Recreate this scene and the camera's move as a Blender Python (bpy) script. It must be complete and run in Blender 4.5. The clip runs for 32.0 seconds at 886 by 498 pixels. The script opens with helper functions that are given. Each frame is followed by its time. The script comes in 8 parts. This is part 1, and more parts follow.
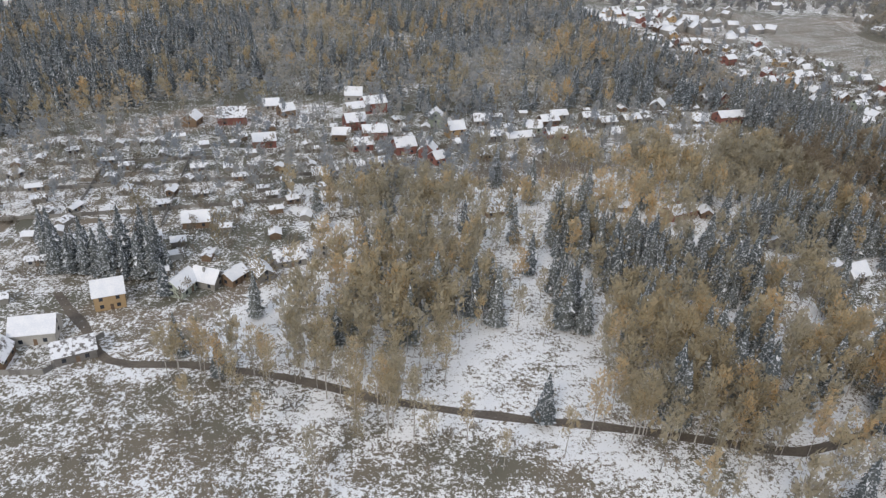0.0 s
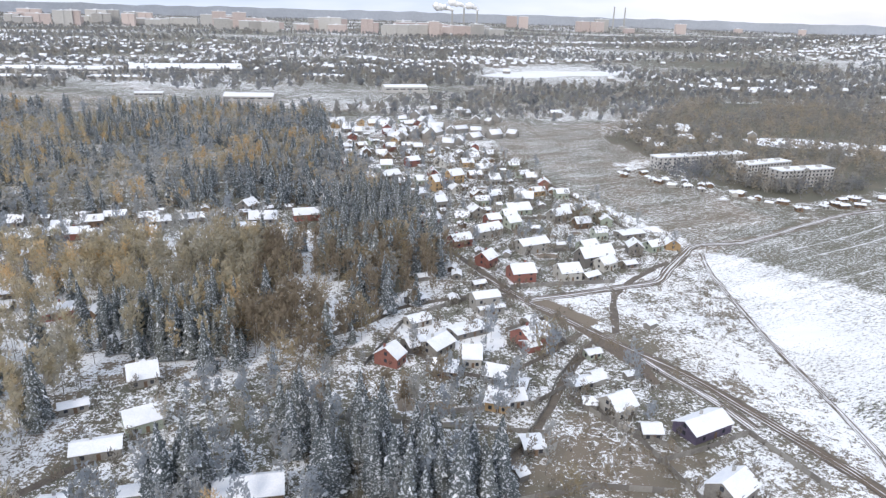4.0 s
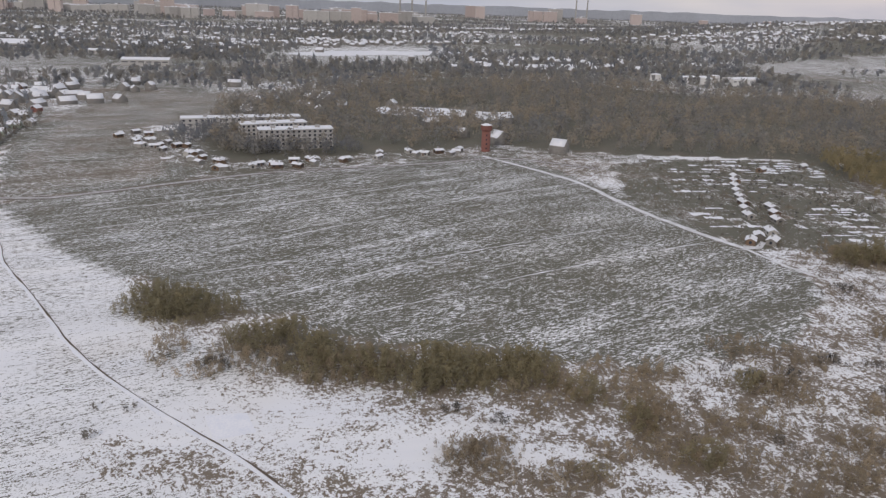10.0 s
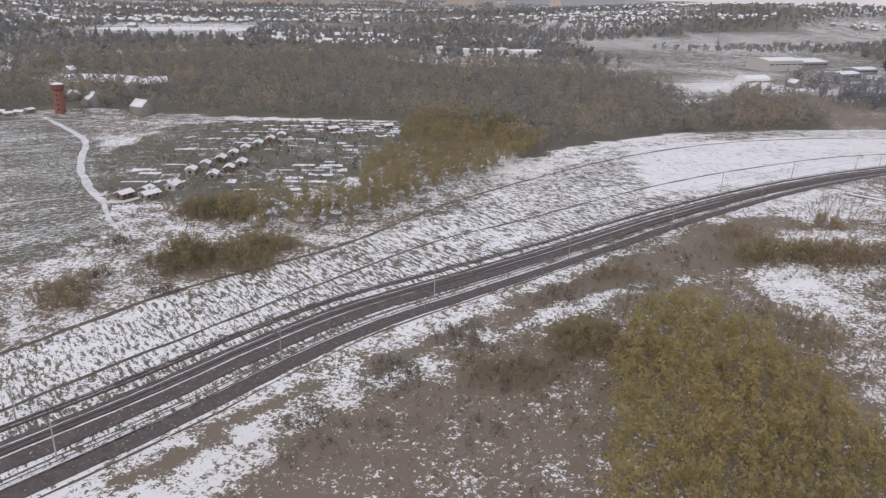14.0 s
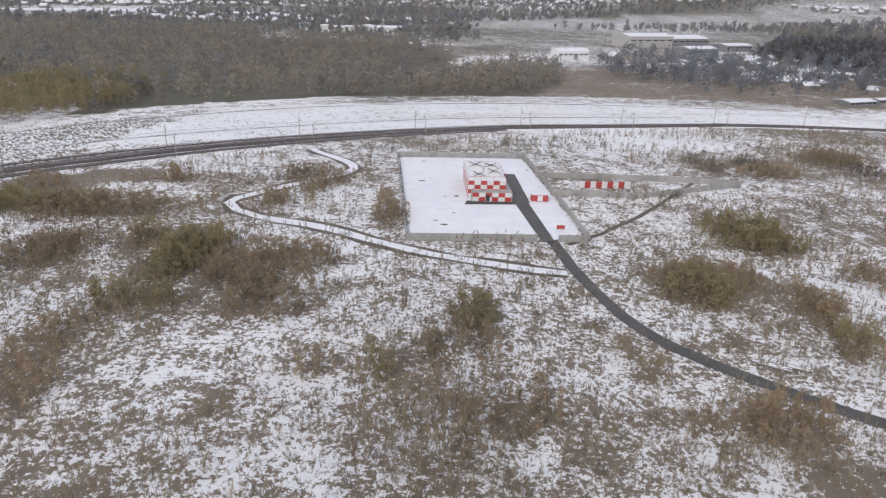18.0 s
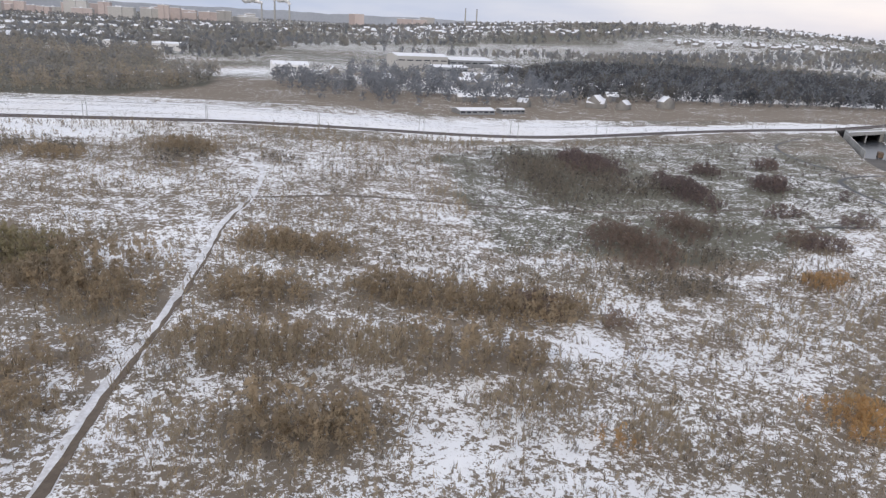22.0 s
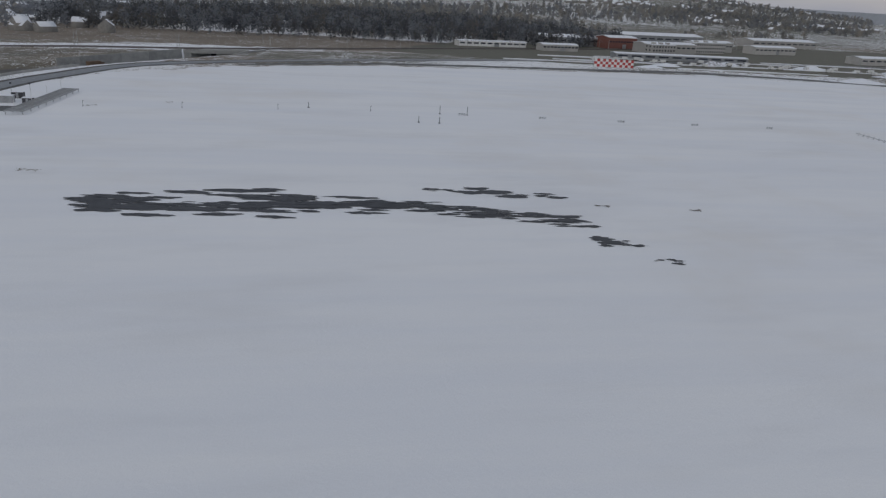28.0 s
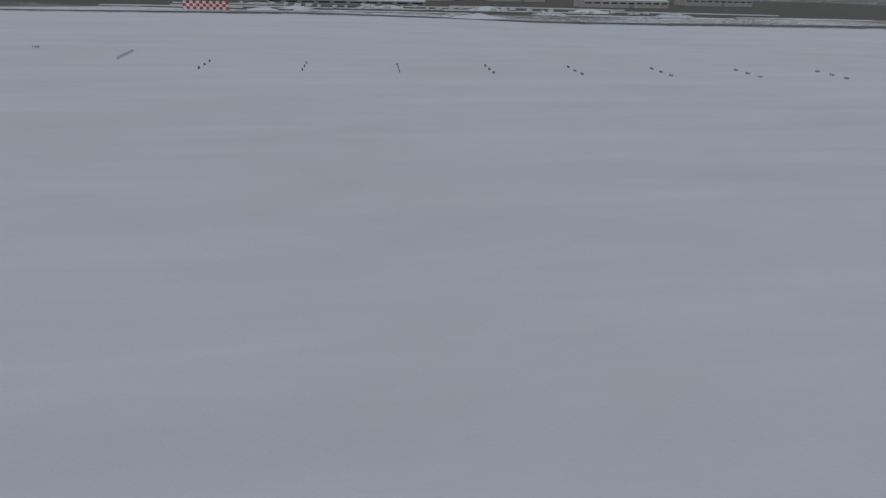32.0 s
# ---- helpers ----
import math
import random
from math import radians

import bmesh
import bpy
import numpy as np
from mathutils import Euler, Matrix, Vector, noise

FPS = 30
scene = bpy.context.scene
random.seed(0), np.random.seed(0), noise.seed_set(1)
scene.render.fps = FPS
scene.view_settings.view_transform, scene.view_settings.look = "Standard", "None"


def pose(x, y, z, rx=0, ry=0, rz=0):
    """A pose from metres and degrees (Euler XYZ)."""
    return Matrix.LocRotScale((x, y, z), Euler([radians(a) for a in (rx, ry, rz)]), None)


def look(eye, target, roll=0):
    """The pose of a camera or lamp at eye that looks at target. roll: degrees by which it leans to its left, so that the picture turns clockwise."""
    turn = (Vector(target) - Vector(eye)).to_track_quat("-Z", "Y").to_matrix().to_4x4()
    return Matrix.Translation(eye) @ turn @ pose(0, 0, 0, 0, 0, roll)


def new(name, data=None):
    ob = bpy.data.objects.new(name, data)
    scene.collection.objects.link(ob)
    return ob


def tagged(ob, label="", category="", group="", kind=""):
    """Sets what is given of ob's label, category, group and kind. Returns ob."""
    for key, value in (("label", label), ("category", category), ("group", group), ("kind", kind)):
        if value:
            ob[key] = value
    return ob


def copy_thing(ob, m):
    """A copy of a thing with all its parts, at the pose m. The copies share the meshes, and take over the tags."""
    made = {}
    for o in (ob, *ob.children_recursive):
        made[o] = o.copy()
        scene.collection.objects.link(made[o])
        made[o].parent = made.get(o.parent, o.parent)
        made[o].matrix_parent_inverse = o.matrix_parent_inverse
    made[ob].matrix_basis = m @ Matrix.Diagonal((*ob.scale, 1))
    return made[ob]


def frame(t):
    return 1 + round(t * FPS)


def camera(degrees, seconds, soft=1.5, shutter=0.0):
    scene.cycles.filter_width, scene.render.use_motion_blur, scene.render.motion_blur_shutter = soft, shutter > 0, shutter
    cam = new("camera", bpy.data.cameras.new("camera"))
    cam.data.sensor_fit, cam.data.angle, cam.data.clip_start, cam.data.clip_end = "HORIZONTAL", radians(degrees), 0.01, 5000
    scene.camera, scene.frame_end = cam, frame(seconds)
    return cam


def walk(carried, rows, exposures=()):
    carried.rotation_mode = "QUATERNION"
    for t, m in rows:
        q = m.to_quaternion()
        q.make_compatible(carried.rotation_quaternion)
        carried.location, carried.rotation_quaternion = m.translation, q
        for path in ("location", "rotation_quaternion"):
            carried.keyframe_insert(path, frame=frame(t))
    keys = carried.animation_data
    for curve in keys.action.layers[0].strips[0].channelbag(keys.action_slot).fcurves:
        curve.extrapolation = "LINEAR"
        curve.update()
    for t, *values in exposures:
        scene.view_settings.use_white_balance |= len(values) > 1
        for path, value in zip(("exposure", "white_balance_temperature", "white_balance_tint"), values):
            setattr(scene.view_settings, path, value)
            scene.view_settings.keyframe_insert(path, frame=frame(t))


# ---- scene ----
# U: metres in the scene for one metre of the plan, which every length below is given in
U = 0.59

# camera: seconds, place on the plan, yaw, pitch and roll in degrees
cam = camera(64.5, 32.0, soft=1.3)
ROWS = [
    (0, 0.1, 0.0, 127.8, -5.72, -28.58, 3.12),
    (0.5, 31.5, 0.5, 126.2, -5.24, -28.12, 2.97),
    (1, 63.0, 1.0, 124.9, -4.77, -27.99, 2.64),
    (1.5, 94.6, 1.5, 123.7, -4.41, -27.59, 2.32),
    (2, 126.2, 2.1, 122.5, -4.16, -26.78, 1.95),
    (2.5, 157.8, 2.6, 121.3, -4.19, -24.75, 1.61),
    (3, 189.4, 3.2, 120.2, -4.58, -20.54, 1.56),
    (3.5, 221.0, 3.7, 118.9, -5.00, -19.26, 1.58),
    (5.5, 347.6, 5.5, 113.1, -5.21, -18.67, 1.81),
    (6, 379.3, 5.8, 111.5, -5.03, -19.55, 1.78),
    (6.5, 410.9, 6.1, 109.8, -5.11, -17.45, 1.95),
    (7, 442.5, 6.3, 108.1, -4.96, -16.69, 1.85),
    (7.5, 474.0, 6.5, 106.3, -4.55, -17.37, 1.72),
    (8, 505.5, 6.7, 104.5, -4.13, -18.44, 1.82),
    (8.5, 537.0, 6.9, 102.6, -3.82, -20.06, 1.77),
    (9, 568.5, 7.1, 100.7, -3.71, -18.71, 1.89),
    (9.5, 599.9, 7.3, 98.9, -3.90, -19.19, 1.90),
    (10, 631.3, 7.5, 97.0, -4.20, -19.40, 1.96),
    (10.5, 662.7, 7.7, 95.1, -4.73, -19.33, 1.93),
    (11, 694.0, 8.0, 93.2, -5.30, -18.13, 1.65),
    (11.5, 725.4, 8.4, 91.3, -5.85, -17.36, 1.62),
    (12, 756.7, 8.7, 89.4, -6.38, -19.09, 1.60),
    (12.5, 788.0, 9.2, 87.5, -7.09, -18.95, 2.16),
    (13, 819.4, 9.6, 85.6, -7.65, -16.64, 2.09),
    (13.5, 850.8, 10.2, 83.8, -7.95, -18.66, 2.16),
    (15.5, 976.6, 12.5, 76.3, -2.90, -21.36, 1.85),
    (16, 1008.2, 13.1, 74.4, -1.93, -21.37, 1.66),
    (16.5, 1039.8, 13.7, 72.5, -1.61, -19.61, 1.11),
    (17, 1071.6, 14.3, 70.6, -1.92, -19.86, 1.13),
    (17.5, 1103.4, 14.8, 68.8, -2.65, -20.00, 1.29),
    (18, 1135.3, 15.3, 67.0, -3.46, -20.81, 1.94),
    (18.5, 1167.3, 15.7, 65.2, -4.13, -19.55, 2.47),
    (19, 1199.3, 16.0, 63.4, -4.27, -19.89, 2.70),
    (19.5, 1231.5, 16.2, 61.7, -4.05, -21.55, 2.69),
    (20, 1263.7, 16.4, 60.0, -4.04, -22.01, 3.13),
    (20.5, 1296.1, 16.4, 58.4, -4.11, -20.67, 3.16),
    (21, 1328.5, 16.3, 56.8, -4.19, -19.19, 3.00),
    (21.5, 1361.1, 16.1, 55.3, -4.44, -17.86, 2.87),
    (22, 1393.7, 15.9, 53.9, -4.84, -17.88, 3.15),
    (22.5, 1426.4, 15.5, 52.6, -5.21, -18.65, 3.47),
    (23, 1459.1, 15.0, 51.4, -5.50, -19.19, 3.65),
    (23.5, 1492.0, 14.5, 50.2, -5.71, -19.75, 3.58),
    (24, 1524.9, 13.9, 49.2, -6.16, -21.82, 3.99),
    (24.5, 1557.9, 13.2, 48.2, -6.17, -22.57, 3.95),
    (25, 1590.9, 12.5, 47.2, -5.63, -23.65, 3.79),
    (25.5, 1624.0, 11.7, 46.4, -5.07, -21.35, 3.20),
    (26, 1657.1, 10.9, 45.5, -5.04, -21.72, 2.81),
    (26.5, 1690.2, 10.1, 44.7, -5.93, -20.38, 3.33),
    (28.5, 1822.9, 6.6, 40.9, -7.16, -20.15, 3.73),
    (29, 1856.1, 5.8, 39.7, -7.21, -20.85, 3.82),
    (29.5, 1889.3, 4.9, 38.4, -7.08, -20.40, 3.29),
    (30, 1922.5, 4.0, 36.9, -6.66, -19.97, 2.55),
    (30.5, 1955.6, 3.0, 35.3, -6.37, -20.68, 2.25),
    (31, 1988.8, 2.1, 33.6, -6.36, -20.87, 2.13),
    (31.5, 2021.9, 1.1, 31.8, -6.63, -21.03, 2.26),
    (32, 2054.9, 0.0, 29.9, -6.85, -21.87, 1.88),
]


def aimed(x, y, z, yaw, pitch, roll):
    a, b = radians(yaw), radians(pitch)
    ahead = Vector((-math.sin(a) * math.cos(b), math.cos(a) * math.cos(b), math.sin(b)))
    eye = Vector((x, y, z)) * U
    return look(eye, eye + ahead * 50, roll)


walk(cam, [(t, aimed(*row)) for t, *row in ROWS],
     exposures=[(0, 0.29, 7050, 13), (1, 0.5, 7050, 12), (2, 0.7, 6880, 11), (3.5, 0.8, 6650, 13), (5.5, 0.1, 6850, 14), (7, -0.15, 7000, 17), (10, -0.13, 7150, 18), (12, 0.1, 7250, 18), (13, 0.05, 7080, 19), (16, 0.22, 7300, 18), (18, 0.17, 6980, 17), (20, 0.15, 6930, 17), (22, 0.3, 6900, 16), (24, 0.38, 6850, 16), (25, 0.12, 6850, 15), (26, -0.3, 6750, 13), (28.5, -0.92, 6620, 12), (32, -1.09, 6520, 11)])

# ---- world and sun ----
world = bpy.data.worlds.new("world")
scene.world = world
world.use_nodes = True
wn, wl = world.node_tree.nodes, world.node_tree.links
wn.clear()
sky = wn.new("ShaderNodeTexSky")
sky.sky_type = "NISHITA"
sky.sun_disc = False
sky.sun_elevation, sky.sun_rotation = radians(24), radians(60)
sky.air_density, sky.dust_density = 1.2, 2.0
coord = wn.new("ShaderNodeTexCoord")
stretch = wn.new("ShaderNodeMapping")
stretch.inputs["Scale"].default_value = (1.0, 1.0, 5.0)
cloud = wn.new("ShaderNodeTexNoise")
cloud.inputs["Scale"].default_value, cloud.inputs["Detail"].default_value = 2.2, 6.0
ramp = wn.new("ShaderNodeValToRGB")
ramp.color_ramp.elements[0].position, ramp.color_ramp.elements[1].position = 0.35, 0.7
ramp.color_ramp.elements[0].color = (3.8, 4.8, 6.5, 1)
ramp.color_ramp.elements[1].color = (7.2, 7.5, 7.8, 1)
blend = wn.new("ShaderNodeMix")
blend.data_type = "RGBA"
blend.inputs[0].default_value = 0.86
back = wn.new("ShaderNodeBackground")
back.inputs["Strength"].default_value = 0.11
out = wn.new("ShaderNodeOutputWorld")
wl.new(coord.outputs["Generated"], stretch.inputs["Vector"])
wl.new(stretch.outputs["Vector"], cloud.inputs["Vector"])
wl.new(cloud.outputs["Fac"], ramp.inputs["Fac"])
wl.new(sky.outputs["Color"], blend.inputs[6])
wl.new(ramp.outputs["Color"], blend.inputs[7])
wl.new(blend.outputs[2], back.inputs["Color"])
wl.new(back.outputs["Background"], out.inputs["Surface"])

sun = new("sun", bpy.data.lights.new("sun", "SUN"))
sun.data.energy, sun.data.angle, sun.data.color = 1.1, radians(14), (1.0, 0.95, 0.88)
sun.matrix_world = look((900, -600, 700), (1400, 300, 0))


# ---- materials ----
def material(name):
    m = bpy.data.materials.new(name)
    m.use_nodes = True
    return m, m.node_tree.nodes, m.node_tree.links, m.node_tree.nodes["Principled BSDF"]


def noise_node(n, l, where, scale, detail=4.0, rough=0.55):
    t = n.new("ShaderNodeTexNoise")
    t.inputs["Scale"].default_value, t.inputs["Detail"].default_value, t.inputs["Roughness"].default_value = scale, detail, rough
    if where is not None:
        l.new(where, t.inputs["Vector"])
    return t.outputs["Fac"]


def plan_place(n, l):
    """The place on the plan."""
    t = n.new("ShaderNodeVectorMath")
    t.operation = "SCALE"
    t.inputs["Scale"].default_value = 1 / U
    l.new(n.new("ShaderNodeNewGeometry").outputs["Position"], t.inputs[0])
    return t.outputs[0]


def math_node(n, l, kind, a, b=0.0, clamp=False):
    t = n.new("ShaderNodeMath")
    t.operation, t.use_clamp = kind, clamp
    for k, v in enumerate((a, b)):
        if isinstance(v, (int, float)):
            t.inputs[k].default_value = v
        else:
            l.new(v, t.inputs[k])
    return t.outputs[0]


def mix_node(n, l, fac, a, b):
    t = n.new("ShaderNodeMix")
    t.data_type = "RGBA"
    for k, v in ((0, fac), (6, a), (7, b)):
        if isinstance(v, (int, float)):
            t.inputs[k].default_value = v
        elif isinstance(v, tuple):
            t.inputs[k].default_value = (*v, 1)
        else:
            l.new(v, t.inputs[k])
    return t.outputs[2]


def range_node(n, l, v, lo, hi, a=0.0, b=1.0):
    t = n.new("ShaderNodeMapRange")
    t.interpolation_type = "SMOOTHSTEP"
    for k, w in enumerate((v, lo, hi, a, b)):
        if isinstance(w, (int, float)):
            t.inputs[k].default_value = w
        else:
            l.new(w, t.inputs[k])
    return t.outputs[0]


def bump_node(n, l, shader, height, strength, distance):
    t = n.new("ShaderNodeBump")
    t.inputs["Strength"].default_value, t.inputs["Distance"].default_value = strength, distance * U
    l.new(height, t.inputs["Height"])
    l.new(t.outputs["Normal"], shader.inputs["Normal"])


def surface(name, low, high, scale=1.0, rough=0.8, metal=0.0, snow=0.0, bump=0.3, shift=0.0):
    """Grain and blotches between two colours; snow: how much of it lies under thin snow; shift: how far whole objects differ."""
    m, n, l, p = material(name)
    pos = plan_place(n, l)
    fine, broad = noise_node(n, l, pos, 3.0 * scale), noise_node(n, l, pos, 0.35 * scale, 3.0)
    both = math_node(n, l, "ADD", math_node(n, l, "MULTIPLY", fine, 0.5), math_node(n, l, "MULTIPLY", broad, 0.5))
    if shift:
        info = n.new("ShaderNodeObjectInfo").outputs["Random"]
        both = math_node(n, l, "ADD", both, math_node(n, l, "MULTIPLY", math_node(n, l, "SUBTRACT", info, 0.5), shift))
    colour = mix_node(n, l, range_node(n, l, both, 0.32, 0.68), low, high)
    if snow:
        top = noise_node(n, l, pos, 0.9 * scale, 5.0)
        colour = mix_node(n, l, range_node(n, l, top, 0.95 - snow * 0.9, 1.07 - snow * 0.9), colour, (0.78, 0.8, 0.84))
    l.new(colour, p.inputs["Base Color"])
    p.inputs["Roughness"].default_value, p.inputs["Metallic"].default_value = rough, metal
    if bump:
        bump_node(n, l, p, fine, bump, 0.04)
    return m


def ground_material():
    """Snow over dead grass: attribute zone holds the snow cover, the brownness and the plough rows."""
    m, n, l, p = material("snowy_ground")
    pos = plan_place(n, l)
    at = n.new("ShaderNodeAttribute")
    at.attribute_name = "zone"
    part3 = n.new("ShaderNodeSeparateColor")
    l.new(at.outputs["Color"], part3.inputs["Color"])
    cover, brown, plough = part3.outputs
    clump, sod, broad, tuft = noise_node(n, l, pos, 0.16, 5.0, 0.6), noise_node(n, l, pos, 0.8, 3.0, 0.6), noise_node(n, l, pos, 0.03, 4.0), noise_node(n, l, pos, 2.0, 5.0, 0.75)

    def along(angle, fine, long):
        """Noise drawn out along one direction of the plan."""
        turned, drawn = n.new("ShaderNodeMapping"), n.new("ShaderNodeMapping")
        turned.inputs["Rotation"].default_value = (0, 0, radians(-angle))
        drawn.inputs["Scale"].default_value = (long, fine, 0.2)
        l.new(pos, turned.inputs["Vector"])
        l.new(turned.outputs["Vector"], drawn.inputs["Vector"])
        return noise_node(n, l, drawn.outputs["Vector"], 1.0, 4.0, 0.65)

    rows, wide, drift = along(26, 1.25, 0.42), along(26, 0.15, 0.012), along(3, 0.07, 0.008)
    usual = math_node(n, l, "ADD", math_node(n, l, "ADD", math_node(n, l, "MULTIPLY", clump, 0.24), math_node(n, l, "MULTIPLY", sod, 0.3)), math_node(n, l, "ADD", math_node(n, l, "MULTIPLY", broad, 0.1), math_node(n, l, "MULTIPLY", tuft, 0.36)))
    lined = math_node(n, l, "ADD", math_node(n, l, "MULTIPLY", rows, 0.4), math_node(n, l, "ADD", math_node(n, l, "MULTIPLY", wide, 0.13), math_node(n, l, "MULTIPLY", tuft, 0.47)))
    rills = along(122, 0.95, 0.3)
    sloped = math_node(n, l, "ADD", math_node(n, l, "MULTIPLY", rills, 0.5), math_node(n, l, "ADD", math_node(n, l, "MULTIPLY", clump, 0.14), math_node(n, l, "MULTIPLY", tuft, 0.36)))
    # plough: 1 for ploughed rows, a half for rills down a slope
    twice = math_node(n, l, "SUBTRACT", math_node(n, l, "MULTIPLY", plough, 2.0), 1.0)
    row_part = math_node(n, l, "MAXIMUM", twice, 0.0)
    rill_part = math_node(n, l, "SUBTRACT", 1.0, math_node(n, l, "ABSOLUTE", twice))
    rest = math_node(n, l, "SUBTRACT", math_node(n, l, "SUBTRACT", 1.0, row_part), rill_part)
    pattern = math_node(n, l, "ADD", math_node(n, l, "MULTIPLY", usual, rest), math_node(n, l, "ADD", math_node(n, l, "MULTIPLY", lined, row_part), math_node(n, l, "MULTIPLY", sloped, rill_part)))
    edge = math_node(n, l, "SUBTRACT", math_node(n, l, "SUBTRACT", 0.7, math_node(n, l, "MULTIPLY", cover, 0.4)), range_node(n, l, cover, 0.9, 1.0, 0.0, 0.2))
    fall = range_node(n, l, pattern, math_node(n, l, "SUBTRACT", edge, 0.012), math_node(n, l, "ADD", edge, 0.012))
    earth = mix_node(n, l, range_node(n, l, math_node(n, l, "ADD", brown, math_node(n, l, "SUBTRACT", broad, 0.5)), 0.2, 0.8), (0.115, 0.116, 0.086), (0.215, 0.172, 0.13))
    earth = mix_node(n, l, range_node(n, l, tuft, 0.3, 0.7, 0.0, 0.6), earth, (0.14, 0.125, 0.1))
    white = mix_node(n, l, range_node(n, l, drift, 0.3, 0.7), (0.78, 0.8, 0.832), (0.835, 0.845, 0.855))
    stain, melt = along(8, 0.05, 0.016), noise_node(n, l, pos, 0.012, 5.0, 0.62)
    white = mix_node(n, l, range_node(n, l, stain, 0.46, 0.72, 0.0, 0.6), white, (0.71, 0.72, 0.735))
    white = mix_node(n, l, range_node(n, l, melt, 0.5, 0.7, 0.0, 0.7), white, (0.75, 0.74, 0.725))
    l.new(mix_node(n, l, fall, earth, white), p.inputs["Base Color"])
    p.inputs["Roughness"].default_value = 0.85
    bump_node(n, l, p, math_node(n, l, "ADD", tuft, clump), 0.35, 0.25)
    return m


def leaf_material(name, dark, middle, light, rough=0.8, sparse=0.0, snow=0.0):
    """Twigs and leaves that let some light through: attribute tint tells tree from tree, and every leaf differs."""
    m, n, l, p = material(name)
    at = n.new("ShaderNodeAttribute")
    at.attribute_name = "tint"
    geo = n.new("ShaderNodeNewGeometry")
    own = n.new("ShaderNodeObjectInfo").outputs["Random"]
    f = math_node(n, l, "ADD", math_node(n, l, "MULTIPLY", at.outputs["Fac"], 0.75), math_node(n, l, "MULTIPLY", geo.outputs["Random Per Island"], 0.3))
    f = math_node(n, l, "ADD", f, math_node(n, l, "MULTIPLY", math_node(n, l, "SUBTRACT", own, 0.5), 0.6))
    colours = n.new("ShaderNodeValToRGB")
    ramp = colours.color_ramp
    ramp.elements[0].position, ramp.elements[1].position = 0.08, 1.0
    ramp.elements[0].color, ramp.elements[1].color = (*dark, 1), (*light, 1)
    ramp.elements.new(0.6).color = (*middle, 1)
    l.new(f, colours.inputs["Fac"])
    colour = colours.outputs["Color"]
    if snow:
        dust = noise_node(n, l, plan_place(n, l), 1.6, 4.0, 0.65)
        colour = mix_node(n, l, range_node(n, l, dust, 0.9 - snow, 0.98 - snow), colour, (0.72, 0.76, 0.82))
    l.new(colour, p.inputs["Base Color"])
    p.inputs["Roughness"].default_value = rough
    through_light, clear, mixed, full = n.new("ShaderNodeBsdfTranslucent"), n.new("ShaderNodeBsdfTransparent"), n.new("ShaderNodeMixShader"), n.new("ShaderNodeMixShader")
    l.new(colour, through_light.inputs["Color"])
    mixed.inputs[0].default_value, full.inputs[0].default_value = 0.45, sparse
    l.new(p.outputs[0], mixed.inputs[1])
    l.new(through_light.outputs[0], mixed.inputs[2])
    l.new(mixed.outputs[0], full.inputs[1])
    l.new(clear.outputs[0], full.inputs[2])
    l.new((full if sparse else mixed).outputs[0], n["Material Output"].inputs["Surface"])
    return m


GROUND = ground_material()
SNOW = surface("snow", (0.74, 0.77, 0.83), (0.86, 0.87, 0.89), 0.6, 0.75, bump=0.25)
THIN_SNOW = surface("thin_snow_on_roofing", (0.7, 0.73, 0.78), (0.84, 0.85, 0.87), 0.8, 0.75, bump=0.2)
PATCHY = surface("patchy_snow_on_dark_roofing", (0.13, 0.12, 0.12), (0.2, 0.19, 0.18), 0.8, 0.8, snow=0.62)
ASPHALT = surface("wet_asphalt", (0.03, 0.035, 0.043), (0.058, 0.065, 0.075), 0.7, 0.28)
VERGE_EARTH = surface("dark_verge_earth", (0.058, 0.054, 0.051), (0.11, 0.1, 0.09), 0.4, 0.75)
WET_EARTH = surface("wet_dark_earth", (0.032, 0.034, 0.04), (0.062, 0.065, 0.072), 0.9, 0.6)
WORN_ASPHALT = surface("worn_asphalt", (0.06, 0.06, 0.06), (0.1, 0.1, 0.095), 0.6, 0.6)
DIRT = surface("muddy_earth", (0.085, 0.07, 0.058), (0.16, 0.135, 0.11), 0.6, 0.8, snow=0.34)
MUD = surface("bare_mud", (0.1, 0.075, 0.055), (0.16, 0.125, 0.095), 0.5, 0.7)
TRODDEN = surface("trodden_snow", (0.5, 0.5, 0.5), (0.78, 0.79, 0.82), 0.5, 0.8, snow=0.45)
BALLAST = surface("dark_ballast", (0.075, 0.062, 0.062), (0.14, 0.118, 0.112), 2.0, 0.9, snow=0.36)
STEEL = surface("rail_steel", (0.16, 0.14, 0.13), (0.3, 0.28, 0.27), 3.0, 0.45, 0.7)
CONCRETE = surface("grey_concrete", (0.3, 0.3, 0.29), (0.45, 0.45, 0.43), 1.2, 0.85, shift=0.2)
DARK_METAL = surface("dark_metal", (0.05, 0.05, 0.055), (0.09, 0.09, 0.1), 3.0, 0.5, 0.5)
GALV = surface("galvanised_steel", (0.3, 0.31, 0.32), (0.42, 0.43, 0.44), 2.0, 0.5, 0.6)
WHITE_LINE = surface("road_paint", (0.55, 0.55, 0.53), (0.75, 0.75, 0.73), 2.0, 0.6)
RED_PAINT = surface("red_paint", (0.42, 0.05, 0.05), (0.52, 0.08, 0.07), 1.5, 0.5)
WHITE_PAINT = surface("white_paint", (0.68, 0.68, 0.67), (0.8, 0.8, 0.79), 1.5, 0.5)
BARK = surface("birch_bark", (0.22, 0.2, 0.18), (0.5, 0.48, 0.45), 4.0, 0.85)
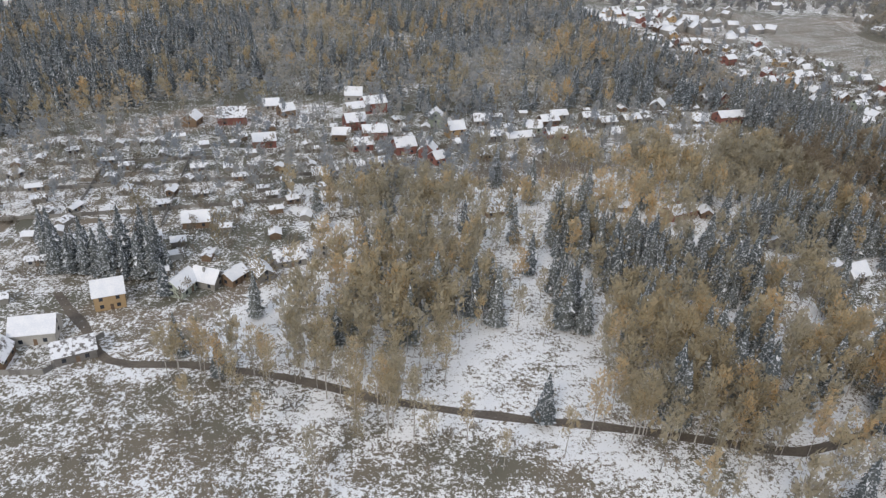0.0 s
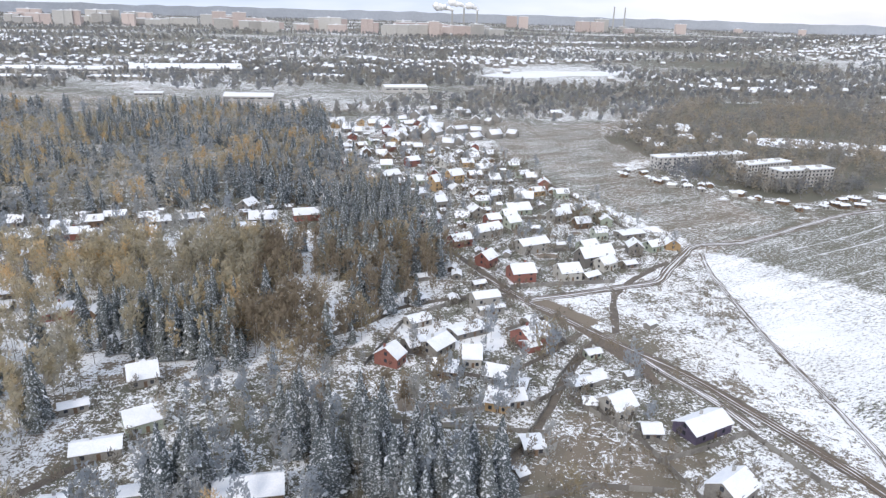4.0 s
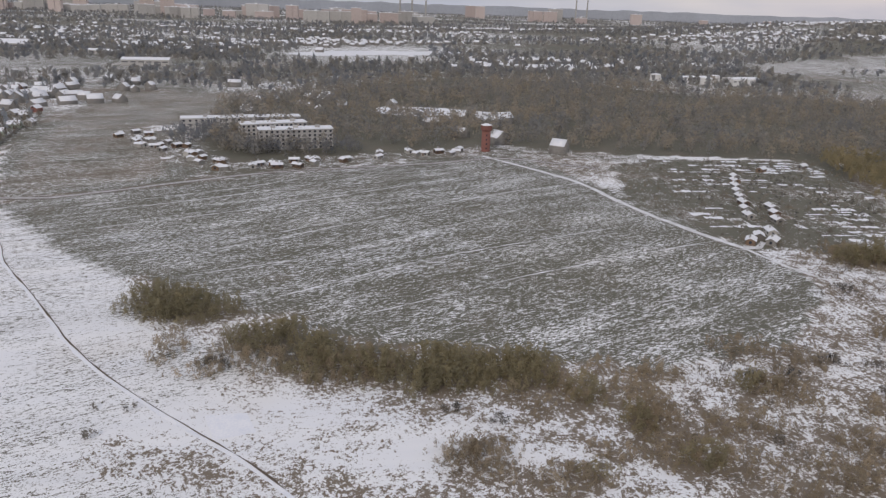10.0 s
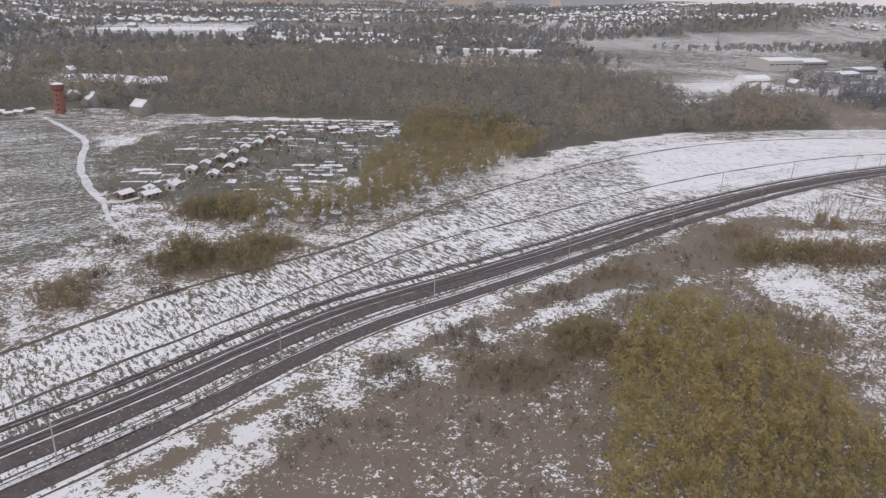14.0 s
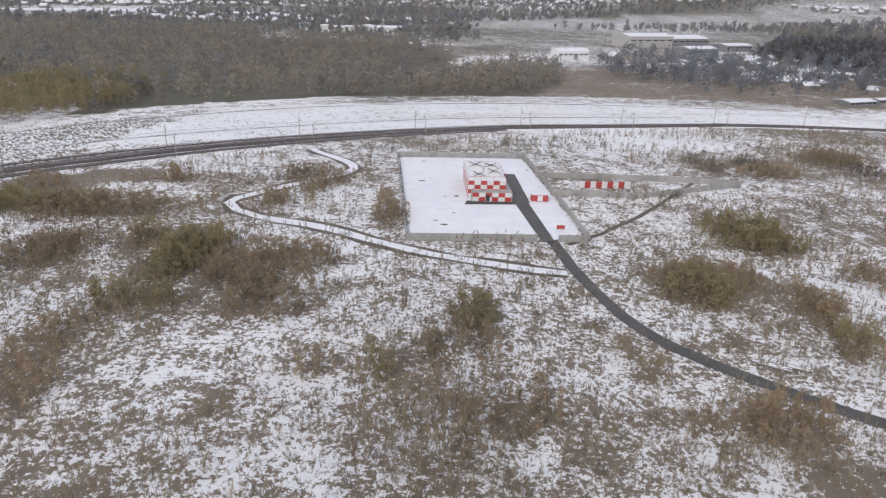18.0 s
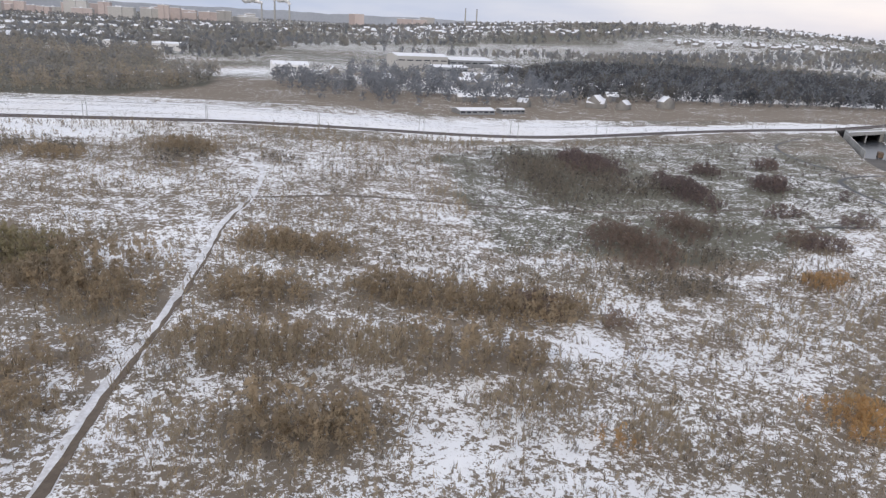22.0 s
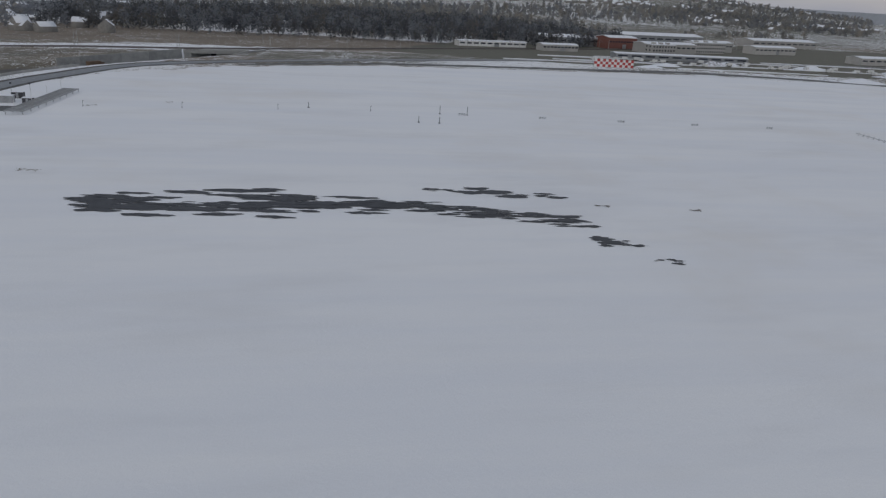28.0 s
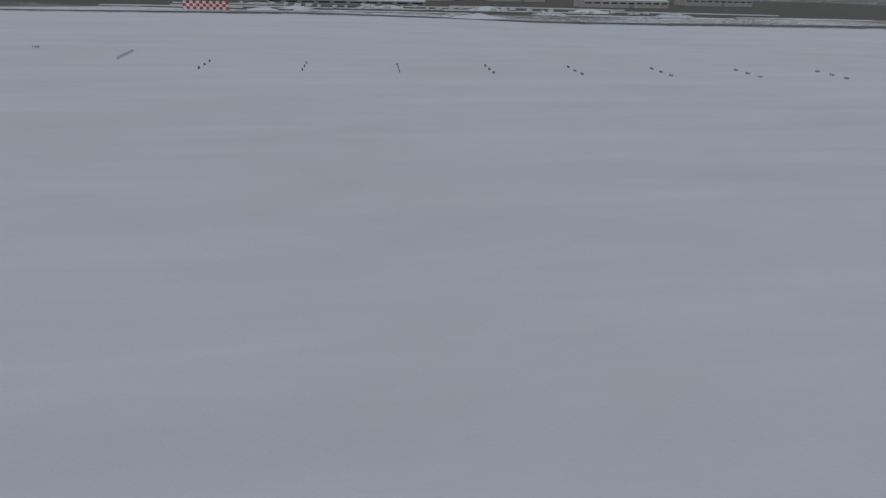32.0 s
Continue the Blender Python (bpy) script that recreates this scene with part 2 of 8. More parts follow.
GLASS = surface("dark_window_glass", (0.03, 0.035, 0.045), (0.06, 0.065, 0.08), 0.5, 0.12, bump=0)
ICE = surface("snow_covered_ice", (0.7, 0.72, 0.76), (0.82, 0.83, 0.85), 0.05, 0.7, bump=0)
BIRCH = leaf_material("autumn_birch_leaves", (0.36, 0.335, 0.265), (0.49, 0.415, 0.275), (0.72, 0.475, 0.235), sparse=0.4)
OLIVE_LEAF = leaf_material("olive_birch_leaves", (0.27, 0.235, 0.165), (0.345, 0.285, 0.185), (0.45, 0.34, 0.205), sparse=0.35)
THICKET_LEAF = leaf_material("olive_brown_thicket_leaves", (0.275, 0.245, 0.155), (0.355, 0.3, 0.175), (0.45, 0.35, 0.2), sparse=0.3)
RUST_LEAF = leaf_material("rust_brown_leaves", (0.36, 0.24, 0.14), (0.48, 0.31, 0.15), (0.58, 0.36, 0.15), sparse=0.35)
COPSE_LEAF = leaf_material("yellow_olive_copse_leaves", (0.36, 0.31, 0.155), (0.46, 0.375, 0.175), (0.54, 0.43, 0.2), sparse=0.3)
BROWN_LEAF = leaf_material("brown_thicket_leaves", (0.25, 0.205, 0.15), (0.33, 0.265, 0.185), (0.42, 0.33, 0.22), sparse=0.25)
# grey-brown twigs, lightened and blued in colour for haze over the north wood
NORTH_LEAF = leaf_material("grey_brown_wood_with_haze", (0.3, 0.335, 0.375), (0.41, 0.405, 0.385), (0.55, 0.465, 0.335), sparse=0.25)
DUSK_LEAF = leaf_material("dusky_red_brown_twigs", (0.13, 0.105, 0.105), (0.18, 0.14, 0.135), (0.24, 0.18, 0.155), sparse=0.25)
RUSSET_LEAF = leaf_material("russet_brown_twigs", (0.2, 0.155, 0.13), (0.27, 0.2, 0.16), (0.34, 0.255, 0.185), sparse=0.3)
TWIG = leaf_material("bare_twigs", (0.16, 0.148, 0.13), (0.235, 0.205, 0.165), (0.33, 0.28, 0.215), sparse=0.35)
SCRUB = leaf_material("young_birch_twigs", (0.25, 0.205, 0.15), (0.36, 0.295, 0.205), (0.47, 0.38, 0.265), sparse=0.4)
# far wood: pale bluish haze is mixed into these leaf colours
FAR_WOOD = leaf_material("leafless_wood_in_haze", (0.225, 0.24, 0.262), (0.305, 0.295, 0.27), (0.4, 0.345, 0.27), sparse=0.25)
NEEDLE = leaf_material("spruce_needles", (0.105, 0.13, 0.14), (0.14, 0.16, 0.165), (0.18, 0.195, 0.18), snow=0.38)
DARK_WOOD = leaf_material("dark_mixed_wood", (0.07, 0.08, 0.095), (0.11, 0.115, 0.12), (0.16, 0.148, 0.13), sparse=0.1)
WALLS = [
    surface("red_brick_wall", (0.19, 0.08, 0.065), (0.27, 0.12, 0.1), 2.0, 0.85, shift=0.3),
    surface("pale_plaster_wall", (0.32, 0.31, 0.29), (0.48, 0.47, 0.44), 1.5, 0.85, shift=0.5),
    surface("brown_timber_wall", (0.12, 0.08, 0.055), (0.22, 0.15, 0.1), 2.0, 0.8, shift=0.4),
    surface("grey_timber_wall", (0.16, 0.15, 0.14), (0.27, 0.26, 0.24), 2.0, 0.8, shift=0.4),
    surface("ochre_wall", (0.34, 0.23, 0.12), (0.45, 0.32, 0.18), 1.5, 0.8, shift=0.3),
    surface("pale_green_wall", (0.28, 0.32, 0.26), (0.38, 0.42, 0.36), 1.5, 0.8, shift=0.3),
    surface("blue_painted_wall", (0.12, 0.16, 0.24), (0.18, 0.24, 0.33), 1.5, 0.7, shift=0.3),
    surface("dark_purple_cladding", (0.07, 0.06, 0.1), (0.12, 0.1, 0.15), 1.5, 0.6),
]
PANEL = surface("pale_concrete_panel", (0.38, 0.37, 0.355), (0.5, 0.49, 0.47), 0.6, 0.85, shift=0.5)
PINK_PANEL = surface("pinkish_brick_block", (0.45, 0.38, 0.36), (0.56, 0.48, 0.45), 0.4, 0.85, shift=0.5)
# the haze over the far land is put into this pale colour
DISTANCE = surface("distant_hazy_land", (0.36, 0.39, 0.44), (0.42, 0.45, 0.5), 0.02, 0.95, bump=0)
STEAM = surface("white_steam", (0.8, 0.8, 0.8), (0.88, 0.88, 0.88), 0.02, 1.0, bump=0)


# ---- geometry helpers ----
rnd = random.Random(7)
nrnd = np.random.RandomState(11)


def road_mid(y):
    """Middle of the road that sinks towards the underpass."""
    return np.interp(y, [292, 334, 362, 392, 424, 450, 480], [1627, 1638, 1651, 1668, 1686, 1700, 1713])


def road_half(y):
    return np.interp(y, [300, 340, 380, 440], [7.5, 8.5, 11, 15])


SWELLS = ((0.8, -0, -0.3, -1.2, -0.9, -1.2, -2.2, -1.5, -0.7, -0.2),
            (2.3, -0.8, -0.9, -2.8, -0.9, 0.7, -2, -1.1, -1.3, -2.2),
            (-2.4, 1.6, 0, 0.8, 1.2, 1.6, 2.1, 1.4, 1.6, 1))


def lay(x, y, trench=True):
    """Height of the land."""
    def hill(a, cx, cy, sx, sy):
        return a * np.exp(-0.5 * ((x - cx) / sx) ** 2 - 0.5 * ((y - cy) / sy) ** 2)
    h = hill(-6, 505, 200, 130, 170) + hill(-4, 915, 200, 60, 120) + hill(2.5, 1130, 190, 80, 100) + hill(-8, 1480, 270, 80, 210) + hill(80, 2300, 2150, 640, 480)
    # low swells and hollows between the fields and the wet road
    for cy, swells in zip((70, 170, 280), SWELLS):
        for k, a in enumerate(swells):
            h = h + hill(a, 450 + 120 * k, cy, 80, 70)
    if not trench:
        return h
    # the road sinks towards the underpass
    deep = np.interp(y, [300, 340, 393, 440], [0, 2.0, 4.6, 6.3]) * np.clip((478 - y) / 4, 0, 1)
    side = np.clip((road_half(y) + 4 - np.abs(x - road_mid(y))) / 4, 0, 1)
    return h - deep * side



def mesh_of(name, verts, faces, mats, which=None, smooth=False):
    me = bpy.data.meshes.new(name)
    me.from_pydata([tuple(c * U for c in v) for v in verts], [], faces)
    for m in mats if isinstance(mats, (list, tuple)) else [mats]:
        me.materials.append(m)
    if which:
        me.polygons.foreach_set("material_index", which)
    if smooth:
        me.polygons.foreach_set("use_smooth", [True] * len(me.polygons))
    me.update()
    return me


def big_mesh(name, verts, tris, mats, which=None, tint=None):
    """A mesh from numpy arrays of corners and triangles."""
    me = bpy.data.meshes.new(name)
    me.vertices.add(len(verts))
    me.vertices.foreach_set("co", np.ascontiguousarray(np.asarray(verts) * U, np.float32).ravel())
    me.loops.add(tris.size)
    me.loops.foreach_set("vertex_index", np.ascontiguousarray(tris, np.int32).ravel())
    me.polygons.add(len(tris))
    me.polygons.foreach_set("loop_start", np.arange(len(tris), dtype=np.int32) * tris.shape[1])
    for m in mats:
        me.materials.append(m)
    if which is not None:
        me.polygons.foreach_set("material_index", np.ascontiguousarray(which, np.int32))
    if tint is not None:
        me.attributes.new("tint", "FLOAT", "POINT").data.foreach_set("value", np.ascontiguousarray(tint, np.float32))
    me.update(calc_edges=True)
    me.validate()
    return me


class Build:
    """Boxes, prisms and bars gathered into one mesh."""

    def __init__(self):
        self.v, self.f, self.m = [], [], []

    def add(self, verts, faces, mat=0):
        k = len(self.v)
        self.v += [tuple(v) for v in verts]
        self.f += [tuple(i + k for i in f) for f in faces]
        self.m += [mat] * len(faces)
        return self

    def box(self, x0, y0, z0, x1, y1, z1, mat=0):
        v = [(x, y, z) for z in (z0, z1) for x, y in ((x0, y0), (x1, y0), (x1, y1), (x0, y1))]
        return self.add(v, [(3, 2, 1, 0), (4, 5, 6, 7), (0, 1, 5, 4), (1, 2, 6, 5), (2, 3, 7, 6), (3, 0, 4, 7)], mat)

    def bar(self, a, b, r, mat=0, sides=4, r2=None):
        a, b = Vector(a), Vector(b)
        d = (b - a).normalized()
        u = d.cross(Vector((0, 0, 1)) if abs(d.z) < 0.9 else Vector((1, 0, 0))).normalized()
        w = d.cross(u)
        v = []
        for p, q in ((a, r), (b, r if r2 is None else r2)):
            v += [p + (u * math.cos(k * math.tau / sides) + w * math.sin(k * math.tau / sides)) * q for k in range(sides)]
        f = [(k, (k + 1) % sides, sides + (k + 1) % sides, sides + k) for k in range(sides)]
        return self.add(v, f + [tuple(range(sides))[::-1], tuple(range(sides, 2 * sides))], mat)

    def mesh(self, name, mats, smooth=False):
        return mesh_of(name, self.v, self.f, mats, self.m, smooth)


def spot(x, y, z=None, turn=0.0, size=1.0):
    """A pose on the land, or at a height, of the plan."""
    return pose(x * U, y * U, (float(lay(x, y)) if z is None else z) * U, 0, 0, turn) @ Matrix.Diagonal((size, size, size, 1))


def thing(name, x, y, turn=0.0, label="", category="", group="", kind="", z=None):
    ob = new(name)
    ob.empty_display_size = 0.5
    ob.matrix_basis = spot(x, y, z, turn)
    return tagged(ob, label, category, group, kind)


def part(name, me, parent, label="", at=(0, 0, 0), turn=0.0):
    ob = new(name, me)
    ob.parent = parent
    ob.matrix_basis = pose(*(c * U for c in at), 0, 0, turn)
    return tagged(ob, label)


def smooth_line(points, step=6.0):
    """Points along a smooth curve through the given ones."""
    p = [np.array(q, float) for q in points]
    p = [2 * p[0] - p[1], *p, 2 * p[-1] - p[-2]]
    line = []
    for a, b, c, d in zip(p, p[1:], p[2:], p[3:]):
        n = max(1, int(np.linalg.norm(c - b) / step))
        for k in range(n):
            t = k / n
            line.append(0.5 * (2 * b + (c - a) * t + (2 * a - 5 * b + 4 * c - d) * t * t + (3 * b - a - 3 * c + d) * t ** 3))
    return np.array(line + [p[-2]])


def sides_of(line):
    d = np.gradient(line, axis=0)
    d /= np.linalg.norm(d, axis=1)[:, None] + 1e-9
    return np.stack([-d[:, 1], d[:, 0]], 1)


def ribbon(name, points, width, mat, up=0.06, shift=0.0, step=6.0, ragged=0.0, thick=0.0, trench=True):
    """A strip that lies on the land along a curve. shift: metres to the left of it; width may change from end to end."""
    line = smooth_line(points, step)
    n, s = sides_of(line), np.linspace(0, 1, len(line))
    w = np.interp(s, np.linspace(0, 1, len(width)), width) if isinstance(width, (list, tuple)) else np.full(len(line), float(width))
    o = np.interp(s, np.linspace(0, 1, len(shift)), shift) if isinstance(shift, (list, tuple)) else np.full(len(line), float(shift))
    left = line + n * (o + w / 2 + ragged * nrnd.uniform(-1, 1, len(line)))[:, None]
    right = line + n * (o - w / 2 + ragged * nrnd.uniform(-1, 1, len(line)))[:, None]
    b = []
    for q in (left, right):
        b.append(np.column_stack([q, lay(q[:, 0], q[:, 1], trench) + up]))
    v = np.concatenate(b)
    k = len(line)
    f = [(i, k + i, k + i + 1, i + 1) for i in range(k - 1)]
    if thick:
        v = np.concatenate([v, v - (0, 0, thick)])
        f += [(2 * k + i, i, i + 1, 2 * k + i + 1) for i in range(k - 1)] + [(k + i, 3 * k + i, 3 * k + i + 1, k + i + 1) for i in range(k - 1)]
    return new(name, mesh_of(name, v.tolist(), f, mat))


def inside(x, y, poly):
    """Which of the points lie in the polygon."""
    x, y = np.asarray(x, float), np.asarray(y, float)
    hit = np.zeros(x.shape, bool)
    for (x0, y0), (x1, y1) in zip(poly, poly[1:] + poly[:1]):
        if y0 != y1:
            hit ^= ((y0 > y) != (y1 > y)) & (x < (x1 - x0) * (y - y0) / (y1 - y0) + x0)
    return hit


def ripple(x, y, size, seed=0.0):
    """Smooth uneven values between about -1 and 1, with features of that size in metres."""
    a, b = x / size * 2.1 + seed, y / size * 2.1 - seed * 1.7
    return (np.sin(a + 1.3 * np.sin(b * 0.7 + seed)) + np.sin(b * 1.1 + 1.7 * np.sin(a * 0.6)) + np.sin((a + b) * 0.63 + 2.1 * np.sin(b * 0.9 - a * 0.4))) / 2.2


# ---- plan: lines and areas in metres ----
RAIL = [(640, -30), (700.1, 30.2), (750.3, 79.9), (790.6, 120.4), (830, 158.1), (850.9, 179.8), (876.5, 201.9), (909.1, 221), (949.8, 242.2), (989.7, 263.4), (1027.8, 282.5),
        (1070.8, 304.5), (1121.6, 328.3), (1179.5, 352.3), (1239.6, 366.5), (1299.6, 380.4), (1363.7, 390.6), (1462.8, 409.8), (1539.9, 429), (1620, 446), (1684, 462),
        (1760, 505), (1834, 556), (1959, 632), (2250, 800)]
ROAD_A = [(1613, 30), (1614, 70), (1614, 110), (1614.5, 150), (1616, 200), (1619, 250), (1627, 292), (1638, 334), (1651, 362), (1668, 392), (1686, 424), (1700, 450), (1710, 472)]
ROAD_B = [(1653, 20), (1653, 63), (1654, 110), (1654, 165), (1655, 215), (1657, 284), (1665, 322), (1680, 364), (1722, 402), (1808, 455), (1913, 508), (2050, 560), (2300, 640)]
BARRIER = [(1631, 20), (1630, 64), (1630, 100), (1631, 140), (1635, 180), (1639, 220), (1643, 270), (1647, 315), (1660, 352)]
SNOWFIELD = [(395, 60), (399, 166), (407, 234.5), (415.3, 290.5), (424.3, 350.2), (443.3, 346.2), (480.2, 311.6), (506.1, 277.8), (532, 261.5), (551.9, 223.2), (617.1, 183.3), (700.3, 163.7), (750.4, 113.4), (700.1, 40.4)]
VERGE = [(300, 120), (385, 60), (395, 60), (399, 166), (407, 234.5), (415.3, 290.5), (422.3, 348.2), (395, 322), (345, 290), (316, 280), (345, 240), (368, 195)]
PLOUGHED = [(432.3, 355), (482.1, 377.5), (521, 396.2), (565, 421.6), (623, 445.7), (690, 473.9), (720, 455.9), (747.9, 399.3), (765.8, 338.3), (783.9, 290.2), (796.2, 251.9), (770.5, 210), (713.4, 188.1), (640.1, 204.5), (606, 220), (566.9, 240.9), (532, 261.5), (496.1, 288.6), (450.3, 337.4)]
WEDGE = [(361, 561), (395, 610), (428, 507), (511, 429.2), (515, 405.3), (457.2, 373.2), (428.2, 368.6), (386, 456)]
ALLOTMENTS = [(772, 444.7), (800, 469.9), (936, 474.8), (899.6, 366.8), (851.7, 281.1), (799.9, 287.1), (785.9, 291.1), (755.9, 361.6)]
CUTTING = [(700.1, 60.8), (767.7, 136.8), (780.7, 152.7), (819.8, 197.8), (842.6, 218), (880, 245.1), (924.5, 285.3), (981.7, 349.1), (1032.9, 392.3), (1092.9, 417.5), (1160.9, 436.4), (1266.9, 445.9), (1344.9, 443.9), (1399.9, 440.8), (1469.9, 454.4), (1560, 459.8), (1690, 478),
           (1690, 452), (1620, 440), (1539.9, 422.9), (1462.8, 402.3), (1363.7, 384), (1239.5, 359.7), (1121.5, 321.9), (1027.8, 274.9), (949.8, 233.9), (895.5, 198.3), (850.7, 155.8), (800.5, 98.3), (740.1, 40.5)]
CUTTING_EAST = [(1009.7, 291.1), (1032.9, 392.3), (1092.9, 417.5), (1160.9, 436.4), (1266.9, 445.9), (1344.9, 443.9), (1399.9, 440.8), (1469.9, 454.4), (1560, 459.8), (1690, 478), (1690, 452), (1620, 440), (1539.9, 422.9), (1462.8, 402.3), (1363.7, 384), (1239.5, 359.7), (1121.5, 321.9)]
HEATH = [(828, 46), (838, 98), (858, 123), (882, 147), (909.5, 170), (959, 195.6), (1001.9, 207.9), (1039.9, 221.6), (1044.9, 202.7), (1003, 194.1), (996, 40.6)]
WEST_SNOW = [(-60, 300), (-100, 200), (-180, 195), (-180, 330)]
AIRFIELD = [(1662, -400), (1662, 290), (1680, 335), (1722, 376), (1790, 412), (1874, 432), (2013, 462), (2118, 445), (2200, 430), (2500, 470), (3000, 500), (3000, -400)]
MEDIAN = [(1620, -400), (1623, 150), (1626, 240), (1640, 318), (1662, 360), (1660, 290), (1654, -400)]
CLEARING = [(-140, 40), (-110, 140), (-75, 160), (0, 145), (60, 133), (110, 123), (190, 115), (230, 40)]
VILLAGE = [(-170, 190), (-60, 195), (-20, 250), (60, 345), (160, 385), (235, 370), (290, 330), (280, 285), (230, 215), (160, 215), (165, 160), (210, 110), (330, 110), (372, 180), (316, 280), (420.3, 348.2), (380, 460), (350, 600), (230, 640), (200, 480), (60, 420), (-180, 330)]
FAR_FIELD = [(1250, 1130), (1700, 1250), (2400, 1500), (2400, 1680), (1600, 1480), (1230, 1260)]
APRON = [(1800, 520), (1900, 500), (2100, 500), (2300, 520), (2700, 620), (2700, 900), (2200, 820), (1880, 670)]

# ---- ground ----
RAIL_VERGE = [(700, -20), (800.5, 98.3), (846.9, 132.1), (869.7, 156.3), (909.4, 179.6), (959, 202.1), (1001.9, 211.6), (1059.7, 253.6), (1027.8, 256.2), (950, 213.6), (895.5, 176.3), (850.8, 133.1), (780.3, 63.5), (720, 0)]
WOODLAND = [(-48, 292), (8, 285), (60, 292), (100, 310), (152, 340), (233, 350), (286, 323), (248, 242), (202, 214), (165, 227), (152, 196), (165, 140), (178, 112), (130, 100), (75, 104), (30, 130), (-52, 150), (-52, 188), (-23, 230)]
SCRUB_WEST = [(1003, 20.1), (1002.9, 203.3), (1059.8, 242.9), (1119.6, 287.9), (1249.3, 289.5), (1265.1, 20.1)]
BELT_GROUND = [(560, 150), (600, 195), (640, 200), (700, 182), (760, 200), (795, 240), (800, 285), (850, 280), (905, 290), (880, 245), (842, 218), (800, 175), (760, 130), (700, 60), (640, 110)]
SCRUB_EAST = [(1265, 20), (1250, 300), (1463, 385), (1600, 400), (1605, 285), (1560, 250), (1560, 20)]
SCRUB_NEAR = [(1003, 20), (1003, 190), (1095, 190), (1110, 120), (1100, 20)]
HEATH_EAST = [(1425, 205), (1415, 330), (1463, 385), (1600, 400), (1605, 285), (1560, 240), (1500, 205)]
HEATH_SOUTH = [(1196, 40), (1194, 132), (1212, 108), (1240, 92), (1300, 78), (1300, 40)]
GARAGES = [(430, 500), (470, 560), (520, 500), (610, 480), (700, 520), (720, 470), (640, 455), (560, 425), (515, 410), (480, 470)]
PLOT_EARTH = [(280, 130), (284, 160), (300, 182), (318, 196), (326, 172), (362, 172), (372, 150), (380, 130)]
NORTH_FIELD = [(424.2, 364.7), (398, 480), (362, 620), (335, 760), (470, 760), (505, 590), (440, 560), (470, 500), (500, 410.5)]
NORTH_GRASS = [(1289.3, 319.3), (1462.8, 397), (1539.9, 418.7), (1690, 448), (1684, 425), (1655, 388), (1632, 320), (1605, 280), (1449.4, 283.2)]
RAIL_GRASS = [(1090, 446.9), (1200, 467.4), (1300, 475.6), (1390, 477.7), (1560, 485), (1700, 492), (1900, 530), (2000, 545), (2000, 640), (1400, 600), (1250, 640), (1150, 560)]
BANK_GRASS = [(1716, 440), (1732, 424), (1900, 508), (1960, 530), (1900, 534), (1722, 470)]
ROADSIDE = [(1560.1, 40.2), (1560, 250.2), (1600, 285), (1612, 250), (1606, 200), (1605, 40)]


# patches of scrub: middle, half width and half depth
OLIVE_W = [(941, 172, 11.4, 8.5), (1021, 217, 13.9, 6.5), (1035, 168, 5.5, 7.9), (1047, 160, 2, 2.9), (1070, 190, 5.5, 4.6), (1075, 154, 6.4, 4.9), (1080, 175, 6.3, 15.2), (1084, 153, 5.9, 3.6),
    (1085, 182, 7.3, 11.9), (1107, 219, 2.6, 2), (1131, 129, 3.1, 5.2), (1151, 150, 5.4, 8.6), (1207, 167, 8.4, 9.6), (1231, 143, 5, 5.8), (1235, 204, 11.9, 10.3), (1237, 196, 11.1, 6.3),
    (1264, 138, 14.1, 5.8), (1285, 130, 2.7, 1.5), (1297, 173, 22.8, 15), (1301, 146, 4.8, 5.5), (1310, 105, 6.9, 2.5), (1311, 133, 5.1, 3.4), (1325, 91, 7, 2.1)]
OLIVE_M = [(1550, 93, 1.5, 1.5), (1557, 156, 6.2, 1.5), (1580, 78, 2.7, 1.5), (1597, 98, 2.9, 1.5)]
OLIVE = OLIVE_W + OLIVE_M
BROWN_W = [(921, 158, 12.1, 7.9), (951, 162, 8.4, 10.9), (963, 211, 14, 3.6), (1020, 135, 5.6, 5.5), (1020, 239, 9.7, 3.8), (1038, 215, 12.8, 11.6), (1047, 180, 9.2, 11.9), (1052, 187, 4.5, 9),
    (1052, 215, 17.1, 9.4), (1060, 245, 7.9, 5.8), (1068, 139, 5.9, 7), (1068, 188, 7.2, 3.4), (1076, 220, 3.3, 5.5), (1093, 170, 7.1, 8.9), (1096, 222, 5.9, 6.9), (1102, 159, 6.6, 13.4),
    (1105, 242, 8.8, 13.5), (1107, 179, 12.3, 7.3), (1108, 245, 13, 7.6), (1119, 131, 4.1, 6), (1130, 218, 3.3, 15.5), (1132, 210, 5.5, 7.2), (1140, 137, 3.3, 3.5), (1180, 137, 3.6, 1.5)]
BROWN_M = [(1184, 130, 3.3, 4.2), (1195, 115, 12.1, 4.1), (1205, 169, 8.8, 11.4), (1220, 175, 5.7, 7.4), (1230, 215, 7, 3.3), (1231, 161, 4.7, 12.8), (1234, 160, 7.2, 5), (1255, 177, 5.3, 8.6),
    (1275, 269, 11.9, 5.9), (1312, 104, 4.3, 7.8), (1315, 296, 14.6, 11.5), (1322, 160, 10.6, 10.2), (1330, 122, 11.8, 2.6), (1337, 154, 9, 12.7), (1339, 111, 5.9, 4.6), (1359, 139, 5.7, 4.3),
    (1365, 193, 15.4, 4.3), (1367, 162, 12.2, 6.2), (1370, 192, 16.5, 7.2), (1384, 107, 11.1, 6.7), (1394, 168, 8.2, 9.1), (1407, 165, 12, 11), (1422, 138, 4.4, 6.8), (1428, 162, 13.8, 11.3)]
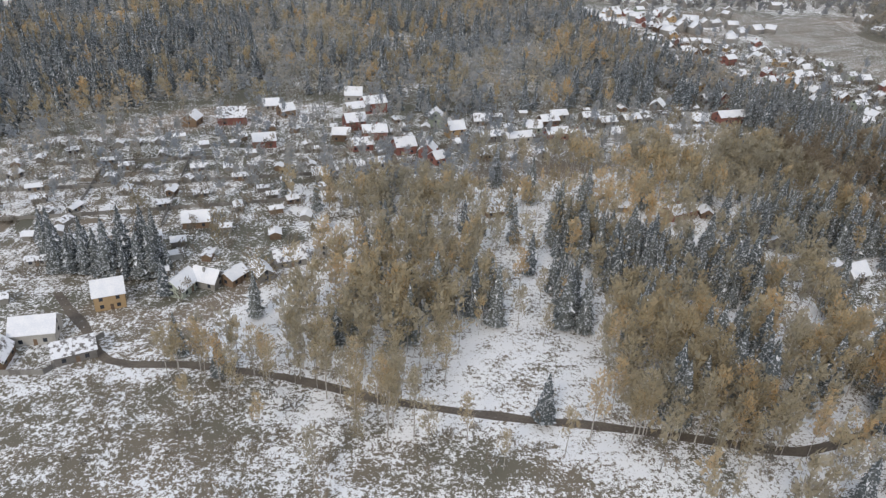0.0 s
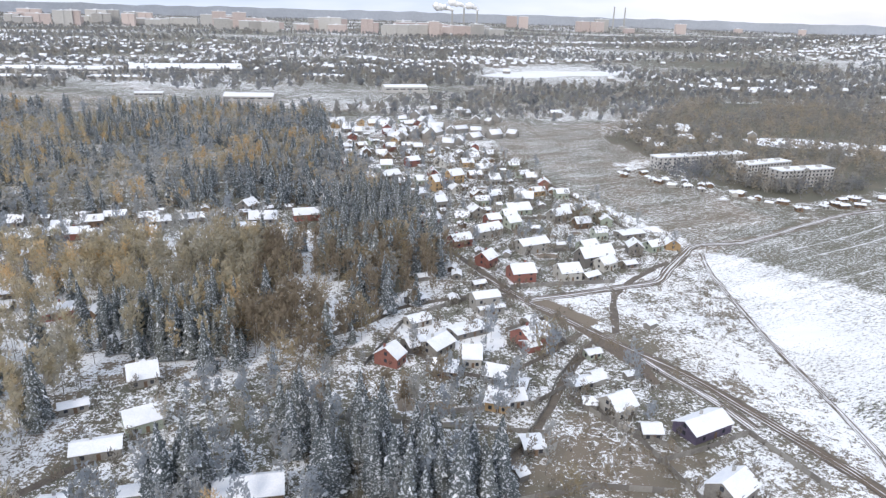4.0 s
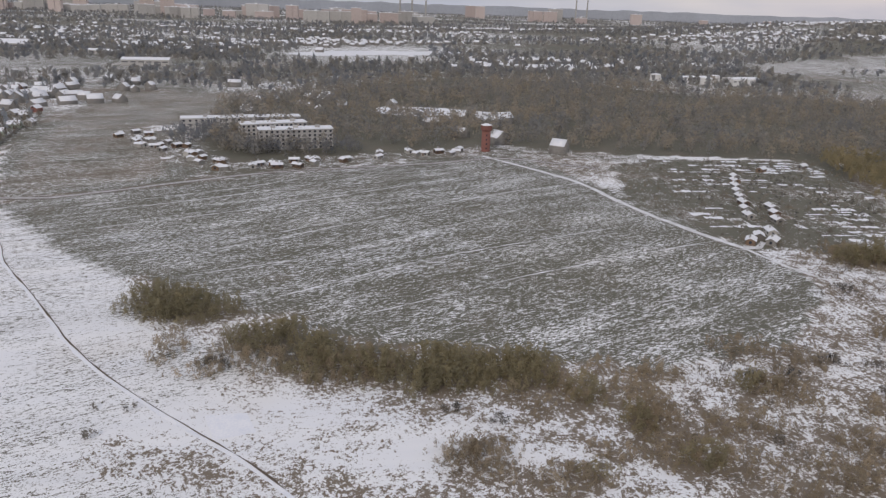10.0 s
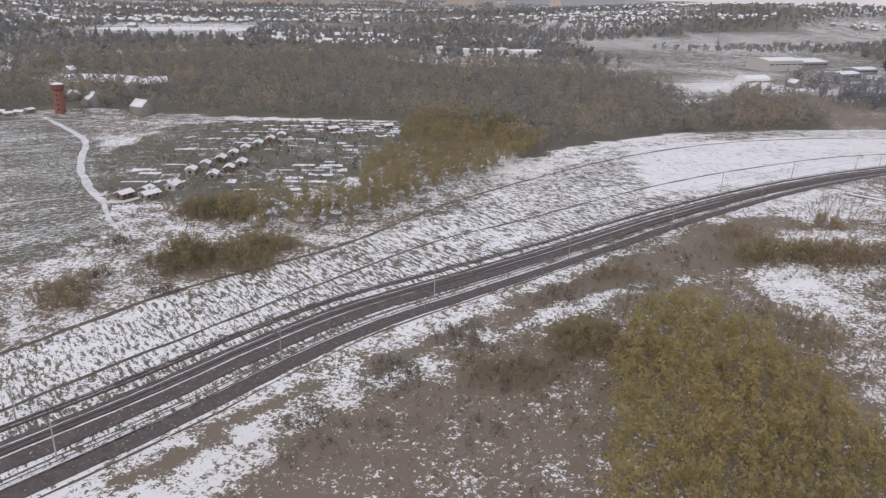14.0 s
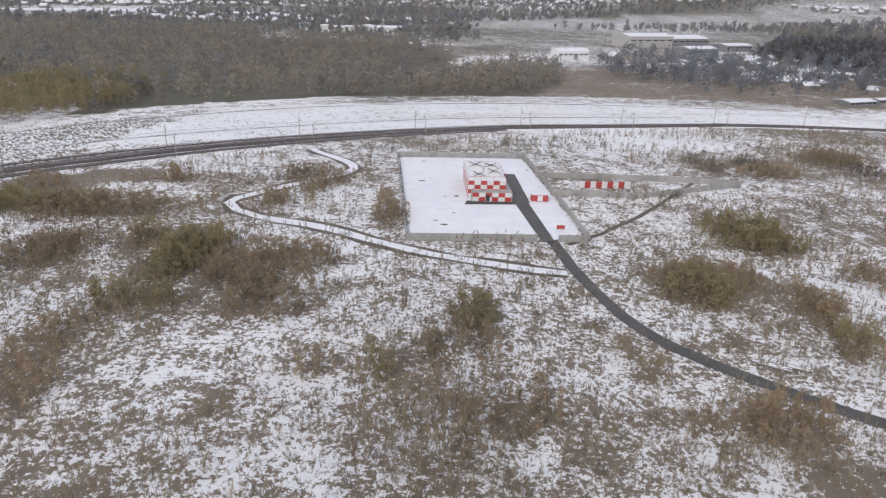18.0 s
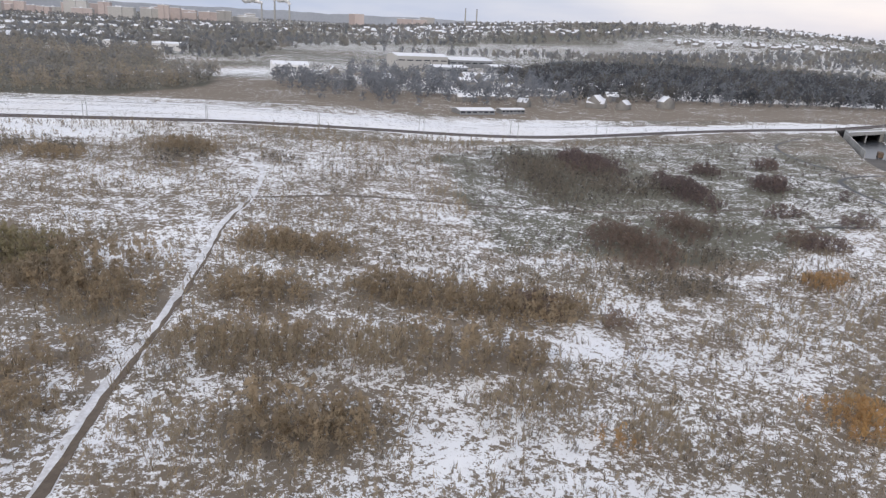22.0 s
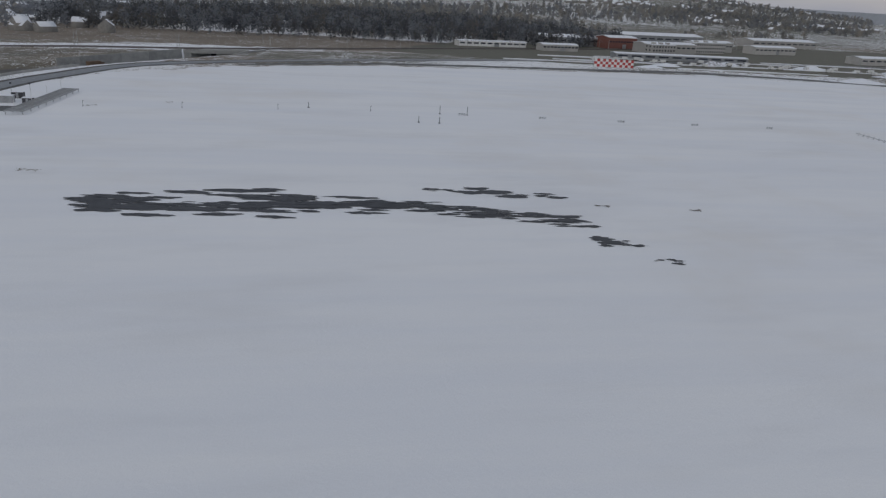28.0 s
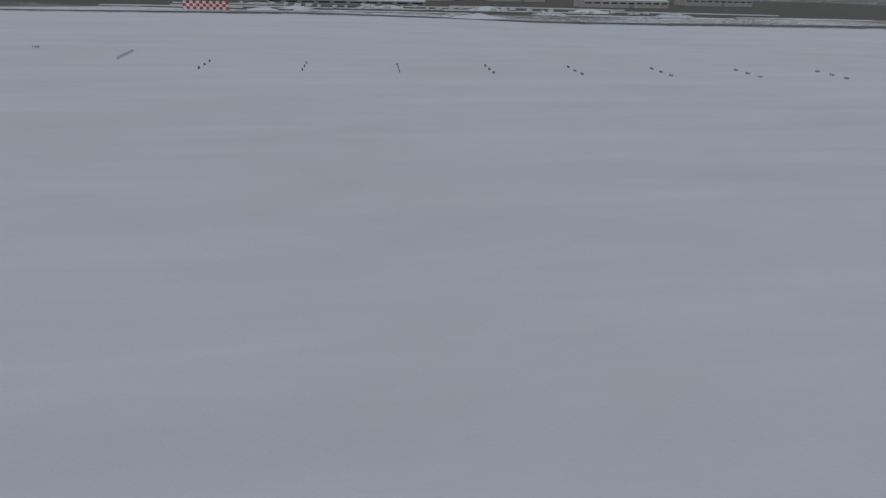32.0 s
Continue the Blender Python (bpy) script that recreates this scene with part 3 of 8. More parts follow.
BROWN_E = [(1428, 164, 8.9, 6.3), (1445, 157, 4.1, 5.9), (1465, 225, 9.6, 9.1), (1469, 211, 12.8, 14.4), (1477, 93, 5, 2.5), (1491, 233, 9.1, 13.1), (1503, 90, 8.5, 2.6), (1503, 118, 4.4, 2.8),
    (1512, 114, 3.9, 1.9), (1516, 140, 6.9, 3), (1517, 96, 7.4, 2.1), (1526, 222, 7.5, 6.2), (1530, 164, 13.5, 4.7), (1538, 79, 8.6, 4.9), (1539, 163, 13.7, 6),
    (1551, 114, 9.4, 4.8), (1557, 184, 19.8, 7), (1559, 149, 10.1, 7), (1563, 121, 7.2, 4.2), (1564, 141, 8.8, 5.1)]
BROWN = BROWN_W + BROWN_M
SLENDER = [(1000, 163, 7.4, 14.2), (1139, 110, 12.7, 12.1), (1196, 103, 9.2, 3.1), (1227, 108, 5.3, 3.9), (1232, 132, 8.9, 5.2), (1259, 105, 5, 5.2), (1275, 97, 4.6, 7), (1329, 123, 5.3, 6),
    (1335, 101, 10.9, 7.2), (1365, 102, 7.2, 4.2), (1369, 128, 13.5, 6.3), (1393, 130, 9.8, 10.2), (1418, 114, 8.7, 6.3), (1419, 117, 11.5, 2.6), (1437, 106, 6.9, 7.5), (1519, 89, 8.5, 2),
    (1522, 84, 6.5, 1.8)]
OPEN = [(994, 122, 4.1, 20.4), (1016, 189, 13.4, 21.7), (1042, 155, 7.1, 5.1), (1090, 124, 13.5, 12), (1119, 125, 6.8, 7.1), (1255, 166, 6.9, 8.5), (1329, 181, 7, 5.4), (1404, 104, 8.1, 8.2),
    (1422, 103, 6.9, 4.9), (1434, 146, 10, 11.3), (1434, 148, 5.3, 10.4), (1490, 108, 10.1, 6.3), (1549, 133, 7.2, 6)]
GREY = [(872, 143, 5.1, 7.4), (892, 160, 6.5, 7.8), (910, 176, 8.6, 9.1), (943, 198, 8.7, 5.7), (1253, 281, 8.3, 12.8), (1262, 95, 2, 1.5), (1274, 280, 9.5, 14.1), (1317, 275, 11.2, 11.4),
    (1349, 287, 7.6, 7.6), (1456, 187, 4.3, 6), (1456, 303, 10.8, 53.1), (1462, 180, 6.5, 7.8), (1467, 152, 3.9, 4.1), (1468, 307, 28.8, 47.2), (1472, 184, 10.1, 7.9), (1478, 182, 8.6, 6.8),
    (1488, 206, 8.9, 11.7), (1490, 95, 7.6, 2.3), (1498, 289, 24.8, 14.4), (1504, 233, 11, 5.8), (1574, 94, 1.5, 3.2), (1583, 120, 1.7, 1.5), (1584, 139, 2.1, 1.8)]
DUSKY = [(1485, 335, 14, 26), (1535, 318, 8, 7), (1512, 285, 8.5, 26), (1552, 291, 9.1, 11), (1569, 328, 6.2, 9), (1562, 190, 9.0, 8), (1578, 190, 2.6, 4.5), (1596, 196, 2.5, 4), (1583, 154, 2.6, 2), (1586, 141, 1.5, 1.5), (1598, 148, 2.1, 1.5), (1590, 173, 3.1, 3), (1597, 237, 3.8, 1.5), (1555, 237, 6.5, 3), (1583, 234, 6.7, 2), (1570, 269, 4.1, 1.5), (1535, 250, 8, 3), (1530, 215, 8, 4)]
YOUNG = [(1374, 133, 14.5, 8.7), (1407, 138, 16.6, 9.8), (1380, 109, 16.1, 8.7), (1328, 169, 16.7, 16), (1413, 162, 27, 5.9), (1366, 157, 11, 7.5), (1338, 124, 6, 10), (1485, 122, 9, 7), (1062, 120, 14, 14), (1148, 138, 10, 9), (1155, 118, 10, 7), (1200, 114, 11, 7), (1226, 112, 9, 6), (1110, 160, 9, 12)]
FIERY = [(1431, 107, 3.9, 2.6), (1466, 90, 5.9, 1.5), (1476, 117, 7.8, 7.6), (1498, 116, 3, 1.5), (1511, 186, 6.1, 4.4), (1513, 187, 6.4, 2.1)]
BELT_W = [(564, 202, 3.9, 9.1), (576, 187, 5.5, 1.5), (590, 193, 10.2, 6.7), (619, 190, 12.5, 9.7), (650, 146, 6.9, 5.8), (652, 147, 7.7, 5.1), (662, 138, 9.2, 2.1), (665, 173, 3.7, 1.5),
    (670, 166, 3.2, 1.8), (670, 166, 3.3, 2.5), (679, 177, 3.8, 5.9), (684, 147, 5.2, 2.7), (684, 171, 4.9, 2.7), (690, 186, 4.8, 3), (699, 170, 5.4, 11), (701, 163, 4.9, 7.6),
    (708, 184, 6.4, 4.8), (716, 140, 6.3, 4.6), (735, 134, 2.5, 1.5), (741, 180, 5.5, 3.8), (747, 149, 4.9, 3.2), (750, 149, 4.4, 1.5), (753, 143, 4.1, 1.5), (756, 190, 5.9, 6)]
BELT_M = [(766, 156, 3.7, 3.6), (766, 156, 4, 3), (799, 202, 6.5, 5.6), (800, 206, 7.5, 9.9), (830, 279, 13.8, 10), (854, 244, 11.5, 3.7)]
BELT_E = [(672, 136, 7, 4), (701, 147, 8, 5), (722, 158, 9, 5), (743, 172, 9, 6), (738, 138, 9, 5), (722, 128, 8, 4), (740, 198, 8, 5), (765, 165, 7, 5), (760, 148, 6, 4)]
BELT = BELT_W + BELT_M + BELT_E
BELT_TREES = [(552, 236, 15.2, 12.7), (563, 228, 15.4, 10), (593, 208, 14.4, 8.5), (609, 194, 10.1, 11.1), (627, 188, 9.2, 9.2), (644, 185, 13.8, 12.5), (649, 187, 14.4, 11.3), (668, 185, 12.5, 10.8),
    (672, 191, 8.9, 4.4), (676, 139, 5.6, 1.5), (684, 173, 5.7, 6.4), (694, 160, 3.4, 9.2), (704, 143, 6.4, 5.1), (733, 178, 7.2, 4.5), (828, 228, 12.9, 11.1), (828, 232, 7.4, 11.7),
    (830, 275, 15.7, 7.4), (848, 235, 10.8, 14.7)]
ROUND_BUSHES = [(555, 172, 1.9, 1.5), (558, 157, 1.8, 1.5), (564, 169, 1.5, 1.5), (579, 193, 5.2, 2.8), (646, 168, 2.4, 1.5), (648, 167, 2.2, 1.5), (659, 162, 2.3, 1.5), (728, 151, 3.5, 1.6),
    (735, 182, 4.2, 2.1), (749, 183, 3.3, 1.5), (764, 193, 4.4, 2.9), (773, 174, 4.9, 2), (780, 189, 5.3, 2.4), (787, 188, 4.4, 1.5), (803, 245, 4, 4.6), (805, 217, 3.6, 2.4),
    (825, 207, 4.4, 2.2)]


# wind-packed snow and thin snow on the first field and the triangle beside it: middle, half width, half depth, more or less snow
DRIFTS = [(425, 250, 16, 9, 0.2), (473, 223, 18, 8, 0.2), (503, 195, 16, 9, 0.22), (436, 300, 12, 12, 0.12), (425, 148, 14, 7, 0.12), (590, 165, 30, 12, 0.14), (640, 150, 22, 10, 0.12), (540, 215, 20, 8, 0.1),
    (410, 195, 8, 12, -0.1), (440, 165, 14, 5, -0.12), (465, 180, 12, 6, -0.08), (520, 170, 20, 6, -0.07), (387, 225, 9, 30, 0.12), (352, 240, 9, 22, -0.16), (366, 205, 8, 14, -0.13), (380, 170, 8, 14, -0.08), (402, 272, 4, 8, -0.14), (396, 248, 6, 12, -0.06)]


# areas with trees
WOOD = [(-45, 280), (8, 268), (60, 274), (100, 294), (150, 325), (200, 345), (240, 345), (286, 323), (276, 285), (248, 242), (228, 219), (202, 214), (186, 218), (163, 227), (152, 196), (157, 168), (165, 140), (178, 112), (130, 100), (75, 104), (60, 140), (66, 176), (30, 176), (-20, 150), (-52, 188), (-23, 230)]
GLADE = [(19, 190), (13, 145), (55, 138), (70, 176), (64, 200), (68, 222), (37, 218), (34, 195)]
GLADE_C = [(158, 160), (186, 165), (190, 145), (178, 108), (150, 108), (141, 124), (152, 140)]
GLADE_B = [(108, 236), (148, 236), (152, 280), (108, 282)]
NORTH_WOOD = [(-290, 320), (-180, 328), (-107, 400), (-36, 412), (33, 388), (91, 404), (125, 410), (180, 416), (225, 425), (250, 500), (225, 560), (199, 634), (187, 824), (-48, 800), (-330, 800)]
WEST_WOOD = [(143, 788), (200, 640), (235, 520), (262, 420), (283, 338), (262, 290), (246, 268), (225, 330), (205, 440), (150, 560), (80, 790)]
BLOCK_WOOD = [(500, 500), (530, 445), (590, 469.9), (660, 490), (700, 515), (790, 486), (905, 480), (959.9, 418.5), (974.7, 365.4), (999.9, 397.1), (1093, 449), (1146, 560), (1190, 720), (1120, 860), (1000, 830), (860, 960), (716, 985), (620, 890), (540, 780), (470, 680)]
MEADOW = [(605, 655), (620, 640), (690, 640), (702, 665), (690, 690), (615, 690)]
EAST_WOOD = [(1146, 560), (1093, 449), (1215, 469.5), (1260, 560), (1250, 640)]
CLUMP = [(920, 469.7), (996, 459.5), (984.8, 386.6), (950.6, 333.3), (906.4, 292.7), (877.7, 272.8), (884.5, 315.8), (904.7, 398.1)]
COPSE = [(924, 105), (933, 124), (938, 139), (943, 153), (951, 168), (960, 180), (969, 188), (979, 190), (986, 175), (989, 152), (989, 130), (987, 102), (984, 40), (896, 40)]
SCRUBLAND = [(880.1, 30.4), (905.3, 113.4), (940.2, 177.4), (989.9, 222), (1039.8, 254), (1099.6, 288.1), (1199.3, 333.7), (1319.5, 364.9), (1462.7, 388.4), (1559.9, 409), (1600, 340), (1601, 20)]
PAD = [(1124.1, 191.6), (1123.4, 287.9), (1261.5, 261.2), (1261.7, 245.9), (1189.8, 236.8), (1190.2, 193.9)]
PLOT_TREES = [(300, 330), (420.3, 348.2), (380, 460), (350, 600), (285, 760), (190, 760), (210, 600), (200, 430)]
RAILSIDE = [(700.3, 133), (770.5, 150.4), (840.4, 228.2), (899.7, 267.4), (869.7, 277.7), (799.9, 284.3), (790.3, 242.8), (770.5, 205.2), (710.4, 184.1)]
# groups of birches and spruces in the first wood
BIRCHES_W = [(-42, 157, 15.7, 9.2), (-16, 174, 13.5, 20), (-2, 145, 9.6, 12.7), (10, 266, 24.4, 14), (12, 198, 20.6, 28), (16, 160, 5.3, 8.8), (34, 226, 5.7, 2), (51, 307, 10.4, 10.8),
    (62, 138, 7.2, 7), (68, 134, 13, 8), (90, 124, 9, 5), (78, 161, 9.8, 14.2), (84, 167, 15.6, 21.2), (91, 317, 14.9, 12), (92, 135, 14.3, 7.9), (92, 162, 9.2, 13.1), (117, 165, 5.9, 9.9), (123, 158, 8.9, 10.7)]
BIRCHES_E = [(133, 315, 14.7, 25.5), (135, 295, 21.1, 23.1), (139, 194, 7.8, 7.2), (141, 151, 14.7, 9.5), (142, 131, 8.3, 3.8), (143, 162, 8.3, 12.8), (152, 214, 7.1, 16.6), (163, 143, 5.7, 2),
    (184, 306, 24.8, 21.8), (187, 129, 2.7, 2), (189, 314, 20.9, 22.1), (194, 257, 8.8, 12), (211, 128, 6.1, 2.7), (221, 244, 19.3, 13.3), (233, 184, 9, 2), (255, 191, 11.2, 2.4)]
SPRUCES_W = [(-84, 212, 7.2, 2), (-45, 159, 1.5, 2), (-32, 182, 1.7, 2), (1, 202, 1.4, 2), (21, 191, 4.4, 5.7), (33, 187, 3.4, 9.6), (58, 193, 4.9, 10.8), (63, 185, 4.8, 12.1),
    (69, 137, 2.9, 2), (75, 240, 9.5, 17.1), (76, 203, 5.3, 2), (88, 155, 1.6, 2), (92, 216, 11.1, 28.2), (94, 211, 13.5, 16.1), (96, 151, 4.1, 8.4)]
SPRUCES_E = [(101, 141, 3, 6.9), (105, 165, 5.9, 5.1), (108, 159, 5.8, 8.3), (119, 203, 12.3, 8.9), (119, 207, 11.5, 16.7), (120, 167, 2.6, 2), (126, 183, 2.5, 2), (142, 252, 2.2, 2),
    (152, 190, 3.9, 6), (156, 249, 7.1, 6), (176, 241, 23.7, 14.3), (185, 243, 17.4, 13.6), (197, 170, 6.6, 2), (204, 154, 4.5, 8.4), (249, 158, 14.7, 8), (272, 146, 17, 7), (229, 178, 11, 6), (204, 158, 6, 5), (246, 176, 8, 5)]


def ground_sheet():
    xs = np.concatenate([np.arange(-7200, -420, 120), np.arange(-420, 1600, 6.0), np.arange(1600, 1780, 2.5), np.arange(1780, 2500, 8.0), np.arange(2500, 8200, 120)])
    ys = np.concatenate([np.arange(-900, -60, 60), np.arange(-60, 340, 5.0), np.arange(340, 490, 3.0), np.arange(490, 560, 5.0), np.arange(560, 1100, 12), np.arange(1100, 7400, 90)])
    x, y = np.meshgrid(xs, ys)
    z = lay(x, y)
    zone = np.zeros((*x.shape, 4))
    zone[..., 3] = 1
    far = np.clip((y - 620) / 400, 0, 1)
    zone[..., 0] = 0.5 - 0.08 * far + 0.13 * ripple(x, y, 70, 1.0) * (1 - far) + 0.1 * ripple(x, y, 260, 2.0) * far
    zone[..., 1] = 0.6 - 0.3 * far + 0.25 * ripple(x, y, 60, 4.0)
    for poly, cover, brown, plough in (
            (CLEARING, 0.455, 0.5, 0), (VILLAGE, 0.445, 0.3, 0), (PLOT_EARTH, 0.38, 0.6, 0), (VERGE, 0.53, 0.5, 0), (SNOWFIELD, 0.595, 0.35, 1), (GARAGES, 0.4, 0.4, 0), (PLOUGHED, 0.415, 0.2, 1), (WEDGE, 0.4, 0.25, 1), (HEATH, 0.36, 0.95, 0), (RAIL_VERGE, 0.3, 0.7, 0),
            (ALLOTMENTS, 0.35, 0.3, 0), (BELT_GROUND, 0.49, 1.0, 0), (CUTTING, 0.515, 0.4, 0.5), (CUTTING_EAST, 0.66, 0.4, 0.5), (WEST_SNOW, 0.48, 0.5, 0), (MEDIAN, 0.645, 0.35, 1), (AIRFIELD, 1.0, 0.5, 0), (NORTH_GRASS, 0.385, 0.55, 0), (RAIL_GRASS, 0.34, 0.95, 0), (BANK_GRASS, 0.4, 0.4, 0), (ROADSIDE, 0.5, 0.3, 0), (WOODLAND, 0.58, 0.6, 0), (FAR_FIELD, 0.47, 0.4, 1), (NORTH_FIELD, 0.4, 0.5, 1), (APRON, 0.2, 0.1, 0), (SCRUB_WEST, 0.505, 0.8, 0), (SCRUB_EAST, 0.475, 0.75, 0), (SCRUB_NEAR, 0.475, 0.8, 0), (HEATH_EAST, 0.415, 0.25, 0), (HEATH_SOUTH, 0.4, 0.85, 0), (BLOCK_WOOD, 0.22, 0.3, 0), (NORTH_WOOD, 0.4, 0.3, 0), (WEST_WOOD, 0.26, 0.3, 0), (EAST_WOOD, 0.26, 0.3, 0)):
        wob = 2.0 * ripple(x, y, 9, 3.0)
        hit = inside(x + wob, y - wob, poly)
        rough = (0.025 * ripple(x, y, 35, 9.0) + 0.025 * ripple(x, y, 14, 5.0)) if cover < 0.95 else 0.0
        zone[..., 0] = np.where(hit, cover + rough, zone[..., 0])
        zone[..., 1] = np.where(hit, brown, zone[..., 1])
        zone[..., 2] = np.where(hit, plough, zone[..., 2])
    # less snow under thickets, more in open patches
    less, more = np.zeros(x.shape), np.zeros(x.shape)
    for rows, much in ((OLIVE, 0.14), (BROWN + BROWN_E, 0.12), (GREY, 0.08), (YOUNG, 0.07), (DUSKY, 0.1), (BELT, 0.08), (BELT_TREES, 0.14), (BIRCHES_W + BIRCHES_E, 0.06)):
        for cx, cy, rx, ry in rows:
            less = np.maximum(less, much * np.exp(-(np.hypot((x - cx) / rx, (y - cy) / max(ry, 3.0)) ** 4)))
    for cx, cy, rx, ry in OPEN:
        more = np.maximum(more, 0.1 * np.exp(-(np.hypot((x - cx) / rx, (y - cy) / max(ry, 3.0)) ** 4)))
    for cx, cy, rx, ry, much in DRIFTS:
        more = more + much * np.exp(-(np.hypot((x - cx) / rx + 0.25 * ripple(x, y, 30, 2.0), (y - cy) / ry + 0.25 * ripple(x, y, 26, 7.0)) ** 2))
    zone[..., 0] += more - less
    zone[..., :3] = zone[..., :3].clip(0, 1)
    h, w = x.shape
    i = np.arange(h * w).reshape(h, w)
    quads = np.stack([i[:-1, :-1], i[:-1, 1:], i[1:, 1:], i[1:, :-1]], -1).reshape(-1, 4)
    me = big_mesh("ground", np.stack([x, y, z], -1).reshape(-1, 3), quads, [GROUND])
    me.attributes.new("zone", "FLOAT_COLOR", "POINT").data.foreach_set("color", zone.astype(np.float32).ravel())
    me.polygons.foreach_set("use_smooth", np.ones(len(me.polygons), bool))
    return tagged(new("ground", me), "flat snowy land with dead grass showing through", "ground", kind="structure")


ground_sheet()


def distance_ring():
    """The wooded horizon, with haze put into its pale blue-grey colour."""
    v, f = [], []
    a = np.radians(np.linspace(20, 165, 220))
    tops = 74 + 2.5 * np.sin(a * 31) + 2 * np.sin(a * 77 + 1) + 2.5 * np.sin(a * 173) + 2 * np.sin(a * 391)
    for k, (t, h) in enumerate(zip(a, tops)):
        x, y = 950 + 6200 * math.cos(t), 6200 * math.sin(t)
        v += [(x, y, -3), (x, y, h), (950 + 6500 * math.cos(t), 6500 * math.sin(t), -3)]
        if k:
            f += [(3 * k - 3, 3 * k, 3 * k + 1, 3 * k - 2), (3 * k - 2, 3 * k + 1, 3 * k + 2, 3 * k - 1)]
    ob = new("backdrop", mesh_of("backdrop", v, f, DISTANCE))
    tagged(ob, "wooded land along the far horizon, blue-grey with painted haze", "horizon", kind="structure")


distance_ring()

# ---- roads, tracks and rails ----
def bare(points, width, cover, brown=0.5, rim=1.0, plough=0, up=0.04, name="bare_ground", label="patch of dead grass and earth where the snow is thin", step=3.0):
    """A strip of the land with less snow towards its middle."""
    line = smooth_line(points, step)
    n, s = sides_of(line), np.linspace(0, 1, len(line))
    w = np.interp(s, np.linspace(0, 1, len(width)), width) if isinstance(width, (list, tuple)) else np.full(len(line), float(width))
    v, zone, across = [], [], 7
    for j in range(across):
        q = line + n * (w * (j / (across - 1) - 0.5))[:, None]
        v.append(np.column_stack([q, lay(q[:, 0], q[:, 1]) + up]))
        mid = math.sin(math.pi * j / (across - 1)) ** 0.7 * np.clip(np.minimum(s, 1 - s) * 8, 0, 1)
        zone.append(np.column_stack([rim + (cover - rim) * mid, np.full(len(line), brown), np.full(len(line), plough), np.ones(len(line))]))
    k = len(line)
    f = [(j * k + i, j * k + i + 1, j * k + k + i + 1, j * k + k + i) for j in range(across - 1) for i in range(k - 1)]
    me = mesh_of(name, np.concatenate(v).tolist(), [q[::-1] for q in f], GROUND)
    me.attributes.new("zone", "FLOAT_COLOR", "POINT").data.foreach_set("color", np.concatenate(zone).astype(np.float32).ravel())
    return tagged(new(name, me), label, "bare ground", kind="structure")


def way(name, pts, width, mat, label, category="road", **more):
    return tagged(ribbon(name, pts, width, mat, **more), label, category, kind="structure")


way("road_verge", ROAD_A, [17.0, 17.0, 16.5, 15.5, 16.5, 20.0, 27.0], VERGE_EARTH, "muddy dark verge along the wet road", "road verge", up=0.05, ragged=0.35, shift=[0.2, 0.2, 0.2, 0.0])
way("road", ROAD_A, [14.2, 14.2, 13.6, 13.0, 13.4, 18.0, 25.0], ASPHALT, "wet dark two-lane road towards the rail underpass", up=0.1, shift=[-0.4, -0.4, -0.4, 0.0])
way("road_verge", [(1622, 40), (1621.5, 114), (1621.5, 147), (1621, 187), (1623, 250), (1626, 279), (1632, 305)], [3.4, 3.4, 3.4, 3.0, 2.2], WET_EARTH, "dark wet ragged shoulder of the road", "road verge", up=0.075, ragged=0.5, step=2.0)
way("road_verge", ROAD_B, [14.2, 14.0, 13.0, 11.0], VERGE_EARTH, "muddy dark strip beside the empty road", "road verge", up=0.05, ragged=0.35, shift=[0.6, 0.5, 0.2, 0.0])
way("road", ROAD_B, [8.8, 8.8, 8.6, 9.0], ASPHALT, "empty wet dark service road with a dashed line", up=0.1)
for off in (5.7, 0.8, -3.4):
    way("road_marking", ROAD_A[:9], 0.2, WHITE_LINE, "worn white painted line along the road", "road marking", up=0.13, shift=[off, off, off, off * 0.8])
for x0, y0, x1, y1 in ((1651, 197, 1655, 210), (1651.2, 138, 1654.6, 168)):
    b = Build()
    us = np.linspace(y0, y1, 8)
    b.add([(x, y, float(lay(x, y)) + 0.125) for y in us for x in (x0, x1)], [(2 * k, 2 * k + 1, 2 * k + 3, 2 * k + 2) for k in range(7)])
    tagged(new("road_patch", b.mesh("road_patch", [WORN_ASPHALT])), "pale repaired rectangle in the wet asphalt", "road patch", kind="structure")
TRACK_A = [(388, 120), (392, 147), (397, 166), (400.9, 193.3), (405, 234.5), (412.3, 290.5), (417.3, 325.7), (424.3, 350.2)]
TRACK_B = [(395, 110), (387, 147), (381, 166), (372, 188), (362, 212), (352, 228), (340, 245), (323, 271), (314, 282), (300, 310)]
FIELD_ROAD = [(314, 282), (345, 293), (364, 301), (384, 309), (395, 324), (414.3, 349.2), (427.2, 362.8), (456.2, 368.4), (485.1, 383.3), (513, 399.4), (557, 422.7), (604, 435.6), (655, 449.8), (703, 465.9), (760, 439.7)]


def rutted(line, width, label, rut=0.9, edge=2.2):
    """A track of trodden snow with two dark ruts and dark shoulders."""
    way("dirt_track", line, width + edge, DIRT, label, "track", ragged=0.3 * edge, up=0.05)
    way("trodden_snow", line, width, TRODDEN, "trodden snow between the ruts", "track", ragged=0.3, up=0.11)
    for off in (-width * 0.27, width * 0.27):
        way("rut", line, rut, MUD, "dark muddy wheel rut", "track", ragged=0.22, up=0.13, shift=off)


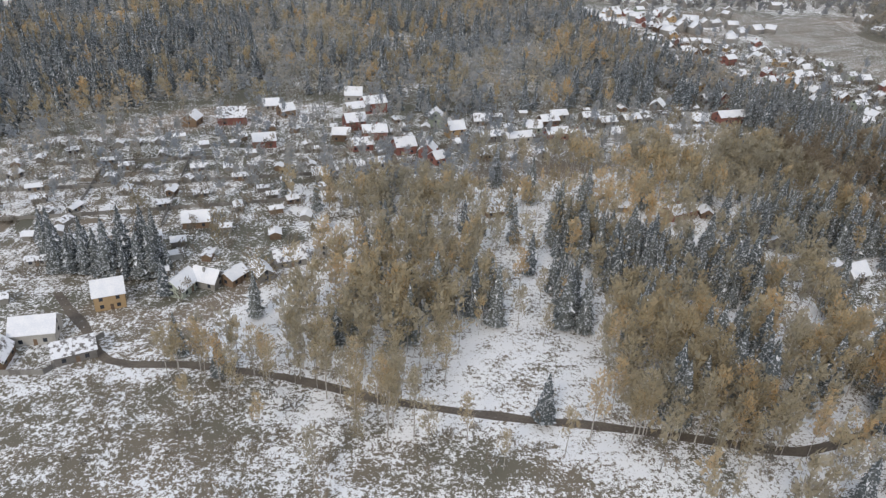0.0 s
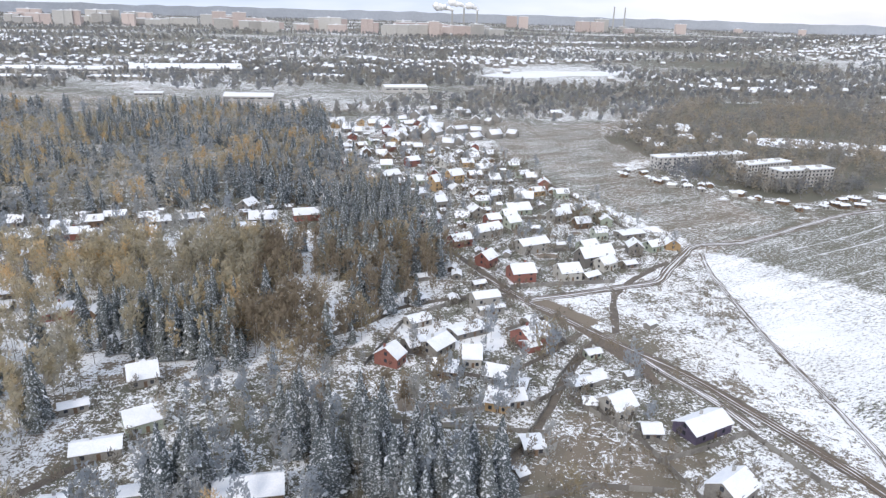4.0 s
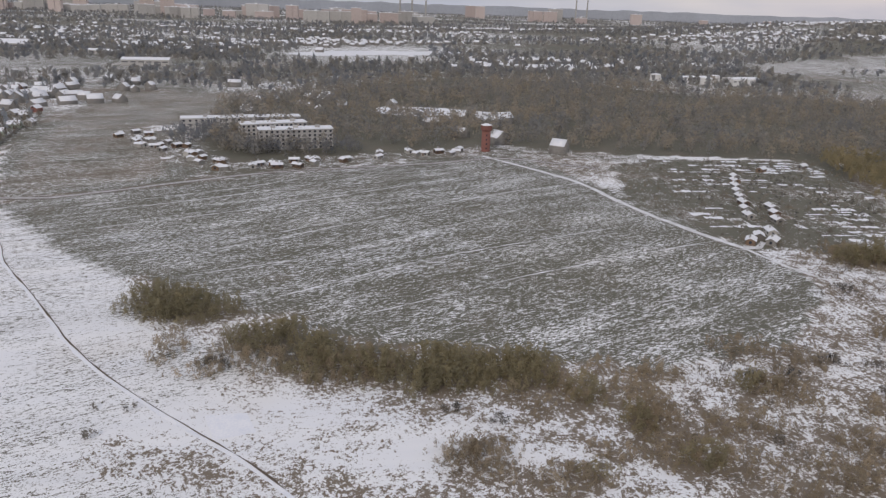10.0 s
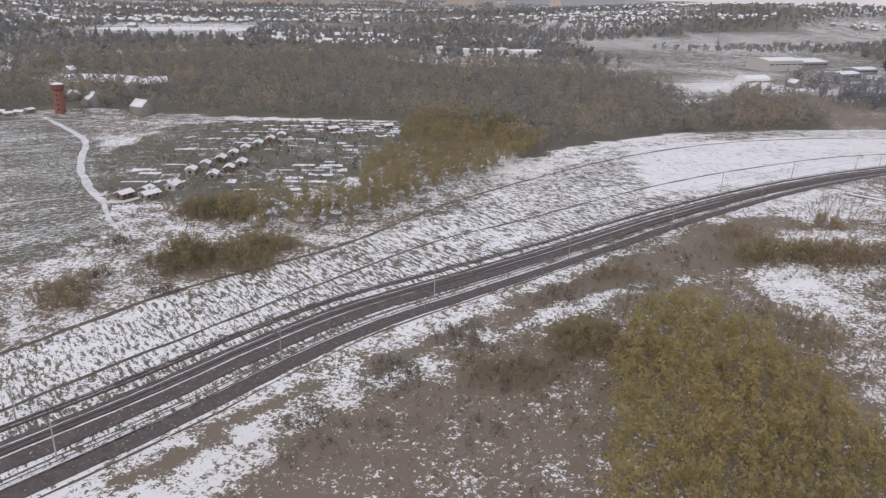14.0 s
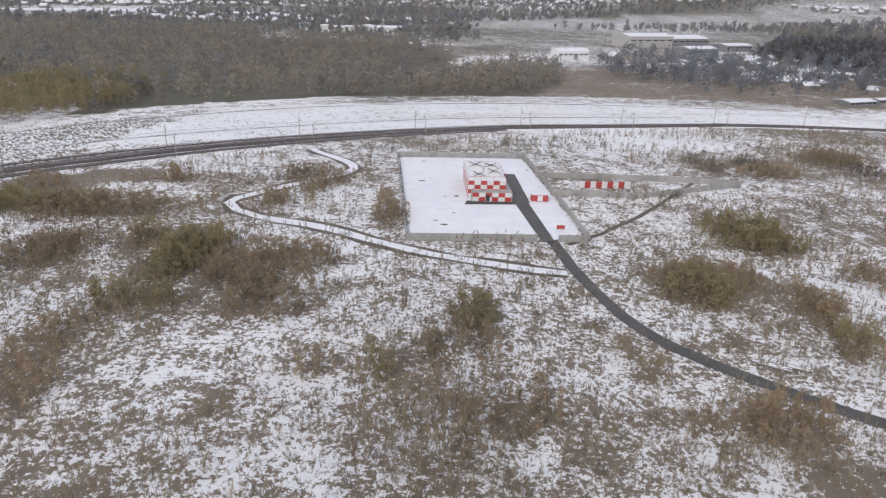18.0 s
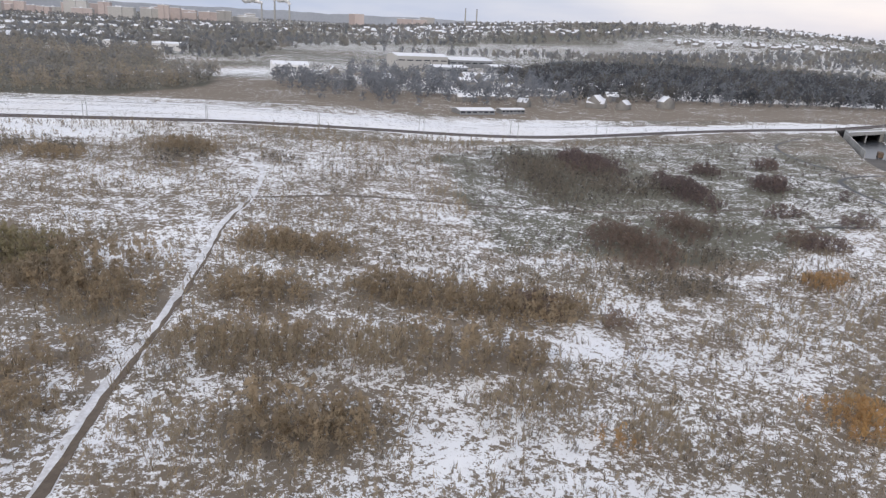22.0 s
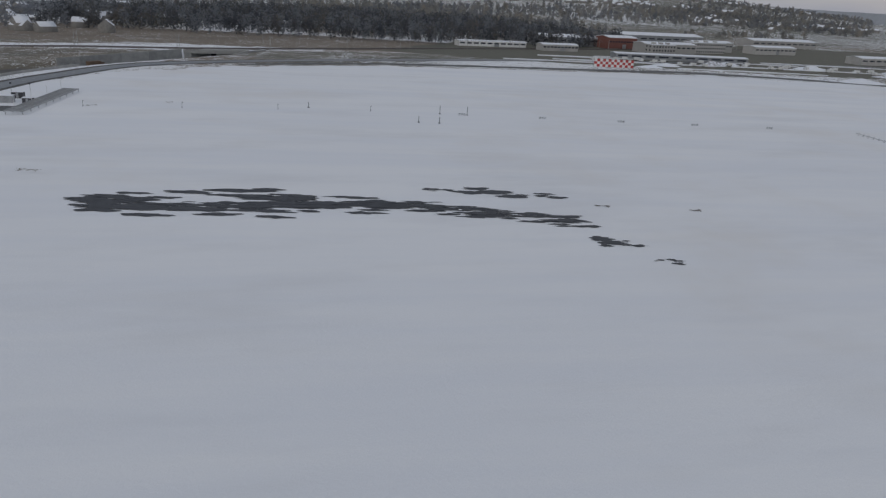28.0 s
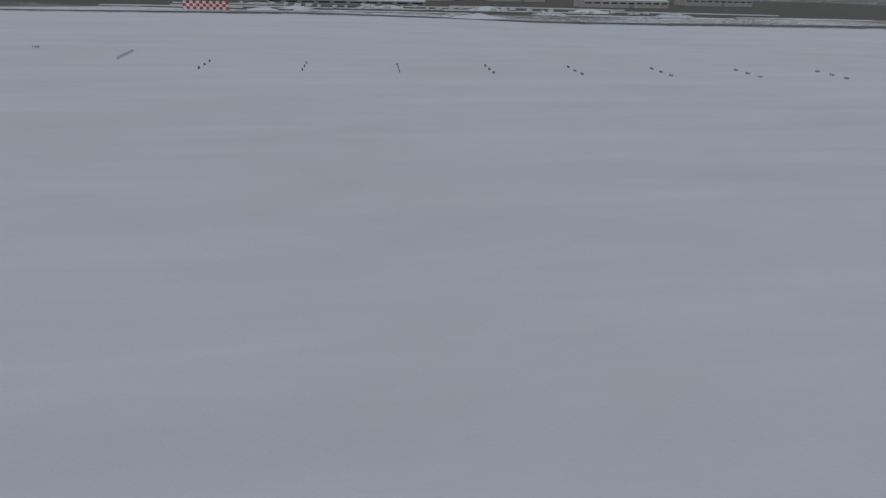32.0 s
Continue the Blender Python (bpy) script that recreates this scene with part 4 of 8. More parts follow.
rutted(TRACK_A, 2.0, "straight rutted track along the snowy field", 0.4, 0.7)
rutted(TRACK_B, 3.0, "muddy winding track beside the village", 1.25)
rutted([(348, 229), (351, 221), (358, 206), (363, 194), (366, 182)], 2.6, "short rutted track with snow between the ruts", 0.6)
rutted(FIELD_ROAD, 3.4, "dirt road along the edge of the ploughed field", 0.9)
way("dirt_track", [(345, 250), (357, 290), (380, 318), (400, 336)], 3.0, DIRT, "muddy side track through dead grass", "track", ragged=0.5, up=0.07)
way("footpath", [(435.3, 330.7), (462.3, 302.3), (476.2, 279.2), (507, 239.7), (531.9, 207.1), (551, 186.5), (568, 171.1), (589.1, 153.7), (604.1, 140), (630.1, 111.1)], 1.5, SNOW, "narrow trodden path across the snow", "path", ragged=0.3)
way("rut", [(435.3, 330.7), (462.3, 302.3), (476.2, 279.2), (507, 239.7), (531.9, 207.1), (551, 186.5), (568, 171.1), (589.1, 153.7), (604.1, 140), (630.1, 111.1)], 0.4, MUD, "dark trodden rut along the footpath", "path", ragged=0.25, up=0.13, shift=0.6)
LANE = [(-105, 202), (-89, 182), (-77, 166), (-55, 164), (-35, 160), (-18, 155), (1, 148), (31, 141), (60, 136), (93, 129), (108, 126), (129, 132), (145, 143), (160, 156), (175, 172)]
way("dirt_track", LANE, 3.0, DIRT, "dirt lane at the edge of the wood", "track", ragged=0.4)
way("dirt_track", [(135, 134), (154, 134), (168, 132), (182, 126), (195, 115), (205, 95)], 2.4, DIRT, "dirt lane branching towards the gardens", "track", ragged=0.4, up=0.07)
way("footpath", [(690, 473.9), (735, 409.5), (750.9, 359.7), (760.8, 332.4), (783.9, 289.3), (796.8, 296.6)], 3.2, TRODDEN, "pale trodden path between field and gardens", "path", ragged=0.5)
way("footpath", [(783.9, 289.3), (792.1, 268.5), (803.2, 251.8)], 2.0, TRODDEN, "pale trodden path beside the gardens", "path", ragged=0.5, up=0.07)
PAD_PATH = [(1099.6, 288.1), (1117.5, 259), (1094.7, 234.4), (1082.9, 220.1), (1093.9, 208.2), (1114, 200.1), (1137.1, 186.8), (1160.3, 178.6), (1176.3, 175.3)]
way("footpath", PAD_PATH, 6.0, DIRT, "worn dark edge of a trodden track", "path", ragged=1.0, up=0.04)
way("footpath", PAD_PATH, 3.2, SNOW, "pale trodden track through the scrub", "path", ragged=0.35, up=0.09)
ACCESS = [(1176, 221.4), (1176.3, 198), (1179.4, 173.5), (1184.5, 153.5), (1190.6, 141.6), (1200.4, 131.6), (1210.7, 122.3), (1228.6, 109.7), (1250.4, 94.7), (1290.4, 64.4), (1330.1, 30.5)]
way("access_road", ACCESS, [3.2, 3.9, 4.6], WORN_ASPHALT, "dark curving access road through the scrub", up=0.08, ragged=0.15)
SNOW_PATH = [(1339.4, 290.3), (1348.4, 269.5), (1350.9, 233.2), (1348.2, 207.2), (1349.5, 174.2), (1350.4, 139.7), (1349.4, 119), (1351.5, 92.6), (1352.2, 51.3)]
way("footpath", SNOW_PATH, [2.0, 2.0, 2.4, 2.8], TRODDEN, "snowy path with muddy ruts through the scrub", "path", ragged=0.5)
way("rut", [(1350.9, 233.2), (1348.7, 207.2), (1350, 174.2), (1350.4, 139.7), (1349.9, 119), (1351.5, 92.6), (1352.2, 51.3)], [0.4, 0.6, 0.9, 1.5, 2.3], MUD, "dark muddy rut in the snowy path", "path", ragged=0.35, up=0.09, shift=0.5, step=3.0)
way("footpath", [(1350.9, 234.1), (1386.7, 246.4), (1449.7, 250.4), (1529.9, 260.6)], 1.8, DIRT, "faint dirt path across the scrub", "path", ragged=0.4)
way("footpath", [(1538, 238), (1560, 236), (1581, 240), (1583, 262), (1583, 281), (1588, 301), (1602, 310), (1622, 312)], [1.2, 1.6, 2.2], WET_EARTH, "dark dirt path that joins the road", "path", ragged=0.4)
way("footpath", [(1603, 312), (1597, 335), (1599, 368), (1610, 394), (1640, 420)], 1.6, WET_EARTH, "dark wheel track up to the railway", "path", ragged=0.3)
way("ballast", RAIL[:14], [10.4, 10.4, 8.6, 7.0], BALLAST, "dark railway ballast with thin snow", "railway bed", up=0.26, shift=[-8.2, -8.2, -6.4, -4.5], thick=0.4, ragged=0.25)
way("ballast", RAIL[:14], [4.8, 4.8, 4.4, 3.6], BALLAST, "dark cinder strip beside the railway", "railway bed", up=0.2, shift=[-21.2, -21.2, -16.0, -9.5], thick=0.3, ragged=0.3)
way("drain", RAIL[:13], 0.6, DIRT, "thin dark drain beside the cinder strip", "drain", up=0.07, shift=[-26.0, -26.0, -20.0, -12.5], ragged=0.2)
way("drain", RAIL[:13], 0.5, DIRT, "thin dark line through the snow between the tracks", "drain", up=0.07, shift=[-15.8, -15.8, -12.2, -8.0], ragged=0.2)
for off, wide in ((0.9, 0.55), (2.3, 0.55)):
    way("ballast", RAIL[:14], wide, BALLAST, "thin dark line of ballast along a rail", "railway bed", up=0.2, shift=[off, off, off * 0.8, off * 0.5], thick=0.2, ragged=0.1)
for off, wide in ((-4.9, 0.3), (-8.5, 0.55), (-18.5, 0.45)):
    way("snow_strip", RAIL[:14], [wide, wide, wide * 0.8, wide * 0.5], TRODDEN, "line of snow lying beside a rail", "snow", up=0.32, shift=[off, off, off * 0.78, off * 0.5], ragged=0.12, step=3.0)
way("ballast", RAIL[13:16], [9.0, 8.0], BALLAST, "dark railway ballast with thin snow", "railway bed", up=0.25, shift=[-2.5, -2.0], thick=0.4)
way("drain", [(740.2, 102.7), (767.7, 136.8), (780.7, 153.7), (802.8, 180.3), (832.6, 211.7), (875.1, 243.5), (921.4, 291.2), (981.6, 338.5), (1040.9, 380.1), (1109.9, 415.2), (1199.9, 436.4), (1329.9, 440.7)], 1.6, DIRT, "grassy drain along the railway slope", "drain", ragged=0.5, up=0.05)
way("drain", [(760.3, 92.6), (805.7, 146.8), (830.9, 174.2), (867.5, 210.7), (910.8, 248.5), (952.6, 270.8), (1009.8, 303), (1080.7, 340.3), (1169.6, 378.4), (1289.8, 401.3)], 1.1, DIRT, "dark drain line beside the rails", "drain", ragged=0.4, up=0.05)
way("ballast", RAIL[15:], 8.0, BALLAST, "dark railway ballast with thin snow", "railway bed", up=0.25, thick=0.4, trench=False)
for off in ([1.6] * 7 + [1.2] * 2 + [0.6] * 13, [-6.7] * 7 + [-5.6] * 2 + [-4.2] * 13):
    for g in (-0.76, 0.76):
        tagged(ribbon("rail", RAIL, 0.15, STEEL, up=0.55, shift=[q + g for q in off], thick=0.16, trench=False), "brown steel railway rail on the ballast", "rail", "railway rails", "structure")
for g in (-0.76, 0.76):
    tagged(ribbon("rail", RAIL[:12], 0.15, STEEL, up=0.55, shift=[-19.2 + g, -19.2 + g, -14.5 + g, -8.0 + g], thick=0.16), "brown steel rail of the side track", "rail", "railway rails", "structure")
way("dirt_track", [(1440.2, 63.5), (1500.2, 67.5), (1555.2, 68.9), (1588, 67.2), (1606, 69)], [8.0, 6.0, 5.0, 9.0], MUD, "brown muddy side road that meets the wet road", "track", ragged=0.6)
way("dirt_track", [(315, 280), (331, 257), (343, 228), (347, 210)], [5.0, 6.0, 8.0, 3.0], MUD, "churned muddy yard beside the track", "track", ragged=0.8, up=0.08)
way("dirt_track", [(314, 284), (302, 310), (288, 345), (276, 385), (266, 440), (262, 500), (245, 600)], 3.6, DIRT, "muddy village street between the gardens", "street", ragged=0.4)
way("dirt_track", [(225, 240), (246, 258), (264, 275), (300, 288), (314, 283)], 3.4, DIRT, "muddy village street along the wood", "street", ragged=0.4)
way("dirt_track", [(272, 150), (282, 160), (294, 176), (306, 196), (313, 211), (326, 231), (336, 246)], 3.0, DIRT, "narrow muddy lane between garden fences", "street", ragged=0.4)
way("dirt_track", [(256, 240), (285, 215), (305, 225), (330, 250)], 2.6, DIRT, "narrow lane between the gardens", "street", ragged=0.4)
for line in ([(510.1, 284.8), (564.9, 304.2), (627.9, 342.9)], [(492.2, 320.1), (559.9, 348.8), (639.9, 395)], [(589.9, 241), (649.9, 278.7), (734.9, 316.8)], [(551.9, 261.9), (609.9, 287.7), (699.9, 350.7)], [(470, 340), (540, 371), (620, 418)], [(530, 278), (590, 310), (680, 372), (740, 402)], [(620, 225), (690, 262), (780, 300)], [(475, 355), (540, 385), (610, 430)]):
    way("tramline", line, 0.6, TRODDEN, "snowy wheel line across the ploughed field", "wheel line", ragged=0.4, up=0.05)
for line in ([(439, 291), (448, 269), (455, 250), (453, 242), (454, 232), (457, 218), (467, 195), (476, 179), (485, 170), (494, 166), (501, 170), (505, 179)], [(505, 179), (517, 175), (527, 168), (533, 157), (534, 146), (530, 130)], [(457, 244), (472, 225), (488, 213), (494, 217)],
             [(460, 243), (451, 217), (443, 197), (440, 182), (428, 171), (418, 165)], [(453, 201), (447, 186), (433, 173), (420, 162), (412, 150)]):
    for off in (-0.85, 0.85):
        way("wheel_line", line, 0.6, SNOW, "smooth wheel line curving over the snow", "wheel line", ragged=0.3, up=0.06, shift=off, step=2.5)
b = Build().add([(583, 166.5, float(lay(583, 166.5)) + 0.06), (593.6, 167.8, float(lay(593.1, 167.8)) + 0.06), (597.6, 158.9, float(lay(597.1, 158.9)) + 0.06), (588.1, 155.7, float(lay(588.1, 155.7)) + 0.06)], [(3, 2, 1, 0)])
tagged(new("snow_patch", b.mesh("snow_patch", [SNOW])), "smooth white square of untouched snow", "snow patch", kind="structure")
bare([(1663, 60), (1663, 130), (1664, 200)], 7, 0.62, 0.3, plough=1)
bare([(1668, 40), (1668, 100), (1669, 160), (1671, 190)], 3.5, 0.58, 0.3, plough=1)
bare([(1644, 40), (1643.5, 120), (1644, 200), (1647, 260)], 9, 0.58, 0.3, rim=0.66, plough=1)
bare([(1624, 40), (1623.5, 90), (1624, 140), (1627, 210)], 5, 0.58, 0.3, rim=0.66, plough=1)
bare([(1634, 40), (1633.5, 120), (1636, 180), (1642, 250)], 5.0, 0.58, 0.3, rim=0.66, plough=1)
bare([(1678, 85), (1684, 95), (1693, 92)], 16, 0.54, 0.5, plough=1)
bare([(1688, 88), (1690, 74), (1694, 62)], 2.5, 0.6, 0.5)
bare([(1712, 166), (1722, 165)], 4, 0.5, 0.5)
way("footpath", [(1180.3, 193.7), (1192.2, 202.8), (1208, 218.5), (1221.8, 233.9), (1239.6, 255.9)], 1.6, DIRT, "narrow dirt path along the fence corner", "path", ragged=0.3)


def melted(line, width, lobes, seed, label, stretch=2.2, mat=None, size=(0.06, 0.3)):
    """Dark patches on the snow, mostly melted bare ground: many ragged lobes strewn along a line."""
    rs = np.random.RandomState(seed)
    pts = smooth_line(line, 1.0)
    n = len(pts)
    b = Build()
    for k in range(lobes):
        i = rs.randint(0, n)
        w = np.interp(i / n, np.linspace(0, 1, len(width)), width)
        x, y = pts[i] + (rs.normal(0, w * 0.15), rs.normal(0, w * 0.32))
        r = w * rs.uniform(*size)
        m = 16
        q = [r * (1 + rs.uniform(-0.45, 0.35)) for _ in range(m)]
        z = float(lay(x, y)) + 0.05 + 0.0006 * k
        b.add([(x + stretch * q[j] * math.cos(math.tau * j / m), y + q[j] * math.sin(math.tau * j / m), z) for j in range(m)] + [(x, y, z)], [(j, (j + 1) % m, m) for j in range(m)])
    return tagged(new("bare_ground", b.mesh("bare_ground", [mat or WET_EARTH])), label, "bare ground", kind="structure")


melted([(1737, 144), (1747, 143), (1760, 143), (1778, 146)], [9, 13, 13, 9], 120, 1, "dark wet ground where the snow has melted", 5.0, size=(0.015, 0.1))
melted([(1776, 146), (1797, 146), (1815, 143), (1834, 138)], [8, 7, 6, 6], 140, 2, "dark wet streak of ground through the snow", 5.0, size=(0.02, 0.13))
melted([(1804, 160), (1818, 158), (1833, 157)], [3, 5, 3], 26, 3, "strip of dark wet ground through the snow", 3.0)
melted([(1666, 52), (1667.5, 57), (1669, 62), (1670, 67.5)], [6, 6, 5.5, 4], 110, 4, "dark ragged patch on the snow", 1.1, size=(0.05, 0.22))
melted([(1673, 52), (1675, 57), (1676, 62), (1676.3, 68)], [7, 7, 6, 4.2], 110, 5, "dark ragged patch on the snow", 1.1, size=(0.05, 0.22))
melted([(1834, 127), (1840, 126)], [3, 3], 14, 6, "small dark patch in the snow", 2.6)
melted([(1841, 117), (1846, 116.5)], [2, 2], 9, 7, "small dark patch in the snow", 2.6)
for k, (x, y) in enumerate(((1862, 149), (1925, 121), (1841, 150), (1902, 136), (1700, 250), (1722, 262))):
    melted([(x, y), (x + 2, y)], [1.2, 1.2], 7, 20 + k, "small tuft of dead grass in the snow", 2.0, DIRT)
# shade of culverts at the verges, laid down as small dark patches
for k, (x, y, w) in enumerate(((1659.5, 116, 3), (1646.5, 116, 3), (1660, 180, 3), (1647, 182, 4), (1648, 206, 4), (1660, 208, 3), (1660, 150, 2), (1648, 232, 4), (1662, 240, 3))):
    melted([(x - 1, y), (x + 1, y)], [w, w], 10, 40 + k, "dark notch of painted culvert shade in the road verge", 1.8)
gs = random.Random(77)
for x0, x1, y0, y1, many in ((-165, -70, 245, 330, 18), (-70, 20, 285, 345, 10), (230, 300, 160, 235, 8), (300, 385, 320, 420, 12), (205, 330, 420, 560, 12), (790, 850, 300, 420, 10)):
    for k in range(many):
        x, y, w = gs.uniform(x0, x1), gs.uniform(y0, y1), gs.uniform(4, 9)
        a = radians(gs.choice((8, 98)) + gs.uniform(-4, 4))
        bare([(x - w * math.cos(a), y - w * math.sin(a)), (x, y), (x + w * math.cos(a), y + w * math.sin(a))], gs.uniform(4, 8), gs.uniform(0.05, 0.3), gs.uniform(0.1, 0.9), rim=0.55, up=0.05, name="garden_bed", label="dark garden bed showing through thin snow", step=3.0)


def allotment_beds():
    """Rows of snowy beds with dark gaps between them."""
    rs = np.random.RandomState(88)
    b = Build()
    for x0, x1, y0, y1, gap, full in ((823, 878, 300, 362, 6.5, 0.42), (776, 806, 318, 352, 8, 0.45), (780, 900, 372, 468, 9.5, 0.38), (868, 905, 436, 470, 7, 0.7), (838, 872, 278, 296, 6, 0.5)):
        y = y0
        while y < y1:
            x = x0 + rs.uniform(0, 8)
            while x < x1:
                long, w = rs.uniform(4, 13), rs.uniform(1.5, 6.0)
                if rs.uniform() < full:
                    m = max(3, int(long / 1.5))
                    us = np.linspace(x, min(x + long, x1 + 5), m)
                    dy = 0.05 * (us - x0)
                    lo, hi = y + dy - w * rs.uniform(0.2, 0.7, m), y + dy + w * rs.uniform(0.2, 0.7, m)
                    v = [(u, q, float(lay(u, q)) + 0.09) for u, q in zip(us, lo)] + [(u, q, float(lay(u, q)) + 0.09) for u, q in zip(us, hi)]
                    b.add(v, [(k, k + 1, m + k + 1, m + k) for k in range(m - 1)])
                x += long + rs.uniform(0.6, 5)
            y += gap * rs.uniform(0.7, 1.3)
    tagged(new("garden_beds", b.mesh("garden_beds", [SNOW])), "rows of snow-covered garden beds between dark hedges", "garden beds", kind="stuff")


allotment_beds()
for k, (x, y, w) in enumerate(((1900, 127, 16), (1938, 125, 40), (1980, 124, 24))):
    melted([(x - w / 2, y + 0.6), (x, y), (x + w / 2, y - 0.4)], [1.6, 2.2, 1.6], 9, 60 + k, "thin wisps of dead grass through the snow", 3.5, DIRT, (0.04, 0.12))
bare([(258, 258), (275, 248), (300, 246)], 26, 1.0, 0.4, rim=0.45, up=0.05, name="snow_patch", label="snowy yard between the houses")
bare([(318, 282), (330, 268), (338, 258)], 12, 0.0, 0.9, rim=0.45, up=0.07, name="bare_ground", label="churned brown mud beside the track")
melted([(1998, 50), (1999, 47), (1999, 45), (2000, 43)], [2.0, 2.4, 2.4, 2.0], 34, 72, "trail of dead grass tufts through the snow", 2.2, DIRT, (0.015, 0.05))
melted([(1624, 197), (1630, 196)], [1.4, 1.4], 12, 71, "dark drain mouth across the snowy strip", 2.4)


# ---- vegetation ----
def leaves(count, place, size, aim, rs, loose=0.35):
    """Thin triangles: place(n) gives middles, aim(p) the way each points, size the range of lengths and the ratio of width."""
    p = place(count)
    d = aim(p) + rs.normal(0, loose, (count, 3))
    d /= np.linalg.norm(d, axis=1)[:, None] + 1e-9
    e = np.cross(d, rs.normal(0, 1, (count, 3)))
    e /= np.linalg.norm(e, axis=1)[:, None] + 1e-9
    n = rs.uniform(size[0], size[1], count)[:, None]
    v = np.stack([p - e * n * size[2] - d * n * 0.4, p + e * n * size[2] - d * n * 0.4, p + d * n * 0.6], 1).reshape(-1, 3)
    return v, np.arange(3 * count).reshape(-1, 3)


def crown_shape(height, low, wide, count, size, seed, lumps=5, loose=0.35):
    """A crown of leaves in uneven lumps round the upper stem."""
    rs = np.random.RandomState(seed)
    mid = np.column_stack([rs.normal(0, wide * 0.33, (lumps, 2)), rs.uniform(low + wide * 0.5, height - wide * 0.45, lumps)])
    mid[0] = (0, 0, height - wide * 0.55)

    def place(n):
        k = rs.randint(0, lumps, n)
        q = rs.normal(0, 1, (n, 3))
        q *= (rs.uniform(0.25, 1, n) ** 0.5 / np.linalg.norm(q, axis=1))[:, None]
        return mid[k] + q * wide * (0.55, 0.55, 0.8) * rs.uniform(0.7, 1.05, n)[:, None]

    return leaves(count, place, size, lambda p: np.column_stack([p[:, :2] * 0.25, np.full(len(p), 0.9)]), rs, loose)


def stem_shape(height, r, sides=5, lean=0.02, limbs=0, seed=0):
    b = Build()
    rs = random.Random(seed)
    b.bar((0, 0, -0.5), (height * lean, 0, height * 0.55), r, 0, sides, r * 0.62)
    b.bar((height * lean, 0, height * 0.55), (height * lean * 1.4, height * 0.01, height * 0.93), r * 0.62, 0, sides, r * 0.15)
    for _ in range(limbs):
        z, a = rs.uniform(0.35, 0.8) * height, rs.uniform(0, math.tau)
        q = height * rs.uniform(0.1, 0.18)
        b.bar((height * lean, 0, z), (math.cos(a) * q, math.sin(a) * q, z + q * 1.2), r * 0.35, 0, 3, r * 0.08)
    return b


def spruce_shape(height, wide, tiers, seed, per=9):
    """Drooping tiers of boughs, and the snow that lies on them."""
    rs = np.random.RandomState(seed)
    v, t, s = [], [], []
    for k in range(tiers):
        h = height * (0.12 + 0.86 * k / tiers)
        r = wide * (1 - k / tiers) ** 0.85 * rs.uniform(0.85, 1.1) + 0.15
        drop = height / tiers * 0.9
        for j in range(per):
            a = math.tau * (j + rs.uniform(-0.35, 0.35)) / per + k
            q = r * rs.uniform(0.75, 1.15)
            tip = np.array([math.cos(a) * q, math.sin(a) * q, h - drop * rs.uniform(0.35, 0.75)])
            side = np.array([-math.sin(a), math.cos(a), 0]) * q * 0.42
            top = np.array([0, 0, h + drop * 0.75])
            m = tip * 0.72 + np.array([0, 0, 0.28 * h])
            n = len(v)
            v += [top, m + side - (0, 0, drop * 0.3), tip, m - side - (0, 0, drop * 0.3)]
            t += [(n, n + 1, n + 2), (n, n + 2, n + 3)]
            s += [0, 0]
            if rs.uniform() < 0.1:
                n = len(v)
                w = rs.uniform(0.5, 0.95) * rs.choice((-1, 1))
                v += [top * 0.4 + m * 0.6 + (0, 0, 0.2), m + side * w + (0, 0, 0.14), tip * 0.98 + (0, 0, 0.16)]
                t += [(n, n + 1, n + 2)]
                s += [1]
    return np.array(v), np.array(t), np.array(s)


def tufts(height, wide, count, size, seed):
    """A bush of twigs that fan out from the ground."""
    rs = np.random.RandomState(seed)

    def place(n):
        a, r, h = rs.uniform(0, math.tau, n), rs.uniform(0, 1, n) ** 0.6, rs.uniform(0.08, 1, n)
        r = r * (1 - 0.55 * h * h)
        return np.column_stack([np.cos(a) * r * wide, np.sin(a) * r * wide, h * height])

    return leaves(count, place, size, lambda p: np.column_stack([p[:, :2] / wide * 0.5, np.full(len(p), 0.9)]), rs)


def strewn(name, shapes, spots, mats, label, category, tone=(0.0, 1.0), heights=(0.8, 1.2), seed=1, sizes=None):
    """Many alike plants as one mesh. shapes: (corners, triangles, slots) of the variants."""
    rs = np.random.RandomState(seed)
    kind = rs.randint(0, len(shapes), len(spots))
    vs, ts, ss, cs, base = [], [], [], [], 0
    for k, (v, t, s) in enumerate(shapes):
        at = spots[kind == k]
        if not len(at):
            continue
        n = len(at)
        a, q = rs.uniform(0, math.tau, n), rs.uniform(*heights, n) * (sizes[kind == k] if sizes is not None else 1.0)
        w = q * rs.uniform(0.85, 1.2, n)
        c, d = np.cos(a)[:, None], np.sin(a)[:, None]
        x = (v[None, :, 0] * c - v[None, :, 1] * d) * w[:, None] + at[:, :1]
        y = (v[None, :, 0] * d + v[None, :, 1] * c) * w[:, None] + at[:, 1:2]
        z = v[None, :, 2] * q[:, None] + lay(at[:, 0], at[:, 1])[:, None]
        vs.append(np.stack([x, y, z], -1).reshape(-1, 3))
        ts.append((t[None] + (np.arange(n) * len(v))[:, None, None] + base).reshape(-1, 3))
        ss.append(np.tile(s, n))
        g = 0.5 + 0.32 * ripple(at[:, 0], at[:, 1], 45, 2.5) + rs.normal(0, 0.26, n)
        cs.append(np.repeat((tone[0] + (tone[1] - tone[0]) * g.clip(0, 1)), len(v)))
        base += n * len(v)
    me = big_mesh(name, np.concatenate(vs), np.concatenate(ts), mats, np.concatenate(ss), np.concatenate(cs))
    return tagged(new(name, me), label, category, kind="stuff")


